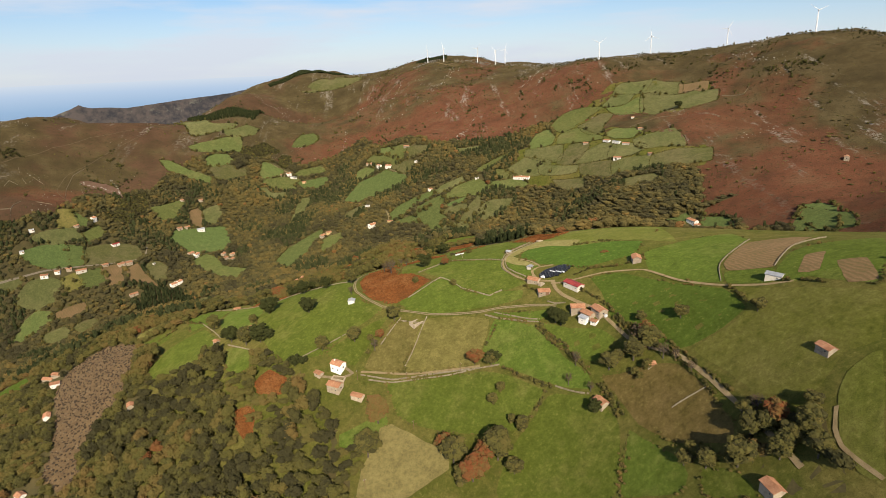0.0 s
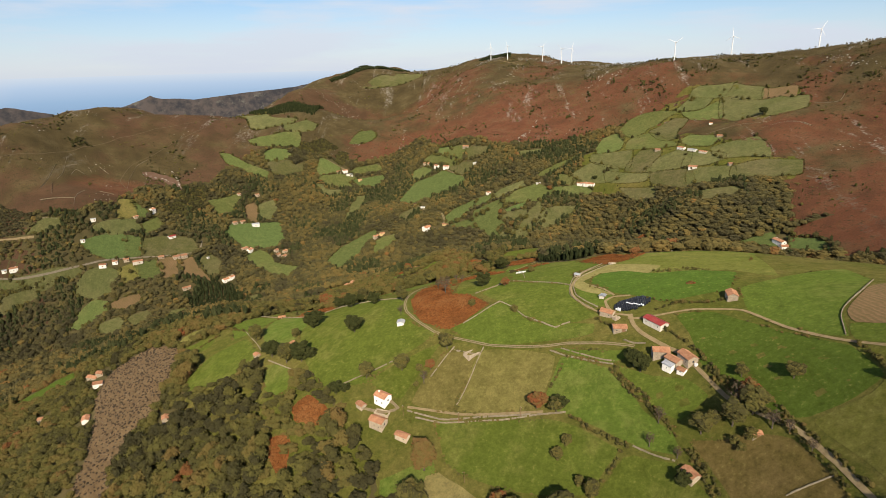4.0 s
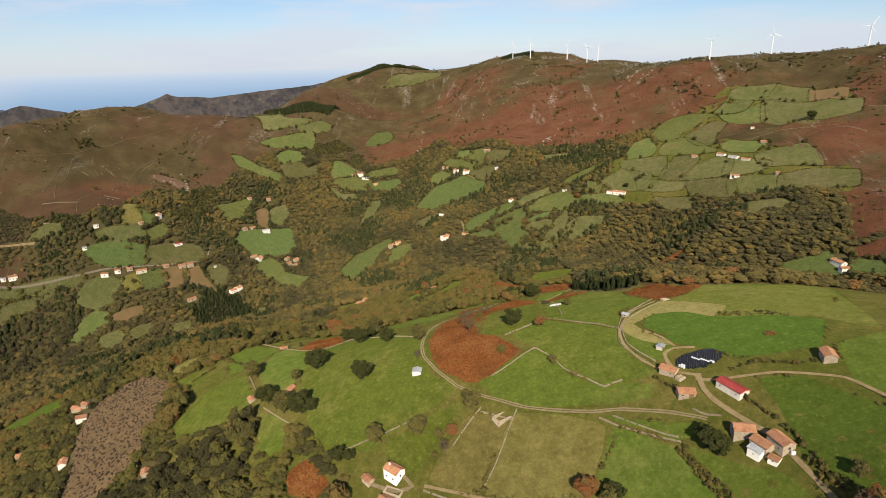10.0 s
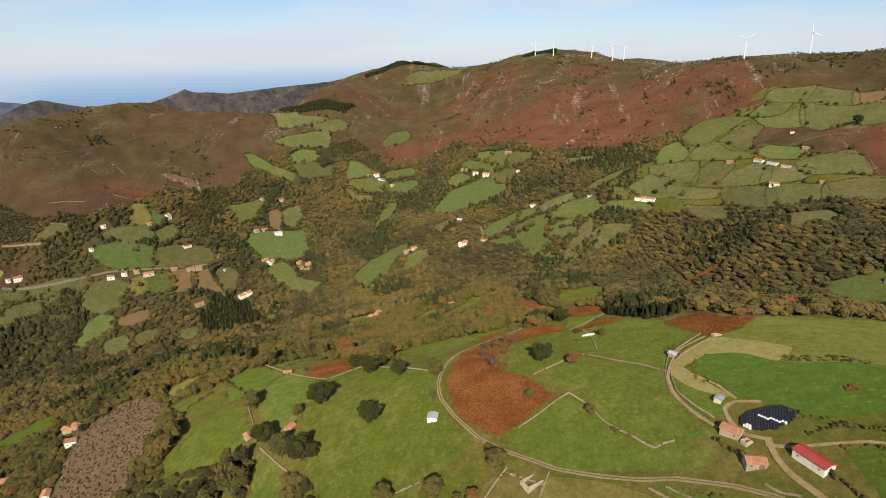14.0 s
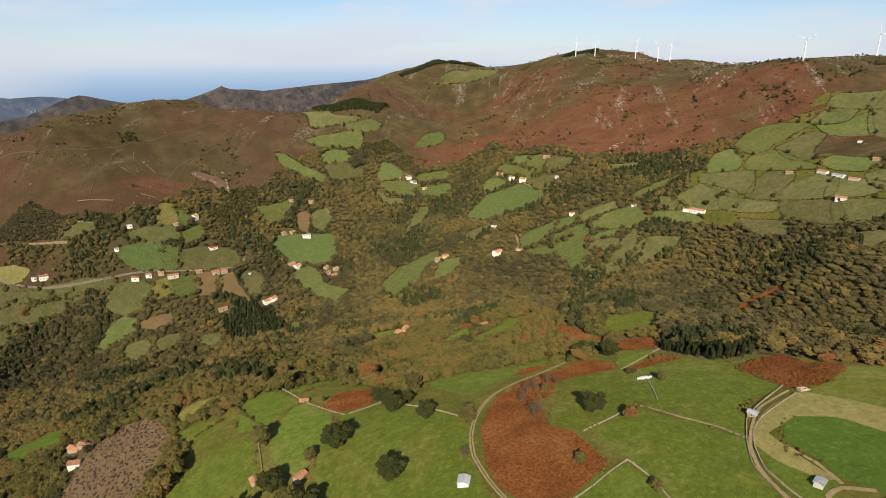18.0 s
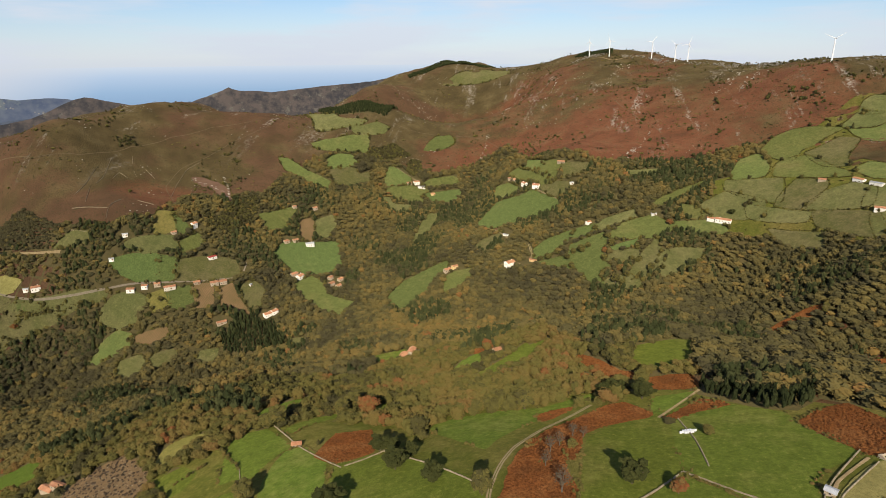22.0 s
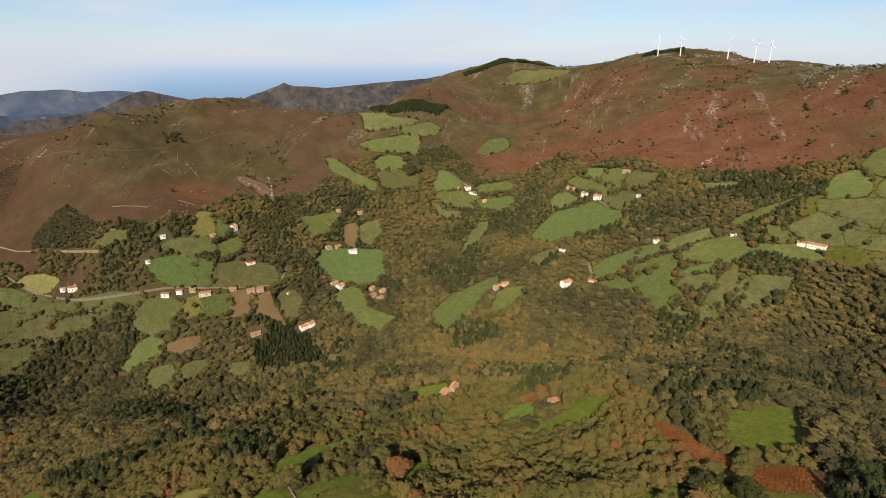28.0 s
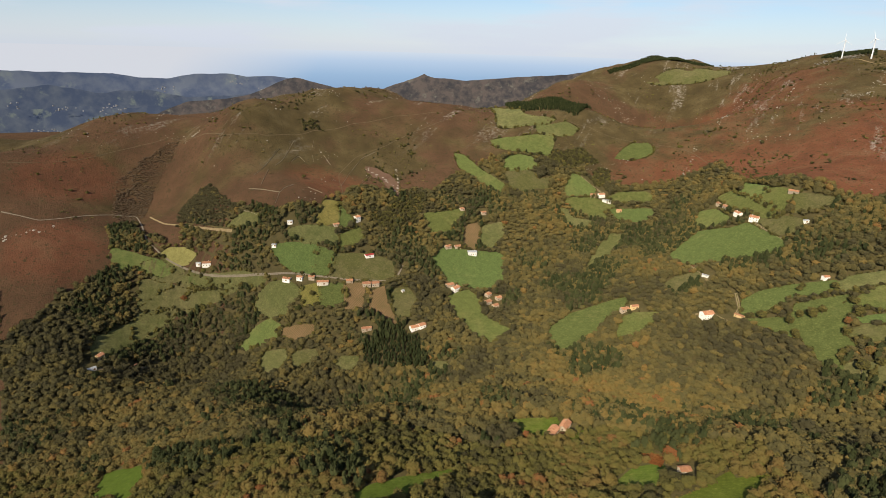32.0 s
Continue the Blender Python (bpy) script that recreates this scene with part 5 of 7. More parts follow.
def tree_form(kind, seed):
    """One tree 1 m high: trunk, limbs and a crown of many small leaf clumps with gaps."""
    label, tint, leaf, wide = TREE_LOOK[kind]
    g = random.Random(seed)
    base = new("tree" if kind != "bush" else "bush")
    tagged(base, label, "tree" if kind != "bush" else "bush", "field trees")
    v, f = [], []
    fork = 0.12 if kind == "bush" else 0.3
    limb(v, f, (0, 0, -0.06), (0.01, 0.01, fork), 0.034, 0.024, 7)
    ends = []
    for i in range(9):
        a, r, h = 6.283 * (i + g.random() * 0.6) / 9, wide * 0.5 * (0.45 + 0.5 * g.random()), 0.45 + 0.42 * g.random()
        tip = (r * math.cos(a), r * math.sin(a), h)
        mid = (tip[0] * 0.45, tip[1] * 0.45, fork + (h - fork) * 0.6)
        limb(v, f, (0, 0, fork * 0.9), mid, 0.018, 0.011)
        limb(v, f, mid, tip, 0.011, 0.004, 4)
        ends.append(tip)
        if kind == "bare":
            for j in range(9):
                limb(v, f, mid if j % 2 else tip, (tip[0] + 0.16 * g.uniform(-1, 1), tip[1] + 0.16 * g.uniform(-1, 1), h + 0.16 * g.uniform(-0.5, 1)), 0.005, 0.0015, 3)
    trunk = new("trunk", mesh_of("trunk", v, f, BARK))
    trunk.parent = base
    local = np.random.default_rng(seed)
    n = 140 if kind == "bare" else 110
    d = local.normal(size=(n, 3))
    d /= np.linalg.norm(d, axis=1)[:, None]
    lob = np.array([noise.noise(Vector(q * 1.7) + Vector((seed, 0, 0))) for q in d])
    r = (0.78 + 0.6 * lob) * local.random(n) ** 0.16
    mid_z, half_z = (0.46, 0.50) if kind == "bush" else (0.62, 0.38)
    c = d * r[:, None] * np.array([wide * 0.55, wide * 0.55, half_z]) + np.array([0, 0, mid_z])
    size = (0.018 if kind == "bare" else 0.105) * (0.6 + 0.8 * local.random(n))
    shape = LUMP_V[None] * (1 + 0.45 * (local.random((n, len(LUMP_V))) - 0.5) * 2)[..., None]
    vv = shape * size[:, None, None] * np.array([1.15, 1.15, 0.8]) + c[:, None]
    ff = LUMP_F[None] + (np.arange(n) * len(LUMP_V))[:, None, None]
    tone = np.clip(tint + 0.35 * (local.random(n) - 0.5), 0, 1)
    tone = np.repeat(tone, len(LUMP_V))
    if kind != "bare":
        m = 1500
        pick = local.integers(0, n, m)
        e = local.normal(size=(m, 3)) + 0.6 * d[pick]
        e /= np.linalg.norm(e, axis=1)[:, None]
        p = c[pick] + e * (size[pick] * (0.9 + 0.5 * local.random(m)))[:, None] * np.array([1.15, 1.15, 0.85])
        u = np.cross(e + 0.6 * local.normal(size=(m, 3)), local.normal(size=(m, 3)))
        u /= np.linalg.norm(u, axis=1)[:, None]
        w = np.cross(e, u)
        s = (0.034 * (0.6 + 0.8 * local.random(m)))[:, None]
        ff = np.concatenate([ff.reshape(-1, 3), n * len(LUMP_V) + np.arange(3 * m).reshape(-1, 3)])
        vv = np.concatenate([vv.reshape(-1, 3), np.stack([p + u * s, p - u * s * 0.6 + w * s, p - u * s * 0.5 - w * s], 1).reshape(-1, 3)])
        tone = np.concatenate([tone, np.repeat(np.clip(tint + 0.4 * (local.random(m) - 0.5), 0, 1), 3)])
    crown = new("crown", fast_mesh("crown", vv.reshape(-1, 3), ff.reshape(-1, 3), leaf, tone))
    crown.parent = base
    return base


FORMS = {}


def plant(kind, rows):
    for x, y, tall in rows:
        tall *= {"bush": 1.3, "evergreen": 1.85}.get(kind, 1.65)
        forms = FORMS.setdefault(kind, [])
        turn = random.random() * 360
        m = Matrix.Translation((x, y, float(height(x, y)) + 0.2)) @ pose(0, 0, 0, 0, 0, turn) @ Matrix.Diagonal((tall, tall, tall * random.uniform(0.9, 1.1), 1))
        if len(forms) < 3:
            base = tree_form(kind, 11 * len(forms) + len(kind))
            base.matrix_world = m
            forms.append(base)
        else:
            source = random.choice(forms)
            ob = copy_thing(source, Matrix.Identity(4))
            ob.matrix_basis = m
        YARDS.append((x, y, 2.5))

# ---- buildings ----
house(91.0, 372.0, 176, 9.2, 6.7, 3.8, "stone", "tile")
house(94.4, 398.7, 121, 14.5, 6.7, 3.2, "pale", "redmetal")
house(68.6, 420.2, 144, 8.5, 5.9, 2.7, "stone", "tile")
house(73.3, 413.7, 121, 3.4, 4.2, 2.0, "stone", "none")
house(103.1, 360.8, 109, 10.0, 6.4, 3.9, "stone", "tile")
house(96.0, 362.2, 121, 8.6, 5.6, 3.5, "stone", "tile")
house(93.4, 360.0, 126, 6.0, 5.6, 3.3, "white", "slate")
house(98.5, 354.2, 132, 4.1, 3.8, 2.2, "white", "tile")
house(-77.9, 374.8, 147, 9.1, 6.7, 5.0, "white", "tile")
house(-78.3, 359.7, 152, 9.9, 6.5, 4.2, "stone", "tile")
house(-61.7, 349.8, 153, 8.4, 4.4, 2.5, "stone", "tile")
house(-92.2, 374.3, 140, 5.9, 4.0, 2.2, "stone", "tile")
house(-77.0, 366.4, 162, 9.8, 4.4, 2.0, "stone", "none")
house(-409.8, 545.1, 25, 9.0, 6.5, 4.4, "white", "tile")
house(-433.6, 569.3, 170, 12.3, 5.5, 3.0, "stone", "tile")
house(-422.5, 569.5, 171, 11.9, 5.5, 3.0, "stone", "tile")
house(-378.7, 482.6, 118, 8.4, 6.0, 3.6, "white", "tile")
house(-464.4, 526.9, 20, 7.0, 5.0, 3.0, "stone", "tile")
house(-268.5, 434.0, 118, 6.4, 5.0, 2.9, "stone", "tile")
house(-335.9, 380.1, 150, 7.0, 6.0, 3.2, "white", "tile")
house(88.4, 296.4, 113, 7.9, 5.2, 2.9, "stone", "tile")
house(142.6, 409.7, 80, 9.0, 6.0, 3.6, "stone", "tile")
house(-76.0, 443.0, 91, 5.4, 5.0, 2.2, "white", "whitemetal")
house(-171.0, 466.7, 76, 7.0, 4.2, 2.5, "stone", "tile")
house(-204.0, 473.3, 135, 5.0, 4.2, 2.5, "stone", "tile")
house(-219.3, 572.8, 22, 6.3, 3.6, 2.2, "stone", "tile")
house(58.5, 495.9, 148, 4.0, 3.6, 2.2, "stone", "slate")
house(90.8, 525.3, 23, 5.4, 3.6, 1.8, "stone", "none")
house(-109.5, 753.2, 40, 7.0, 5.0, 2.6, "stone", "tile")
house(73.0, 402.0, 1, 8.4, 5.9, 2.7, "stone", "tile")
house(69.0, 443.0, 55, 4.2, 3.4, 2.2, "pale", "slate")
house(188.0, 311.0, 132, 8.4, 5.9, 2.5, "pale", "slate")
house(173.0, 239.0, 100, 7.6, 5.0, 2.5, "stone", "tile")
house(131.0, 197.0, 97, 8.4, 5.9, 2.9, "stone", "tile")
house(117.0, 300.0, 5, 4.2, 3.4, 2.0, "stone", "tile")
house(375.0, 831.0, 9, 10.0, 7.0, 4.0, "white", "tile")
house(609.0, 871.0, 56, 10.0, 7.0, 5.0, "stone", "tile")
house(375.0, 845.0, 106, 18.0, 8.0, 4.5, "white", "tile")
house(281.0, 860.0, 179, 9.0, 6.0, 3.0, "stone", "tile")
house(339.5, 1193.6, 119, 16.0, 6, 3.2, "white", "tile")
house(352.5, 1171.1, 126, 17.0, 6, 3.2, "white", "slate")
house(365.9, 1152.8, 135, 14.0, 5, 2.8, "pale", "tile")
house(305.0, 1225.0, 152, 10.0, 6.0, 3.0, "stone", "tile")
house(340.0, 1119.0, 158, 14.0, 7.0, 4.0, "white", "tile")
house(390.0, 1084.0, 4, 8.0, 6.0, 3.5, "stone", "tile")
house(174.0, 1204.0, 152, 22.0, 8.0, 4.5, "white", "tile")
house(158.0, 1212.0, 153, 10.0, 7.0, 4.0, "white", "tile")
house(417.0, 1279.0, 166, 6.0, 4.0, 3.0, "white", "tile")
house(78.0, 1242.0, 13, 8.0, 5.0, 3.0, "white", "slate")
house(406.0, 1189.0, 157, 12.0, 6.0, 3.0, "stone", "tile")
house(-865.0, 966.0, 45, 13.0, 8.0, 5.0, "white", "tile")
house(-880.0, 962.0, 29, 7.0, 5.0, 3.5, "white", "slate")
house(-712.7, 991.6, 16, 12.0, 7.0, 4.0, "white", "tile")
house(-694.6, 1000.7, 20, 9.0, 6.0, 4.0, "white", "tile")
house(-659.5, 1012.7, 37, 17.0, 7.0, 4.0, "pale", "tile")
house(-678.6, 1009.7, 29, 9.0, 6.0, 3.5, "stone", "tile")
house(-629.4, 1038.9, 43, 10.0, 6.0, 3.5, "stone", "tile")
house(-607.3, 1051.9, 46, 12.0, 8.0, 4.5, "stone", "tile")
house(-598.2, 1062.0, 48, 11.0, 8.0, 4.5, "stone", "tile")
house(-691.0, 1135.0, 80, 9.0, 8.0, 7.0, "white", "tile")
house(-702.0, 1095.0, 69, 9.0, 5.0, 3.0, "stone", "tile")
house(-753.0, 1044.0, 42, 8.0, 5.0, 3.5, "white", "slate")
house(-757.0, 1012.0, 28, 7.0, 5.0, 3.0, "white", "slate")
house(-636.6, 1096.7, 62, 14.0, 7.0, 3.5, "white", "redmetal")
house(-564.0, 1221.0, 59, 11.0, 7.0, 4.0, "stone", "tile")
house(-553.0, 1235.0, 51, 10.0, 7.0, 4.0, "stone", "tile")
house(-529.0, 1244.0, 37, 15.0, 9.0, 5.0, "white", "slate")
house(-590.0, 1313.0, 59, 8.0, 6.0, 3.5, "stone", "tile")
house(-557.0, 1336.0, 53, 9.0, 6.0, 4.0, "stone", "tile")
house(-517.0, 1150.0, 60, 12.0, 8.0, 4.5, "stone", "tile")
house(-506.0, 1149.0, 79, 13.0, 9.0, 5.5, "white", "tile")
house(-460.0, 1173.0, 75, 9.0, 7.0, 4.5, "stone", "tile")
house(-442.0, 1174.0, 64, 9.0, 7.0, 4.5, "stone", "tile")
house(-450.0, 1154.0, 67, 10.0, 8.0, 4.5, "stone", "tile")
house(-436.0, 1151.0, 65, 9.0, 7.0, 4.0, "stone", "tile")
house(-506.2, 1032.4, 57, 12.0, 8.0, 4.5, "white", "tile")
house(-499.4, 1041.3, 66, 10.0, 8.0, 4.5, "white", "tile")
house(-563.5, 995.1, 48, 14.0, 6.0, 3.5, "stone", "tile")
house(-561.3, 1081.9, 71, 4.0, 4.0, 3.0, "white", "slate")
house(-393.0, 1515.0, 36, 12.0, 8.0, 5.0, "white", "tile")
house(-379.0, 1506.0, 4, 16.0, 7.0, 4.0, "white", "slate")
house(-408.0, 1507.0, 22, 10.0, 7.0, 4.0, "stone", "tile")
house(-350.0, 1491.0, 28, 9.0, 6.0, 3.5, "ochre", "tile")
house(-166.0, 1441.0, 117, 15.0, 7.0, 4.5, "stone", "tile")
house(-144.0, 1397.0, 128, 13.0, 8.0, 5.0, "white", "tile")
house(-120.0, 1370.0, 166, 13.0, 9.0, 5.5, "white", "tile")
house(-181.0, 1474.0, 115, 10.0, 6.0, 4.0, "stone", "tile")
house(-77.0, 1405.0, 164, 14.0, 6.0, 3.5, "stone", "tile")
house(-55.0, 1349.0, 27, 6.0, 5.0, 3.0, "white", "slate")
house(-247.0, 1166.0, 46, 11.0, 7.0, 4.5, "stone", "tile")
house(-236.0, 1174.0, 44, 10.0, 6.0, 4.0, "ochre", "tile")
house(-145.0, 1178.0, 46, 15.0, 11.0, 6.5, "white", "tile")
house(-108.0, 1183.0, 159, 12.0, 4.0, 3.0, "ochre", "tile")
house(-211.8, 824.0, 89, 12.0, 7.0, 4.5, "stone", "tile")
house(-217.4, 808.7, 87, 14.0, 7.0, 4.0, "stone", "tile")
house(-856.9, 774.5, 109, 10.0, 8.0, 5.0, "ochre", "tile")
house(-832.5, 807.4, 129, 9.0, 4.0, 3.0, "stone", "tile")
house(-835.6, 751.5, 79, 10.0, 5.0, 3.0, "white", "slate")
house(-163.0, 1267.0, 164, 9.0, 4.0, 3.0, "white", "slate")
house(-23.0, 1252.0, 41, 8.0, 6.0, 4.0, "white", "tile")
house(-22.0, 401.0, 40, 9.0, 6.0, 1.8, "stone", "none")

# ---- walls and hedges ----
stone_wall([(-29, 432), (-19, 441), (-11, 450), (-3, 458)])
stone_wall([(-3, 458), (6, 447), (14, 433), (26, 423), (34, 416), (39, 418), (44, 419)])
stone_wall([(-22, 480), (-8, 494), (6, 511)])
stone_wall([(6, 511), (23, 497), (40, 485), (50, 475)])
stone_wall([(84, 533), (64, 507), (55, 492), (50, 473), (48, 457), (51, 446), (61, 429)])
stone_wall([(86, 521), (63, 495), (55, 481), (52, 468), (52, 454), (57, 442), (64, 431)])
stone_wall([(-111, 395), (-101, 397), (-88, 400), (-74, 405)])
stone_wall([(-48, 387), (-40, 400), (-34, 409)])
stone_wall([(-34, 406), (-25, 403), (-17, 400), (-14, 406)])
stone_wall([(-14, 406), (-18, 395), (-22, 383), (-26, 373), (-32, 362)])
stone_wall([(29, 396), (39, 389), (52, 382), (65, 375)])
stone_wall([(36, 396), (48, 388), (60, 380), (66, 377)])
stone_wall([(-246, 546), (-217, 503), (-203, 481)])
stone_wall([(-257, 610), (-234, 588), (-218, 572), (-195, 553), (-171, 534)])
stone_wall([(-188, 458), (-165, 436), (-153, 426)])
stone_wall([(-61, 366), (-38, 358), (-11, 357), (15, 355)])
stone_wall([(-55, 361), (-38, 356), (-18, 355), (2, 354), (19, 354), (35, 352)])
stone_wall([(67, 323), (76, 314), (84, 307)])
stone_wall([(117, 267), (124, 266), (133, 264)])
stone_wall([(170, 336), (177, 354), (184, 365), (206, 388), (225, 410)])
stone_wall([(196, 326), (211, 343), (226, 358), (259, 377)])
stone_wall([(-151, 551), (-115, 523), (-84, 497)])
stone_wall([(15, 578), (18, 547), (18, 517)])
stone_wall([(-169, 535), (-159, 541), (-149, 552)])
stone_wall([(150, 566), (302, 851), (334, 834)])
stone_wall([(74, 392), (79, 387), (86, 384)])
hedge([(39, 388), (34, 380), (27, 369)])
hedge([(66, 372), (69, 364), (74, 354), (80, 345)])
hedge([(36, 350), (46, 340), (57, 330), (65, 323)])
hedge([(63, 372), (70, 355), (79, 339), (85, 324), (87, 314)])
hedge([(64, 371), (72, 355), (81, 338), (87, 323)])
hedge([(90, 309), (93, 295), (95, 283)])
hedge([(92, 308), (95, 294), (97, 282)])
hedge([(111, 342), (115, 331), (122, 320), (126, 303), (130, 286), (132, 270), (134, 257)])
hedge([(110, 350), (118, 332), (127, 319), (130, 302), (134, 285), (137, 267), (139, 253)])
hedge([(170, 325), (168, 302)])
hedge([(98, 414), (112, 417), (126, 410), (136, 409)])
hedge([(61, 418), (70, 406)])
hedge([(188, 303), (194, 295), (198, 283)])
hedge([(61, 322), (55, 316), (49, 310)])
hedge([(-153, 425), (-140, 417), (-127, 402)])
hedge([(-278, 573), (-246, 546)])
hedge([(-290, 538), (-278, 556)])
hedge([(97, 394), (106, 376), (111, 358), (114, 344)])
stone_wall([(392, 1223), (441, 1221), (476, 1207), (510, 1195), (542, 1147)])
stone_wall([(472, 1183), (513, 1180), (541, 1145)])
stone_wall([(582, 1233), (612, 1205), (632, 1226)])
stone_wall([(-895, 1104), (-899, 1128), (-922, 1193)])
stone_wall([(-854, 1082), (-889, 1132)])
stone_wall([(-892, 1152), (-898, 1176), (-916, 1214), (-927, 1236)])
stone_wall([(-910, 1207), (-905, 1232)])
stone_wall([(-888, 1187), (-895, 1214), (-880, 1215)])
stone_wall([(-914, 1277), (-903, 1261)])
stone_wall([(-889, 1245), (-874, 1232)])
stone_wall([(-880, 1267), (-853, 1256)])
stone_wall([(-868, 1066), (-824, 1069), (-803, 1074), (-805, 1086), (-804, 1107)])
stone_wall([(-803, 1074), (-793, 1054)])
stone_wall([(-786, 1123), (-764, 1133)])
stone_wall([(-848, 1030), (-812, 1030)])
stone_wall([(-748, 1154), (-751, 1194), (-779, 1284)])
stone_wall([(-779, 1199), (-811, 1261), (-827, 1319), (-819, 1355)])

# ---- single trees: place and height ----
plant("oak", [(-54.0, 1166.0, 7.3), (-33.0, 1176.0, 8.9), (-23.0, 1184.0, 6.7), (-45.0, 1140.0, 5.0), (7.0, 1199.0, 6.8), (12.0, 1176.0, 7.4), (1.0, 1145.0, 6.4), (16.0, 1090.0, 8.8), (25.0, 1084.0, 6.0), (-2.0, 1105.0, 4.1), (-84.0, 1178.0, 7.4), (-95.0, 1181.0, 5.2), (-69.0, 1186.0, 6.0), (-49.0, 1231.0, 4.7), (-13.0, 1230.0, 6.2)])
plant("evergreen", [(494.0, 1232.0, 8.5)])
plant("evergreen", [(-153.6, 552.5, 5.8), (-134.0, 522.0, 6.5), (-109.1, 503.7, 5.5), (-16.8, 499.5, 6.2), (-158.6, 487.8, 8.4), (-112.9, 448.8, 6.8), (-185.6, 460.6, 8.1), (-151.8, 435.4, 7.8), (-144.3, 434.3, 4.8), (-112.8, 388.8, 4.6), (-106.1, 388.2, 3.5), (75.5, 368.9, 6.3), (78.2, 364.3, 6.0), (74.9, 375.4, 3.8), (32.0, 354.1, 4.6), (84.0, 294.1, 4.2), (-21.7, 619.9, 6.2), (-15.8, 621.8, 5.8), (0.1, 614.3, 7.0), (-152.9, 552.4, 4.6), (-143.6, 550.2, 4.2), (-129.6, 537.1, 4.3)])
plant("oak", [(-82.1, 488.8, 7.5), (-220.1, 510.9, 8.9), (-172.2, 481.7, 5.2), (-166.3, 442.1, 9.1), (-92.6, 395.0, 7.0), (-68.2, 395.4, 7.3), (-38.8, 408.3, 6.9), (29.6, 352.8, 6.2), (43.8, 306.5, 5.8), (38.4, 312.7, 3.9), (97.5, 314.3, 7.7), (102.8, 315.5, 5.8), (110.5, 310.7, 9.1), (119.6, 311.5, 9.6), (122.5, 335.5, 4.5), (140.3, 320.2, 5.9), (167.9, 288.6, 5.0), (137.8, 234.8, 6.1), (140.0, 221.2, 6.4), (28.1, 294.8, 11.9), (36.5, 284.0, 7.1), (43.7, 305.7, 5.7), (1.6, 300.2, 10.5), (6.1, 286.5, 7.7), (117.4, 225.8, 6.5), (111.1, 234.6, 5.3)])
plant("oak", [(126.4, 216.3, 8.5), (135.2, 225.0, 7.8), (142.7, 208.4, 7.1), (150.2, 209.1, 7.5), (156.2, 218.0, 5.1), (147.7, 197.6, 7.3), (138.4, 207.0, 7.0), (-51.7, 310.5, 10.9), (-72.5, 607.0, 8.5), (-212.5, 654.0, 9.8), (-213.8, 635.8, 8.2), (-253.1, 609.0, 9.8), (-260.4, 606.0, 7.8)])
plant("bush", [(-56.3, 393.1, 3.7), (-56.9, 381.9, 2.7), (-42.7, 537.7, 3.9), (-23.9, 456.2, 4.2), (7.1, 441.0, 4.0), (-43.0, 417.3, 3.8), (28.0, 329.1, 5.3), (34.0, 335.0, 4.8), (114.9, 300.0, 4.5), (108.3, 301.2, 3.6), (109.8, 296.9, 3.5), (-124.3, 572.4, 2.4), (25.5, 554.9, 4.1)])
plant("bare", [(-52.0, 383.0, 5.7), (-78.3, 457.9, 5.4), (-55.0, 513.7, 5.6), (-46.9, 490.5, 8.3), (-53.5, 530.3, 6.0), (80.9, 329.4, 6.5), (114.6, 316.6, 10.5), (123.4, 299.3, 6.7), (127.7, 292.3, 4.9), (74.3, 319.4, 5.2), (85.1, 307.9, 5.1), (130.8, 278.6, 4.8), (141.2, 232.8, 7.4), (-42.2, 553.3, 5.7), (-49.0, 538.0, 6.0), (-36.9, 551.3, 5.1)])
plant("rusty", [(-48.8, 392.9, 4.7), (21.0, 359.1, 5.2), (1.3, 492.9, 4.7), (18.5, 357.6, 7.1), (119.7, 319.5, 7.1), (143.8, 222.1, 7.1), (21.3, 297.0, 9.1), (-4.0, 308.1, 7.2), (12.4, 287.5, 11.1), (-193.3, 639.7, 10.4)])
plant("yellow", [(-46.4, 330.7, 12.1)])
plant("evergreen", [(186.0, 1214.0, 5.0), (-670.5, 968.6, 6.0), (-537.0, 1543.0, 5.0)])
plant("oak", [(-45.0, 1178.0, 6.0), (-47.0, 1145.0, 6.0), (32.0, 1101.0, 6.0), (65.0, 1115.0, 8.0), (83.0, 1121.0, 5.0), (49.0, 1163.0, 6.0), (40.0, 1136.0, 6.0), (83.0, 1155.0, 5.0), (-46.0, 1236.0, 5.0), (8.0, 1218.0, 5.0), (-470.0, 1263.0, 5.0)])
plant("oak", [(-668.6, 978.6, 5.0), (-662.5, 991.7, 6.0), (118.0, 1125.0, 5.0), (-1.0, 1114.0, 5.0), (-785.0, 965.0, 6.0), (-827.0, 1156.0, 5.0)])
plant("rusty", [(2.0, 1162.0, 6.0), (99.0, 1213.0, 7.0), (-873.0, 923.0, 6.0)])
plant("yellow", [(22.0, 1115.0, 7.0), (-617.0, 1477.0, 6.0)])


# ---- wind turbines on the ridge ----
def lathe(bm, rings, sides=14):
    """A turned form along z from (radius, height) rings."""
    loops = []
    for r, z in rings:
        loops.append([bm.verts.new((r * math.cos(6.28318 * i / sides), r * math.sin(6.28318 * i / sides), z)) for i in range(sides)])
    for lo, hi in zip(loops, loops[1:]):
        for i in range(sides):
            bm.faces.new((lo[i], lo[(i + 1) % sides], hi[(i + 1) % sides], hi[i]))
    bm.faces.new(loops[0][::-1])
    bm.faces.new(loops[-1])


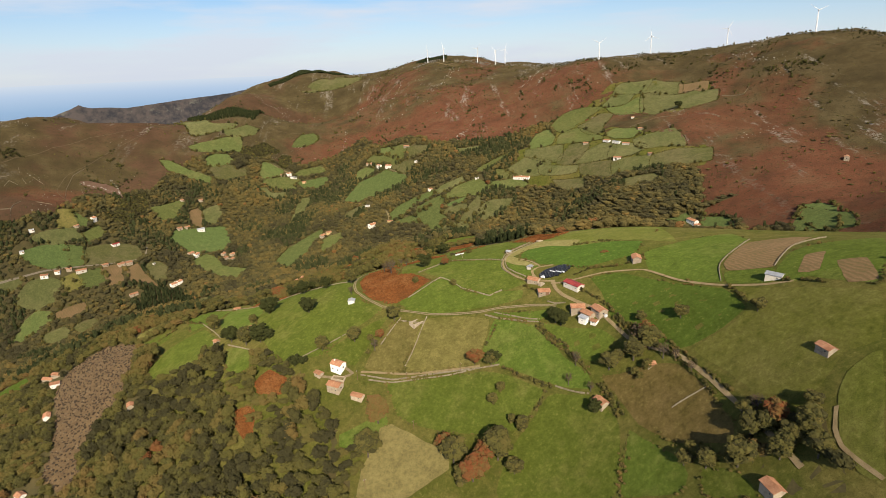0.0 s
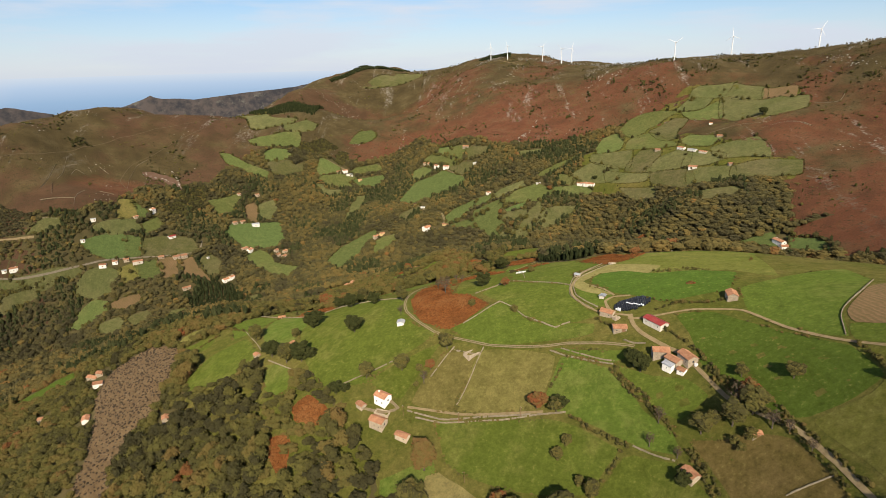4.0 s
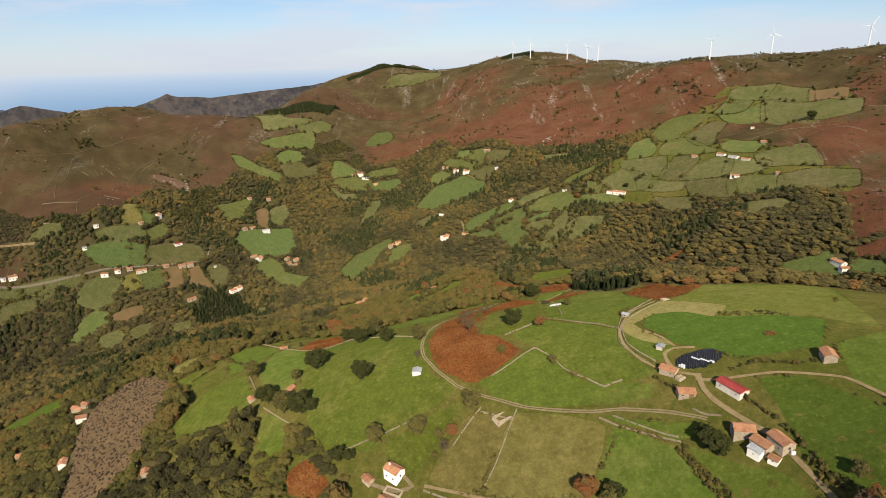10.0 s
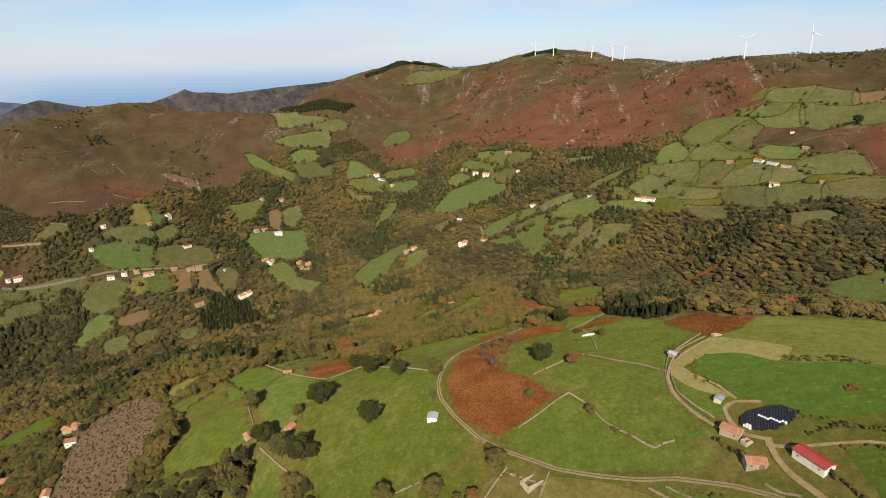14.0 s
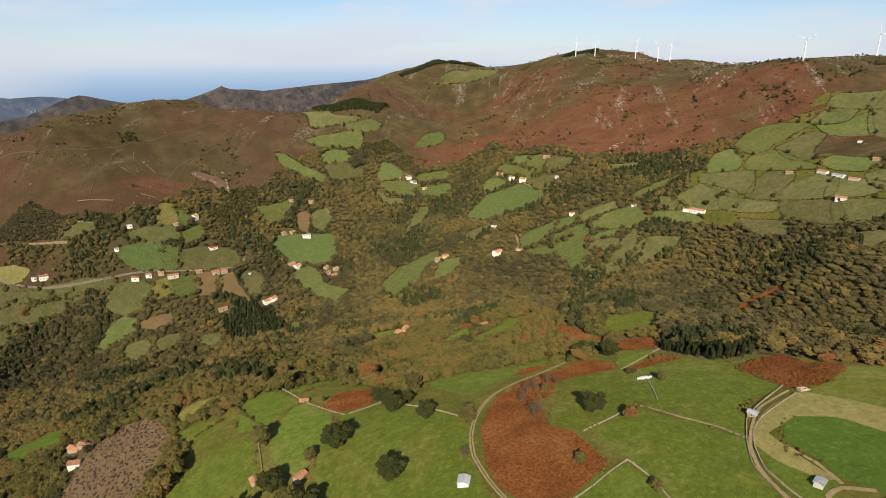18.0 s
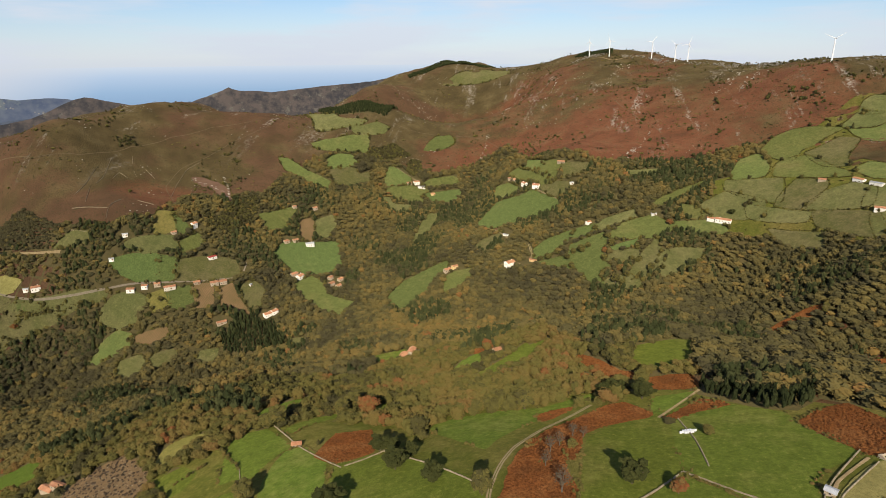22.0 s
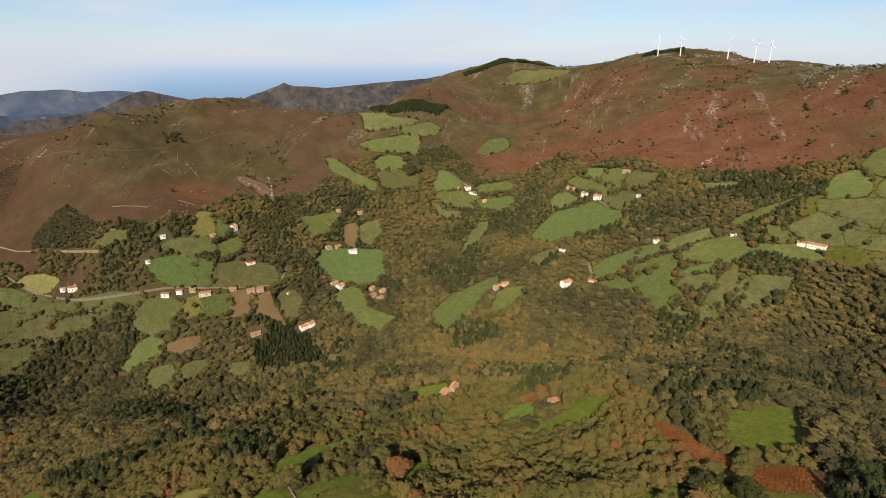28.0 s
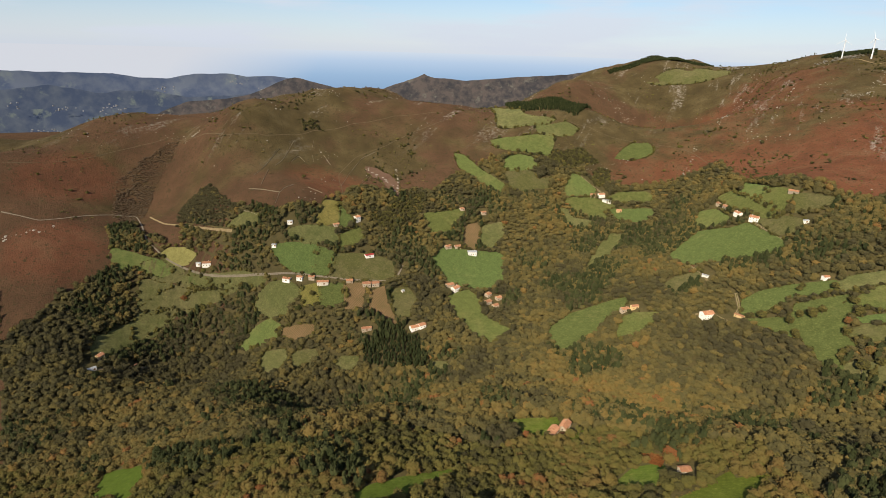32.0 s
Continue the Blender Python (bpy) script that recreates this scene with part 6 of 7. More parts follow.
def turbine(x, y, hub, spin, face):
    base = new("wind_turbine")
    base.matrix_world = pose(x, y, float(height(x, y)) - 1.0, 0, 0, face)
    tagged(base, "white three-bladed wind turbine on the ridge", "wind turbine", "wind turbines on the ridge")
    bm = bmesh.new()
    lathe(bm, ((1.7, 0), (1.5, hub * 0.3), (1.3, hub * 0.65), (1.0, hub - 1.2)))
    part("tower", bm, STEEL, base)
    bm = bmesh.new()
    lathe(bm, ((1.0, -3.0), (1.5, -2.6), (1.6, 3.5), (1.2, 4.6)), 10)
    bmesh.ops.transform(bm, verts=bm.verts[:], matrix=Matrix.Translation((0, 0, hub)) @ pose(0, 0, 0, -90))
    part("nacelle", bm, STEEL, base)
    bm = bmesh.new()
    lathe(bm, ((1.3, 0), (1.25, 1.0), (0.7, 1.9), (0.15, 2.2)), 10)
    bmesh.ops.transform(bm, verts=bm.verts[:], matrix=Matrix.Translation((0, -3.0, hub)) @ pose(0, 0, 0, 90))
    part("hub", bm, STEEL, base)
    for k in range(3):
        bm = bmesh.new()
        rows = []
        for t in (0, 0.06, 0.2, 0.45, 0.75, 1.0):
            w = 0.4 if t == 0 else (1.35 - 1.1 * t) * 0.55
            th = max(0.06, 0.42 * (1 - t))
            rows.append([bm.verts.new((s * w + (0.25 if t else 0), q * th, 1.2 + 20.0 * t)) for s, q in ((-1, 0), (0, -1), (1, 0), (0, 1))])
        for lo, hi in zip(rows, rows[1:]):
            for i in range(4):
                bm.faces.new((lo[i], lo[(i + 1) % 4], hi[(i + 1) % 4], hi[i]))
        bm.faces.new(rows[-1])
        bmesh.ops.transform(bm, verts=bm.verts[:], matrix=Matrix.Translation((0, -4.1, hub)) @ pose(0, 0, 0, 0, spin + 120 * k, 0))
        part("blade", bm, STEEL, base)


turbine(-30, 2300, 47, 0, -25)
turbine(147, 2175, 47, 37, -25)
turbine(206, 2130, 47, 74, -25)
turbine(586, 1681, 47, 111, -25)
turbine(738, 1565, 47, 28, -25)
turbine(847, 1381, 47, 65, -25)
turbine(29, 2235, 47, 102, -25)
turbine(235, 2093, 47, 19, -25)
turbine(439, 1655, 47, 56, -25)

# ---- wrapped bales ----
def bale_mesh(material):
    bm = bmesh.new()
    lathe(bm, ((0.50, -0.60), (0.62, -0.52), (0.66, -0.2), (0.66, 0.25), (0.60, 0.52), (0.48, 0.60)), 10)
    for v in bm.verts:
        v.co += 0.05 * noise.noise_vector(v.co * 2.3)
    me = bpy.data.meshes.new("bale")
    bm.to_mesh(me)
    bm.free()
    me.materials.append(material)
    me.polygons.foreach_set("use_smooth", [True] * len(me.polygons))
    return me


def bales(cx, cy, half_long, half_wide, deg, white):
    """A clamp of silage bales standing on end, close together."""
    dark, pale = bale_mesh(BLACK_WRAP), bale_mesh(WHITE_WRAP)
    turn = radians(deg)
    n = 0
    for i in range(-12, 13):
        for j in range(-8, 9):
            u, v = i * 1.36 + (j % 2) * 0.68, j * 1.2
            if (u / half_long) ** 2 + (v / half_wide) ** 2 > 1 + 0.12 * noise.noise((i * 0.7, j * 0.7, 0)):
                continue
            x, y = cx + u * math.cos(turn) - v * math.sin(turn), cy + u * math.sin(turn) + v * math.cos(turn)
            light = white(u, v)
            ob = new("wrapped_bale", pale if light else dark)
            ob.matrix_world = pose(x, y, float(height(x, y)) + 0.85, random.uniform(-4, 4), random.uniform(-4, 4), random.uniform(0, 360))
            tagged(ob, f"{'white' if light else 'shiny black'} plastic wrapped silage bale in a close stack", "bale", "silage bales")
            n += 1


bales(86, 427, 12.5, 7.2, 12, lambda u, v: abs(u + 1 + 0.9 * v) < 0.9 and v < 2.5 or u < -9.5 and v < 0)
bales(16.5, 557.5, 4.6, 1.5, 20, lambda u, v: True)
YARDS.append((86, 427, 14))


# ---- woods ----
for outline in NEAR_WOODS + VALLEY_WOODS + PINE_STANDS[1:]:
    tagged(drape("woodland_floor", outline, FLOOR, 0.10 if outline in NEAR_WOODS else 0.15), "brown leaf litter under the trees", "woodland floor", kind="structure")


def wood(name, label, outlines, gap, wide, low, high, tone, spread, shapes, faces, material, foot=0.22, skip=(), narrow=False, share=1.0):
    xs = [p[0] for o in outlines for p in o]
    ys = [p[1] for o in outlines for p in o]
    x, y = scatter(min(xs), max(xs), min(ys), max(ys), gap)
    ok = np.zeros(x.shape, bool)
    for o in outlines:
        ok |= inside(o, x, y)
    for o in skip:
        ok &= ~inside(o, x, y)
    x, y = x[ok], y[ok]
    ok = free(x, y) & (0.6 * lattice(x, y, 19.0, 71) + 0.4 * rng.random(len(x)) < share)
    x, y = x[ok], y[ok]
    n = len(x)
    d = np.clip(2.1 * lattice(x, y, 36.0, 2) - 0.7, 0, 1) * (0.45 + 0.55 * lattice(x, y, 110.0, 6))
    tall = low + (high - low) * (0.30 * rng.random(n) + 0.72 * d + 0.3 * (rng.random(n) < 0.05))
    before = np.zeros(n, bool)
    for kind, pts, far in FIELDS:
        for ahead in (6, 12) if far else (7, 14, 21, 28):
            before |= inside(pts, x, y + ahead)
    tall = np.where(before, np.minimum(tall, 4.0 + 2.5 * rng.random(n)), tall)
    # broad, low crowns on the cold side of the spur
    cold = (x > 40) & (y > 560) & (y < 1060)
    tall = np.where(cold, 0.8 * tall + 1.0, tall)
    radius = gap * (0.66 + 0.36 * rng.random(n)) * np.clip(0.7 + tall / (2.2 * high), 0.8, 1.15) * np.where(cold, 1.3, 1.0)
    radius = np.minimum(radius, tall * wide) if narrow else radius
    tint = np.clip(tone(x, y) + spread * (rng.random(n) - 0.5) + 0.35 * (rng.random(n) < 0.06), 0, 1)
    return mass(name, label, "woodland", np.stack([x, y], 1), radius, tall, tint, shapes, faces, material, foot)


NEAR_SHAPES, NEAR_FACES = leafy(4, 150, 40, 0.50, 0.56, 0.17)
WOOD_SHAPES, WOOD_FACES = leafy(4, 96, 60, 0.46, 0.62, 0.20)
BUSH_SHAPES, BUSH_FACES = leafy(1, 22, 30, 0.0, 0.8, 0.42)
TALL_SHAPES, TALL_FACES = leafy(7, 260, 24, 0.6, 0.42, 0.16)
PINE_SHAPES, PINE_FACES = leafy(6, 130, 30, 0.42, 0.44, 0.20)

# stretches of wood that have turned gold or brown (up) or stay dark green (down): place, reach, shift
TURNED = [(-157, 920, 75, 0.14), (-60, 880, 60, 0.08), (-720, 960, 170, -0.06), (-240, 930, 50, 0.08), (-360, 760, 90, 0.08), (-440, 660, 110, 0.08), (-310, 650, 80, 0.10), (-640, 630, 90, 0.10),
          (-840, 780, 120, -0.16), (-380, 1000, 70, -0.14), (-73, 1106, 40, -0.20), (20, 850, 60, -0.20), (-720, 1080, 80, -0.08), (-480, 1150, 60, -0.10), (-257, 753, 60, -0.05)]


def turned(x, y):
    return sum(a * np.exp(-((x - cx) ** 2 + (y - cy) ** 2) / (2.0 * r * r)) for cx, cy, r, a in TURNED)


autumn = lambda x, y: 0.25 + 0.08 * np.clip((x + 330) / 250, 0, 1) + turned(x, y) + 0.45 * (lattice(x, y, 60.0, 11) - 0.5) + 0.36 * (lattice(x, y, 23.0, 12) - 0.5)
wood("near_woodland", "tall autumn broadleaf wood, green turning yellow and rust", NEAR_WOODS[:2], 7.6, 0.46, 8.0, 18.0, lambda x, y: autumn(x, y) - 0.10, 0.50,
     TALL_SHAPES, TALL_FACES, LEAF, 0.10, PINE_STANDS)
wood("slope_woodland", "autumn broadleaf woodland, green turning yellow and rust", NEAR_WOODS[2:], 6.2, 0.50, 4.5, 12.0, autumn, 0.30,
     NEAR_SHAPES, NEAR_FACES, LEAF, 0.0, PINE_STANDS)
valley = lambda x, y: 0.30 + turned(x, y) + 0.44 * (lattice(x, y, 75.0, 4) - 0.5) + 0.34 * (lattice(x, y, 24.0, 12) - 0.5)
wood("valley_woodland", "dense mixed woodland filling the valley, dark and olive green", VALLEY_WOODS, 7.4, 0.52, 5.5, 15.0, valley, 0.34,
     WOOD_SHAPES, WOOD_FACES, VALLEY_LEAF, 0.0, NEAR_WOODS + PINE_STANDS)
wood("moor_plantation", "low grey green plantation on the moor edge", [PINE_STAND_A], 4.4, 0.5, 4.0, 8.0, lambda x, y: 0.05 + 0 * x, 0.15,
     WOOD_SHAPES, WOOD_FACES, VALLEY_LEAF, 0.02)
wood("bare_scrub", "grey brown leafless scrub in a fold of the moor", [BARE_SCRUB], 3.7, 0.5, 1.2, 4.5, lambda x, y: 0 * x, 0.0,
     BUSH_SHAPES, BUSH_FACES, TWIG, 0.02, (), False, 0.72)
wood("young_plantation", "dark grey green plantation on the moor edge", [PINE_STAND_C, PINE_STAND_D, PINE_STAND_E, PINE_STAND_F], 4.6, 0.5, 5.0, 10.0, lambda x, y: 0.10 + 0 * x, 0.3,
     WOOD_SHAPES, WOOD_FACES, LEAF, 0.02)
OLD_PINES = [PINE_STAND_B, PINE_STAND_G, PINE_STAND_J]
wood("ridge_pines", "low dark pines along the top of the ridge", [PINE_STAND_H, PINE_STAND_I], 4.6, 0.45, 4.0, 9.0, lambda x, y: 0.3 + 0 * x, 0.5,
     WOOD_SHAPES, WOOD_FACES, NEEDLE, 0.02)
wood("conifer_stand", "dark ragged pine plantation with narrow crowns", OLD_PINES, 4.4, 0.22, 8.0, 17.0, lambda x, y: 0.3 + 0 * x, 0.6,
     PINE_SHAPES, PINE_FACES, NEEDLE, 0.0, (), True)


def dark_stands():
    """Taller, narrow, dark trees that stand in groups among the broadleaf woods of the valley."""
    x, y = scatter(-1050, 480, 620, 1620, 6.2)
    ok = np.zeros(x.shape, bool)
    for o in VALLEY_WOODS:
        ok |= inside(o, x, y)
    ok &= (lattice(x, y, 62.0, 51) + 0.22 * rng.random(len(x)) > 0.76) & free(x, y)
    x, y = x[ok], y[ok]
    n = len(x)
    tall = 7.5 + 6.5 * rng.random(n)
    mass("tall_dark_trees", "groups of tall dark evergreen trees among the woods", "woodland", np.stack([x, y], 1), tall * (0.22 + 0.10 * rng.random(n)), tall,
         0.3 + 0.7 * rng.random(n), WOOD_SHAPES, WOOD_FACES, NEEDLE, 0.05)


dark_stands()


def hedgerows():
    """Bushes and small trees along the edges of the fields across the valley."""
    px, py = [], []
    for kind, pts, far in FIELDS:
        if not far or kind == "heath":
            continue
        for q in smooth_line(pts, 2.4, True):
            px.append(q[0]), py.append(q[1])
    x, y = np.array(px), np.array(py)
    low = (x > 190) & (y > 1000)
    ok = np.where(low, rng.random(len(x)) < 0.8, (drift(x, y, 16.0, 5.0) + 0.5 * rng.random(len(x)) > 0.58) & (rng.random(len(x)) < 0.62))
    x, y, low = x[ok], y[ok], low[ok]
    n = len(x)
    x, y = x + rng.normal(0, 0.5, n), y + rng.normal(0, 0.5, n)
    big = rng.random(n) < np.where(low, 0.035, 0.28)
    mass("hedgerow", "overgrown hedgerows and trees between the fields", "hedgerow", np.stack([x, y], 1),
         np.where(big, 3.2, np.where(low, 1.15, 1.5)) * (0.7 + 0.6 * rng.random(n)), np.where(big, 7.0, np.where(low, 1.9, 2.6)) * (0.7 + 0.6 * rng.random(n)),
         0.02 + 0.40 * rng.random(n), BUSH_SHAPES, BUSH_FACES, LEAF, 0.0)


def bank_scrub():
    """Brambles, ferns and tussocks along the banks of the fields on the knoll."""
    px, py = [], []
    for kind, pts, far in FIELDS:
        if not far and kind in ("pasture", "meadow", "dry", "bracken", "lush", "olive"):
            for q in smooth_line(pts, 1.6, True):
                px.append(q[0]), py.append(q[1])
    x, y = np.array(px), np.array(py)
    ok = lattice(x, y, 17.0, 41) + 0.35 * rng.random(len(x)) > 0.86
    x, y = x[ok] + rng.normal(0, 0.7, ok.sum()), y[ok] + rng.normal(0, 0.7, ok.sum())
    ok = np.ones(x.shape, bool)
    for pts, reach in CLEAR:
        ok &= ~line_near(pts, reach - 2.8, x, y)
    x, y = x[ok], y[ok]
    n = len(x)
    grow = 0.5 + 0.9 * lattice(x, y, 11.0, 43)
    mass("bank_scrub", "brown and green brambles and ferns along field banks", "scrub", np.stack([x, y], 1), (0.5 + 0.8 * rng.random(n)) * grow,
         (0.6 + 1.4 * rng.random(n) ** 2) * grow, np.clip(0.05 + 0.55 * lattice(x, y, 14.0, 44) + 0.2 * rng.random(n), 0, 0.8), BUSH_SHAPES, BUSH_FACES, LEAF, 0.0)


def bracken_fronds():
    """Clumps of dead fronds over the bracken patches near the flight."""
    px, py = [], []
    for kind, pts, far in FIELDS:
        if kind == "bracken" and not far and max(p[1] for p in pts) < 900:
            x, y = scatter(min(p[0] for p in pts), max(p[0] for p in pts), min(p[1] for p in pts), max(p[1] for p in pts), 1.7)
            ok = inside(pts, x, y) & (lattice(x, y, 7.0, 61) + 0.4 * rng.random(len(x)) > 0.45)
            px.append(x[ok]), py.append(y[ok])
    x, y = np.concatenate(px), np.concatenate(py)
    ok = np.ones(x.shape, bool)
    for pts, reach in CLEAR:
        ok &= ~line_near(pts, reach - 1.5, x, y)
    x, y = x[ok], y[ok]
    n = len(x)
    shapes, faces = leafy(1, 12, 24, 0.0, 0.7, 0.5)
    mass("bracken_fronds", "rust red clumps of dead bracken fronds", "bracken", np.stack([x, y], 1), 0.6 + 0.6 * rng.random(n), 0.5 + 0.7 * rng.random(n), 0 * x, shapes, faces, PLOTS["bracken"][0], -0.2)


def moor_scrub():
    """Gorse, heather clumps and outcrops on the open hills."""
    x, y = scatter(-1500, 1000, 560, 2450, 11.0)
    ok = np.ones(x.shape, bool)
    for o in NEAR_WOODS + VALLEY_WOODS:
        ok &= ~inside(o, x, y)
    x, y = x[ok], y[ok]
    ok = free(x, y)
    x, y = x[ok], y[ok]
    patch = drift(x, y, 45.0, 6.0) + 0.35 * rng.random(len(x))
    s = patch > np.where(x < -350, 0.86, 0.74)
    n = int(s.sum())
    mass("gorse_scrub", "dark gorse and scrub bushes scattered over the moor", "scrub", np.stack([x[s], y[s]], 1), 0.9 + 3.6 * rng.random(n) ** 3,
         0.9 + 4.2 * rng.random(n) ** 3, 0.5 * rng.random(n), BUSH_SHAPES, BUSH_FACES, LEAF, 0.0)
    r = (lattice(x, y, 55.0, 9) + 0.3 * rng.random(len(x)) > 1.02) & ~s & (y > 1000)
    n = int(r.sum())
    mass("outcrop", "pale rock outcrops on the hillside", "rock", np.stack([x[r], y[r]], 1), 0.5 + 1.7 * rng.random(n) ** 2,
         0.4 + 1.2 * rng.random(n), 0 * x[r], crowns(1, LUMP_V, 0.4), LUMP_F, ROCK, -0.3)


def crags():
    """Rocks that break the skyline of the ridge, in groups."""
    crest = smooth_line([(-330, 2480), (-30, 2300), (235, 2095), (439, 1660), (586, 1685), (738, 1567), (847, 1383), (960, 1250)], 4.0)
    x, y = np.array([q[0] for q in crest]), np.array([q[1] for q in crest])
    near = lattice(x, y, 60.0, 21) > 0.52
    x, y = np.repeat(x[near], 3), np.repeat(y[near], 3)
    n = len(x)
    x, y = x + rng.normal(0, 14, n), y + rng.normal(0, 14, n)
    size = 0.8 + 4.6 * rng.random(n) ** 2.5
    mass("crag", "grey rocky outcrops along the ridge crest", "rock", np.stack([x, y], 1), size, size * (0.7 + 0.8 * rng.random(n)),
         0 * x, crowns(2, LUMP_V, 0.4), STONE_FACES, CRAG, -0.3)
    x, y = scatter(-1200, 1000, 1250, 2450, 11.0)
    ok = (lattice(x, y, 48.0, 31) + 0.25 * rng.random(len(x)) > 0.96) & free(x, y)
    for o in VALLEY_WOODS:
        ok &= ~inside(o, x, y)
    x, y = x[ok], y[ok]
    n = len(x)
    mass("moor_thicket", "small dark thickets of holly and thorn on the moor", "scrub", np.stack([x, y], 1), 1.6 + 3.2 * rng.random(n) ** 2,
         2.0 + 5.0 * rng.random(n) ** 2, 0.3 * rng.random(n), BUSH_SHAPES, BUSH_FACES, LEAF, 0.0)


# place, spread and number of the bushes in each clump on the open hills
COPSES = [(-948, 1291, 11, 22), (-938, 1306, 12, 26), (-800, 1450, 7, 5), (-764, 1403, 9, 10), (414, 1792, 15, 12), (434, 1755, 15, 12), (335, 1526, 11, 14), (356, 1514, 10, 10), (369, 1492, 10, 10), (221, 1596, 8, 6), (223, 1517, 8, 5), (167, 1522, 8, 8), (211, 1479, 9, 10), (87, 1605, 10, 8), (-197, 2100, 17, 10), (321, 1868, 8, 4), (302, 1535, 7, 6), (436, 1515, 24, 20), (483, 1515, 24, 22), (544, 1579, 19, 14), (581, 1585, 16, 10), (624, 1381, 13, 10), (600, 1310, 10, 6), (686, 1244, 22, 26), (716, 1224, 27, 30), (749, 1211, 25, 26), (348, 1500, 15, 12), (370, 1470, 12, 9), (-756, 1397, 9, 8), (-785, 1415, 8, 5), (-139, 2189, 9, 4), (168, 1917, 9, 6)]
# half width, number of stones and line of each rocky streak
STREAKS = [
    (6.7, 60, [(-231, 2205), (-251, 2157), (-236, 1816)]),
    (8.0, 80, [(293, 1743), (260, 1684), (228, 1646)]),
    (5.4, 40, [(63, 1473), (35, 1404)]),
    (5.2, 40, [(-262, 1706), (-261, 1600)]),
    (4.5, 30, [(92, 1533), (57, 1446)]),
    (4.7, 80, [(-799, 1298), (-763, 1290), (-725, 1275), (-688, 1252)]),
    (2.6, 40, [(-753, 1333), (-688, 1252)]),
    (7.7, 70, [(-1111, 794), (-1101, 822), (-1089, 850)]),
    (15.3, 80, [(690, 1415), (694, 1326), (702, 1277)]),
    (7.9, 40, [(717, 1423), (783, 1461)]),
    (9.4, 60, [(323, 1701), (266, 1623)]),
    (12.3, 50, [(66, 2051), (8, 1833)]),
    (10.7, 40, [(14, 1856), (68, 2146)]),
    (5.7, 30, [(-138, 1812), (-114, 1992)]),
    (3.8, 25, [(-1147, 1157), (-1130, 1173)]),
    (8.6, 30, [(-572, 2145), (-513, 2129)]),
    (6.7, 30, [(-440, 1569), (-377, 1638)]),
]


def copses():
    """Clumps of holly, gorse and thorn on the open hills."""
    p = np.array([(cx + r * rng.normal(0, 0.5), cy + r * rng.normal(0, 0.5)) for cx, cy, r, n in COPSES for i in range(n)])
    n = len(p)
    size = 1.6 + 2.4 * rng.random(n) ** 2
    mass("holly_clump", "dark clumps of holly and thorn on the open hill", "scrub", p, size, size * (1.3 + 0.9 * rng.random(n)), 0.25 * rng.random(n),
         WOOD_SHAPES, WOOD_FACES, LEAF, 0.0)


def streaks():
    """Pale stones lying in streaks down the slopes."""
    p = []
    for half, n, pts in STREAKS:
        line = smooth_line(pts, 2.0)
        for i in range(n):
            x, y = line[int(rng.random() * len(line))]
            p.append((x + half * rng.normal(0, 0.6), y + half * rng.normal(0, 0.6)))
    p = np.array(p)
    n = len(p)
    size = 0.5 + 2.0 * rng.random(n) ** 3
    mass("rock_streak", "pale grey rocks strewn down the hillside", "rock", p, size, size * (0.5 + 0.5 * rng.random(n)), 0 * size,
         crowns(1, LUMP_V, 0.45), LUMP_F, ROCK, -0.3)


# ---- small things on the knoll ----
POLES = [(-63, 363), (-28, 355), (9, 354), (-23, 323), (-52, 292)]
TANK = (106, 355)


def utility_pole(x, y, deg):
    base = new("utility_pole")
    base.matrix_world = pose(x, y, float(height(x, y)) + 0.2, 0, 0, deg)
    tagged(base, "weathered wooden utility pole standing in the pasture", "pole", "utility poles")
    bm = bmesh.new()
    lathe(bm, ((0.15, -0.6), (0.14, 2.5), (0.11, 7.2)), 8)
    part("pole", bm, TIMBER, base)
    bm = bmesh.new()
    box(bm, -0.8, 0.8, -0.06, 0.06, 6.6, 6.75)
    part("crossarm", bm, TIMBER, base)
    for s in (-0.65, 0.0, 0.65):
        bm = bmesh.new()
        lathe(bm, ((0.05, 0), (0.08, 0.08), (0.04, 0.2)), 6)
        bmesh.ops.translate(bm, verts=bm.verts[:], vec=(s, 0, 6.75 if s else 7.2))
        part("insulator", bm, FRAME, base)


for x, y in POLES:
    utility_pole(x, y, 35)


def water_tank(x, y):
    base = new("water_tank")
    base.matrix_world = pose(x, y, float(height(x, y)) + 0.25, 0, 0, 20)
    tagged(base, "white plastic water tank by the farmhouse", "tank")
    bm = bmesh.new()
    lathe(bm, ((1.0, 0), (1.05, 0.3), (1.05, 1.3), (0.9, 1.6), (0.3, 1.75)), 16)
    part("body", bm, WHITE_WRAP, base)
    bm = bmesh.new()
    lathe(bm, ((0.28, 1.74), (0.28, 1.86), (0.22, 1.9)), 12)
    part("lid", bm, BLACK_WRAP, base)


water_tank(*TANK)

hedgerows()
bank_scrub()
bracken_fronds()
moor_scrub()
crags()
copses()
streaks()


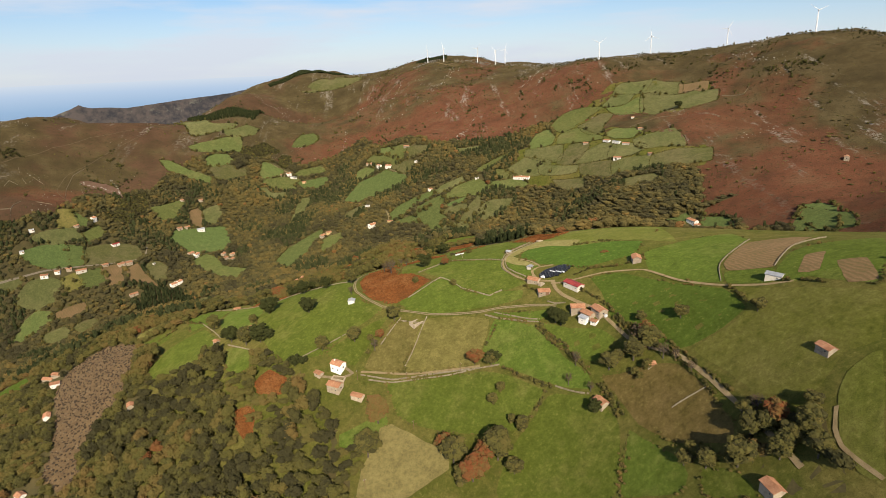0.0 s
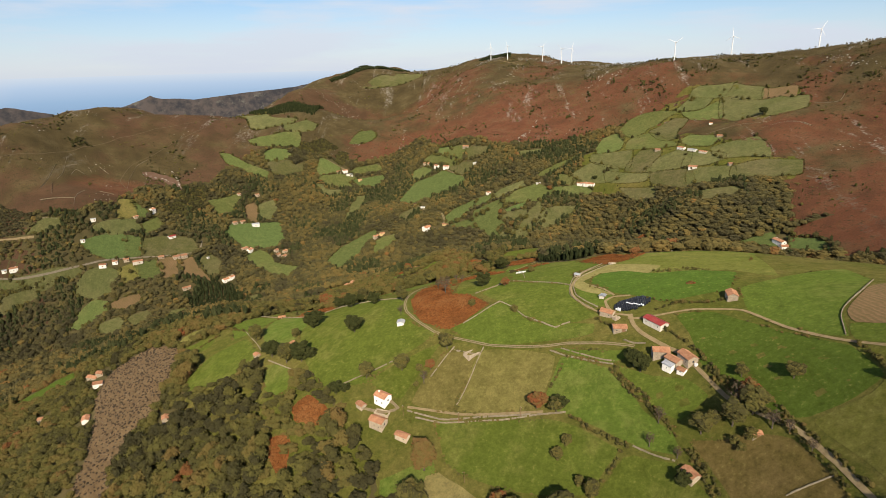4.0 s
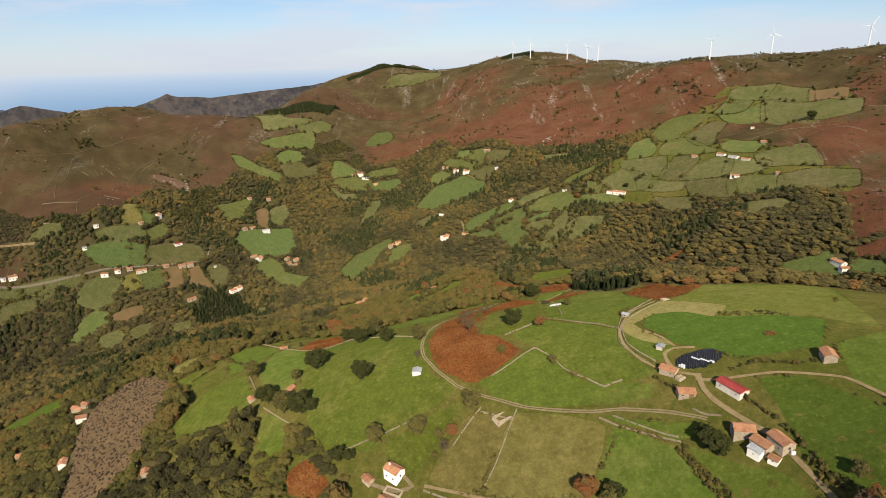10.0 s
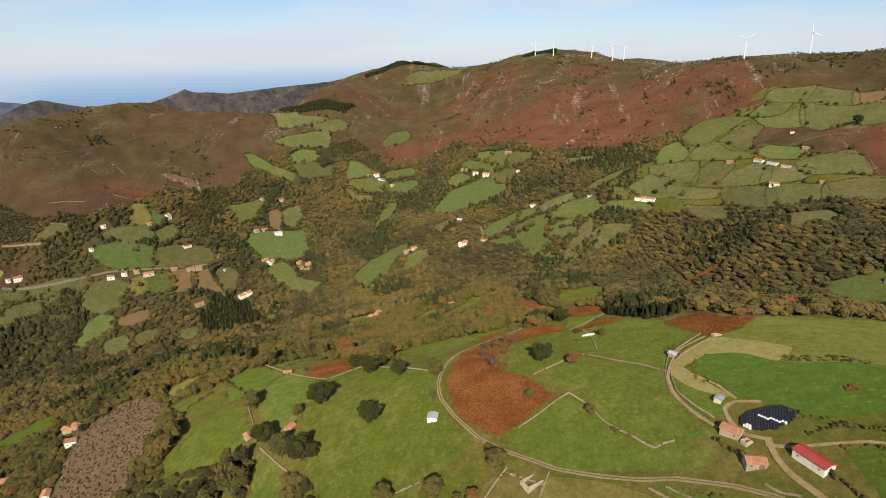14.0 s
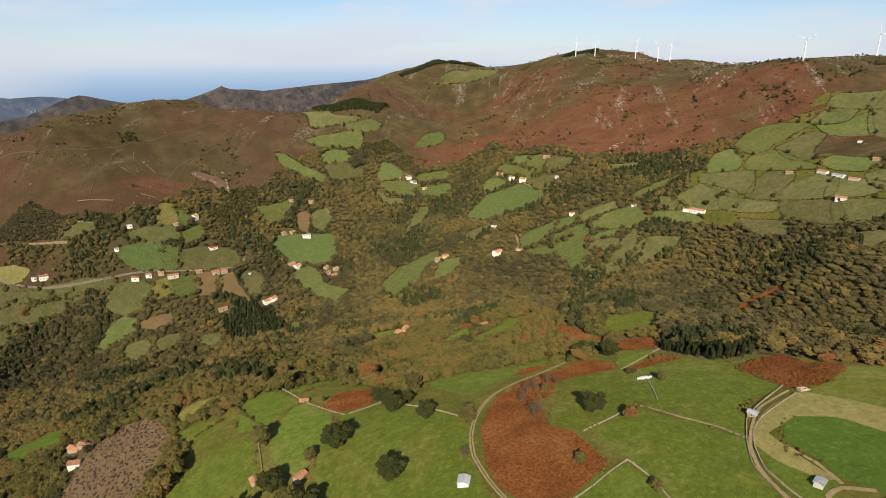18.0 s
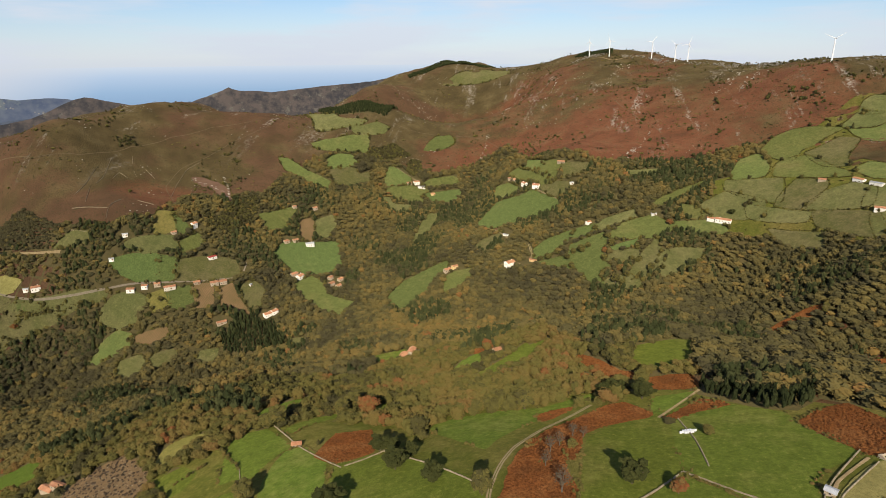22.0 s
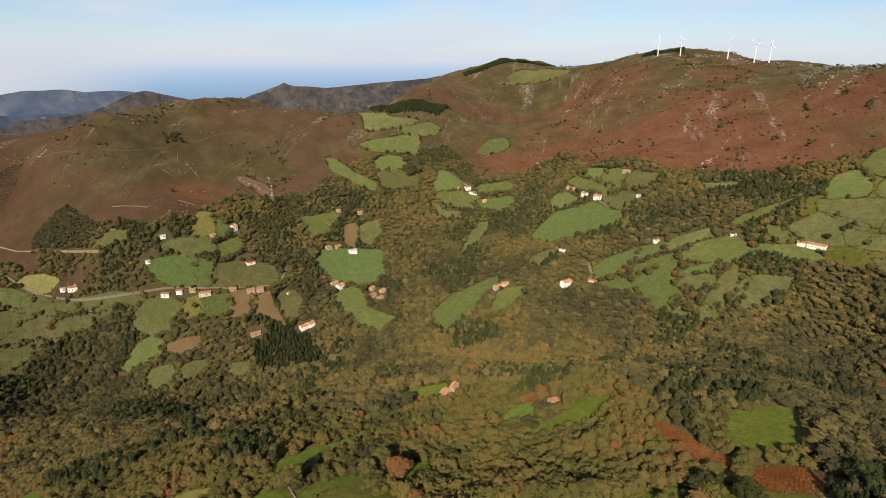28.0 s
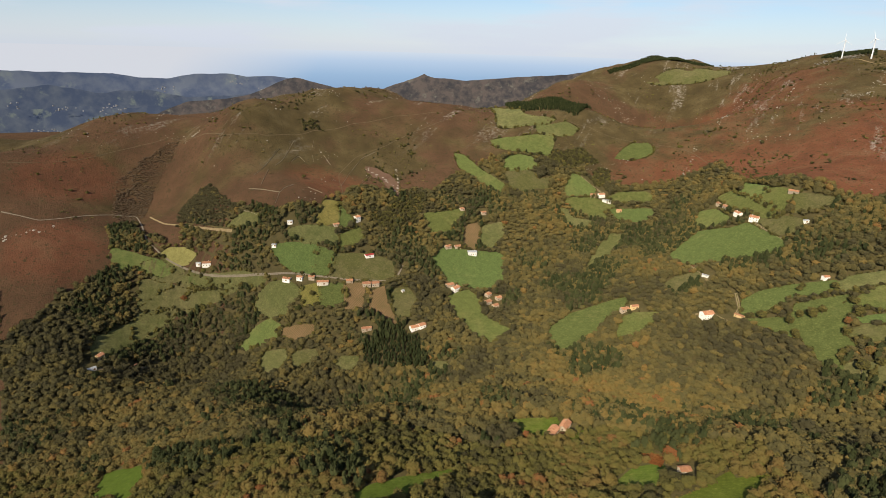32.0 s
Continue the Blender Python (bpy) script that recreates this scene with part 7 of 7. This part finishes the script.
def felled_debris():
    """Dark stumps and brash in rows, with pale cut branches between them."""
    shapes = crowns(1, LUMP_V, 0.5)
    sticks = [v * (1.0, 0.16, 0.30) for v in crowns(1, LUMP_V, 0.35)]
    for kind, pts, far in FIELDS:
        if kind == "felled":
            x0, x1, y0, y1 = min(p[0] for p in pts), max(p[0] for p in pts), min(p[1] for p in pts), max(p[1] for p in pts)
            for name, label, gap, share, wide, high, shape, material in (
                    ("stump_heap", "dark stumps and brash heaps in rows", 3.4, 0.8, 0.85, 1.2, shapes, BRUSH), ("cut_branch", "pale cut branches strewn over the felled slope", 2.4, 0.75, 1.5, 0.5, sticks, CUT_WOOD)):
                x, y = scatter(x0, x1, y0, y1, gap)
                ok = inside(pts, x, y) & (rng.random(len(x)) < share)
                x, y = x[ok], y[ok]
                n = len(x)
                mass(name, label, "brash", np.stack([x, y], 1), wide * (0.5 + rng.random(n)), high * (0.6 + 0.8 * rng.random(n)), 0 * x, shape, LUMP_F, material, -0.2)


felled_debris()


def brush_heap(x, y):
    """A heap of cut brush left in the field."""
    p = np.array([(x, y)]) + rng.normal(0, 1.3, (14, 2))
    ob = mass("brush_heap", "brown heap of cut brush lying in the pasture", "brush heap", p, 0.7 + 0.8 * rng.random(14), 0.7 + 0.7 * rng.random(14), 0.6 + 0.4 * rng.random(14),
              BUSH_SHAPES, BUSH_FACES, LEAF, -0.1)
    return ob


brush_heap(128, 444)


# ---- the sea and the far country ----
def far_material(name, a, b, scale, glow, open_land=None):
    """Far hills, dark woods and heath, paler open patches; haze painted in and self-lit."""
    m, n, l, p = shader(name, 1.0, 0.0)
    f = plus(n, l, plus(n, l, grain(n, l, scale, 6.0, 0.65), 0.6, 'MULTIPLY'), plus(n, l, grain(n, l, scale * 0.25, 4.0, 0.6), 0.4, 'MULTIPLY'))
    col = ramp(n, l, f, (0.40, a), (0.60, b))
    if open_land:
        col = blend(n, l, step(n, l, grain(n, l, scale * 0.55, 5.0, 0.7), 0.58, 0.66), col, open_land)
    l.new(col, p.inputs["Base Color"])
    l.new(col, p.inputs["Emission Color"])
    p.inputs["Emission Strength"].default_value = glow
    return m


EYE = (-40.0, 200.0, 522.0)


def rise(azimuth, elevation, reach):
    """The place at an azimuth to the left of north, an elevation and a distance from the middle of the flight."""
    a, e = radians(azimuth), radians(elevation)
    return (EYE[0] - reach * math.sin(a), EYE[1] + reach * math.cos(a), EYE[2] + reach * math.tan(e))


def band(name, low, high, reach, step_deg, crest, material, label, category, rows=6, relief=0.0):
    """A far range of hills, or the sea, seen from the flight: a sheet that climbs to its crest line."""
    v, f, n = [], [], 0
    k = int((high - low) / step_deg) + 1
    for i in range(k):
        az = low + i * step_deg
        top, foot = crest(az)
        for j in range(rows):
            t = j / (rows - 1)
            fold = noise.noise((az * 0.22, t * 2.2, reach)) + 0.4 * noise.noise((az * 0.5, t * 5.0, reach))
            v.append(rise(az, foot + (top - foot) * t, reach * (0.93 + 0.07 * t + fold * relief * (1 - t) * t)))
    for i in range(k - 1):
        for j in range(rows - 1):
            q = i * rows + j
            f.append((q, q + rows, q + rows + 1, q + 1))
    ob = new(name, mesh_of(name, v, f, material, True))
    return tagged(ob, label, category, kind="structure")


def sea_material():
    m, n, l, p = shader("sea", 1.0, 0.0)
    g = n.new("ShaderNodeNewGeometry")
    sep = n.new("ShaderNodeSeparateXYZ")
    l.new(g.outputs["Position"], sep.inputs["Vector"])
    # the sheet glows by itself; paling towards the horizon is painted haze
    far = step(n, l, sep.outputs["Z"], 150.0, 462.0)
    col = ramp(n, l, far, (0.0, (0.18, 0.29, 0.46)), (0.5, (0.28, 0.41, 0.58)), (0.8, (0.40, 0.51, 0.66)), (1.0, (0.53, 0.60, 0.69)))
    # grey haze painted into the sea colour, stronger inland
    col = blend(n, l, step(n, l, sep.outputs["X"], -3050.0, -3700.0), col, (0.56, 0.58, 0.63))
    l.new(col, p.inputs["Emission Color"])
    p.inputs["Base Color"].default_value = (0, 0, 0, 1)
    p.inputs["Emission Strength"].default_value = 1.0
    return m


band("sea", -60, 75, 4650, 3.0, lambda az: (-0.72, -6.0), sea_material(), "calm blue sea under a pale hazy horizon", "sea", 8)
# white walls greyed in their base colour, as distance haze would do
HAZY_WALL = simple("walls in haze", (0.17, 0.18, 0.20), (0.26, 0.26, 0.27), 0.05)
# blue tints and glow replace the air between: haze painted onto each range
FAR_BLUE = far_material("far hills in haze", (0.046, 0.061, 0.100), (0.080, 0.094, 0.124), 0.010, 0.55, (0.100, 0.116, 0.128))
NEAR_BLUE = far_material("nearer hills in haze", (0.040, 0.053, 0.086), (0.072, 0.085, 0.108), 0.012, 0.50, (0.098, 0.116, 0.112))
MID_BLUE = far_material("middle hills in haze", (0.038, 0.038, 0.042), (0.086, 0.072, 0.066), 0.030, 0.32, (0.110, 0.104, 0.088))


def jag(az, seed, size):
    return size * (noise.noise((az * 0.23, seed, 0)) + 0.5 * noise.noise((az * 0.6, seed, 3)) + 0.22 * noise.noise((az * 1.7, seed, 7)))


def crest_line(points, seed, size, foot):
    """A crest through (azimuth, elevation) marks, with small bumps between them."""
    az, el = [p[0] for p in points], [p[1] for p in points]
    return lambda a: (float(np.interp(a, az, el)) + jag(a * 3, seed, size), foot)


FAR_CREST = [(43.46, -3.17), (45.35, -2.92), (47.23, -3.03), (49.04, -2.77), (51.71, -2.85), (53.48, -3.22), (55.57, -3.14), (57.55, -2.84), (60.24, -2.76), (62.79, -2.72), (64.84, -2.56), (66.81, -2.52)]
MIDDLE_CREST = [(45.44, -4.39), (48.27, -4.54), (52.35, -4.72), (55.27, -4.07), (58.55, -4.35), (61.87, -3.67), (65.11, -4.04), (67.01, -3.61)]
ROUND_HILL = [(38.38, -3.94), (39.82, -3.59), (41.24, -3.24), (42.0, -3.03), (42.64, -2.92), (43.1, -3.02), (44.08, -3.42), (45.5, -4.07), (46.45, -4.4), (48.28, -4.73), (51.37, -4.95), (53.5, -5.8), (56.5, -7.6), (59.0, -9.6)]
PEAK_RANGE = [(15.5, -1.75), (18.0, -1.94), (19.2, -2.15), (21.2, -2.32), (23.1, -2.46), (25.4, -2.70), (27.3, -2.88), (28.1, -2.95), (29.4, -2.83), (30.8, -2.77), (31.35, -2.64), (31.7, -2.46), (32.1, -2.68), (32.8, -2.95), (34.25, -3.4), (35.3, -3.8), (37.2, -4.0), (38.4, -4.4), (40.5, -5.2), (43.5, -7.0), (46.0, -8.8)]
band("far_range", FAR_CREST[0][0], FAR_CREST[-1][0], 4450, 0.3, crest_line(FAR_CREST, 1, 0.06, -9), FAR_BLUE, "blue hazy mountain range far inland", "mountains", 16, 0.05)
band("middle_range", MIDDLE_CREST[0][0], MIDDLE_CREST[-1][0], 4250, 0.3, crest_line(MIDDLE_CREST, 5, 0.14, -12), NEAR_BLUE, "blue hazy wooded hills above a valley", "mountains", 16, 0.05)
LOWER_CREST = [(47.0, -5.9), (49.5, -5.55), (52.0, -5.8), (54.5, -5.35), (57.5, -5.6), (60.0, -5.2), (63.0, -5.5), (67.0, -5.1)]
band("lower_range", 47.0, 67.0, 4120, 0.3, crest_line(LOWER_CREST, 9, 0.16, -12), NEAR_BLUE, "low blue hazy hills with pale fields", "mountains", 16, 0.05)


def far_hamlets():
    """Pale specks of far villages on the hazy hills: azimuth, elevation, spread, count and distance."""
    v, f = [], []
    for az, el, wide, count, reach in ((58.0, -5.55, 1.5, 34, 4040), (61.3, -5.45, 0.9, 20, 4040), (62.5, -7.2, 2.4, 44, 4000), (53.6, -3.95, 0.8, 16, 4180),
                                       (45.6, -4.0, 0.7, 10, 4200), (64.0, -5.2, 0.8, 12, 4040), (48.0, -3.55, 0.9, 12, 4200)):
        for k in range(count // 2):
            x, y, z = rise(az + rng.normal(0, wide / 2), el + rng.normal(0, 0.16), reach)
            a, b, c = 2.5 + 3 * rng.random(), 2 + 2 * rng.random(), 1.0 + 1.5 * rng.random()
            i = len(v)
            v += [(x + sx * a, y + sy * b, z + sz) for sx in (-1, 1) for sy in (-1, 1) for sz in (-3, c)]
            v += [(x - a, y, z + c + 1.2), (x + a, y, z + c + 1.2)]
            f += [(i + p, i + q, i + r) for p, q, r in ((0, 4, 5), (0, 5, 1), (2, 3, 7), (2, 7, 6), (0, 1, 3), (0, 3, 2), (4, 6, 7), (4, 7, 5), (1, 5, 9), (1, 9, 8), (3, 8, 9), (3, 9, 7), (1, 8, 3), (5, 7, 9))]
    ob = new("far_hamlet", fast_mesh("far_hamlet", np.array(v), np.array(f), HAZY_WALL))
    tagged(ob, "pale houses of far villages on hazy hills", "village", kind="stuff")


far_hamlets()
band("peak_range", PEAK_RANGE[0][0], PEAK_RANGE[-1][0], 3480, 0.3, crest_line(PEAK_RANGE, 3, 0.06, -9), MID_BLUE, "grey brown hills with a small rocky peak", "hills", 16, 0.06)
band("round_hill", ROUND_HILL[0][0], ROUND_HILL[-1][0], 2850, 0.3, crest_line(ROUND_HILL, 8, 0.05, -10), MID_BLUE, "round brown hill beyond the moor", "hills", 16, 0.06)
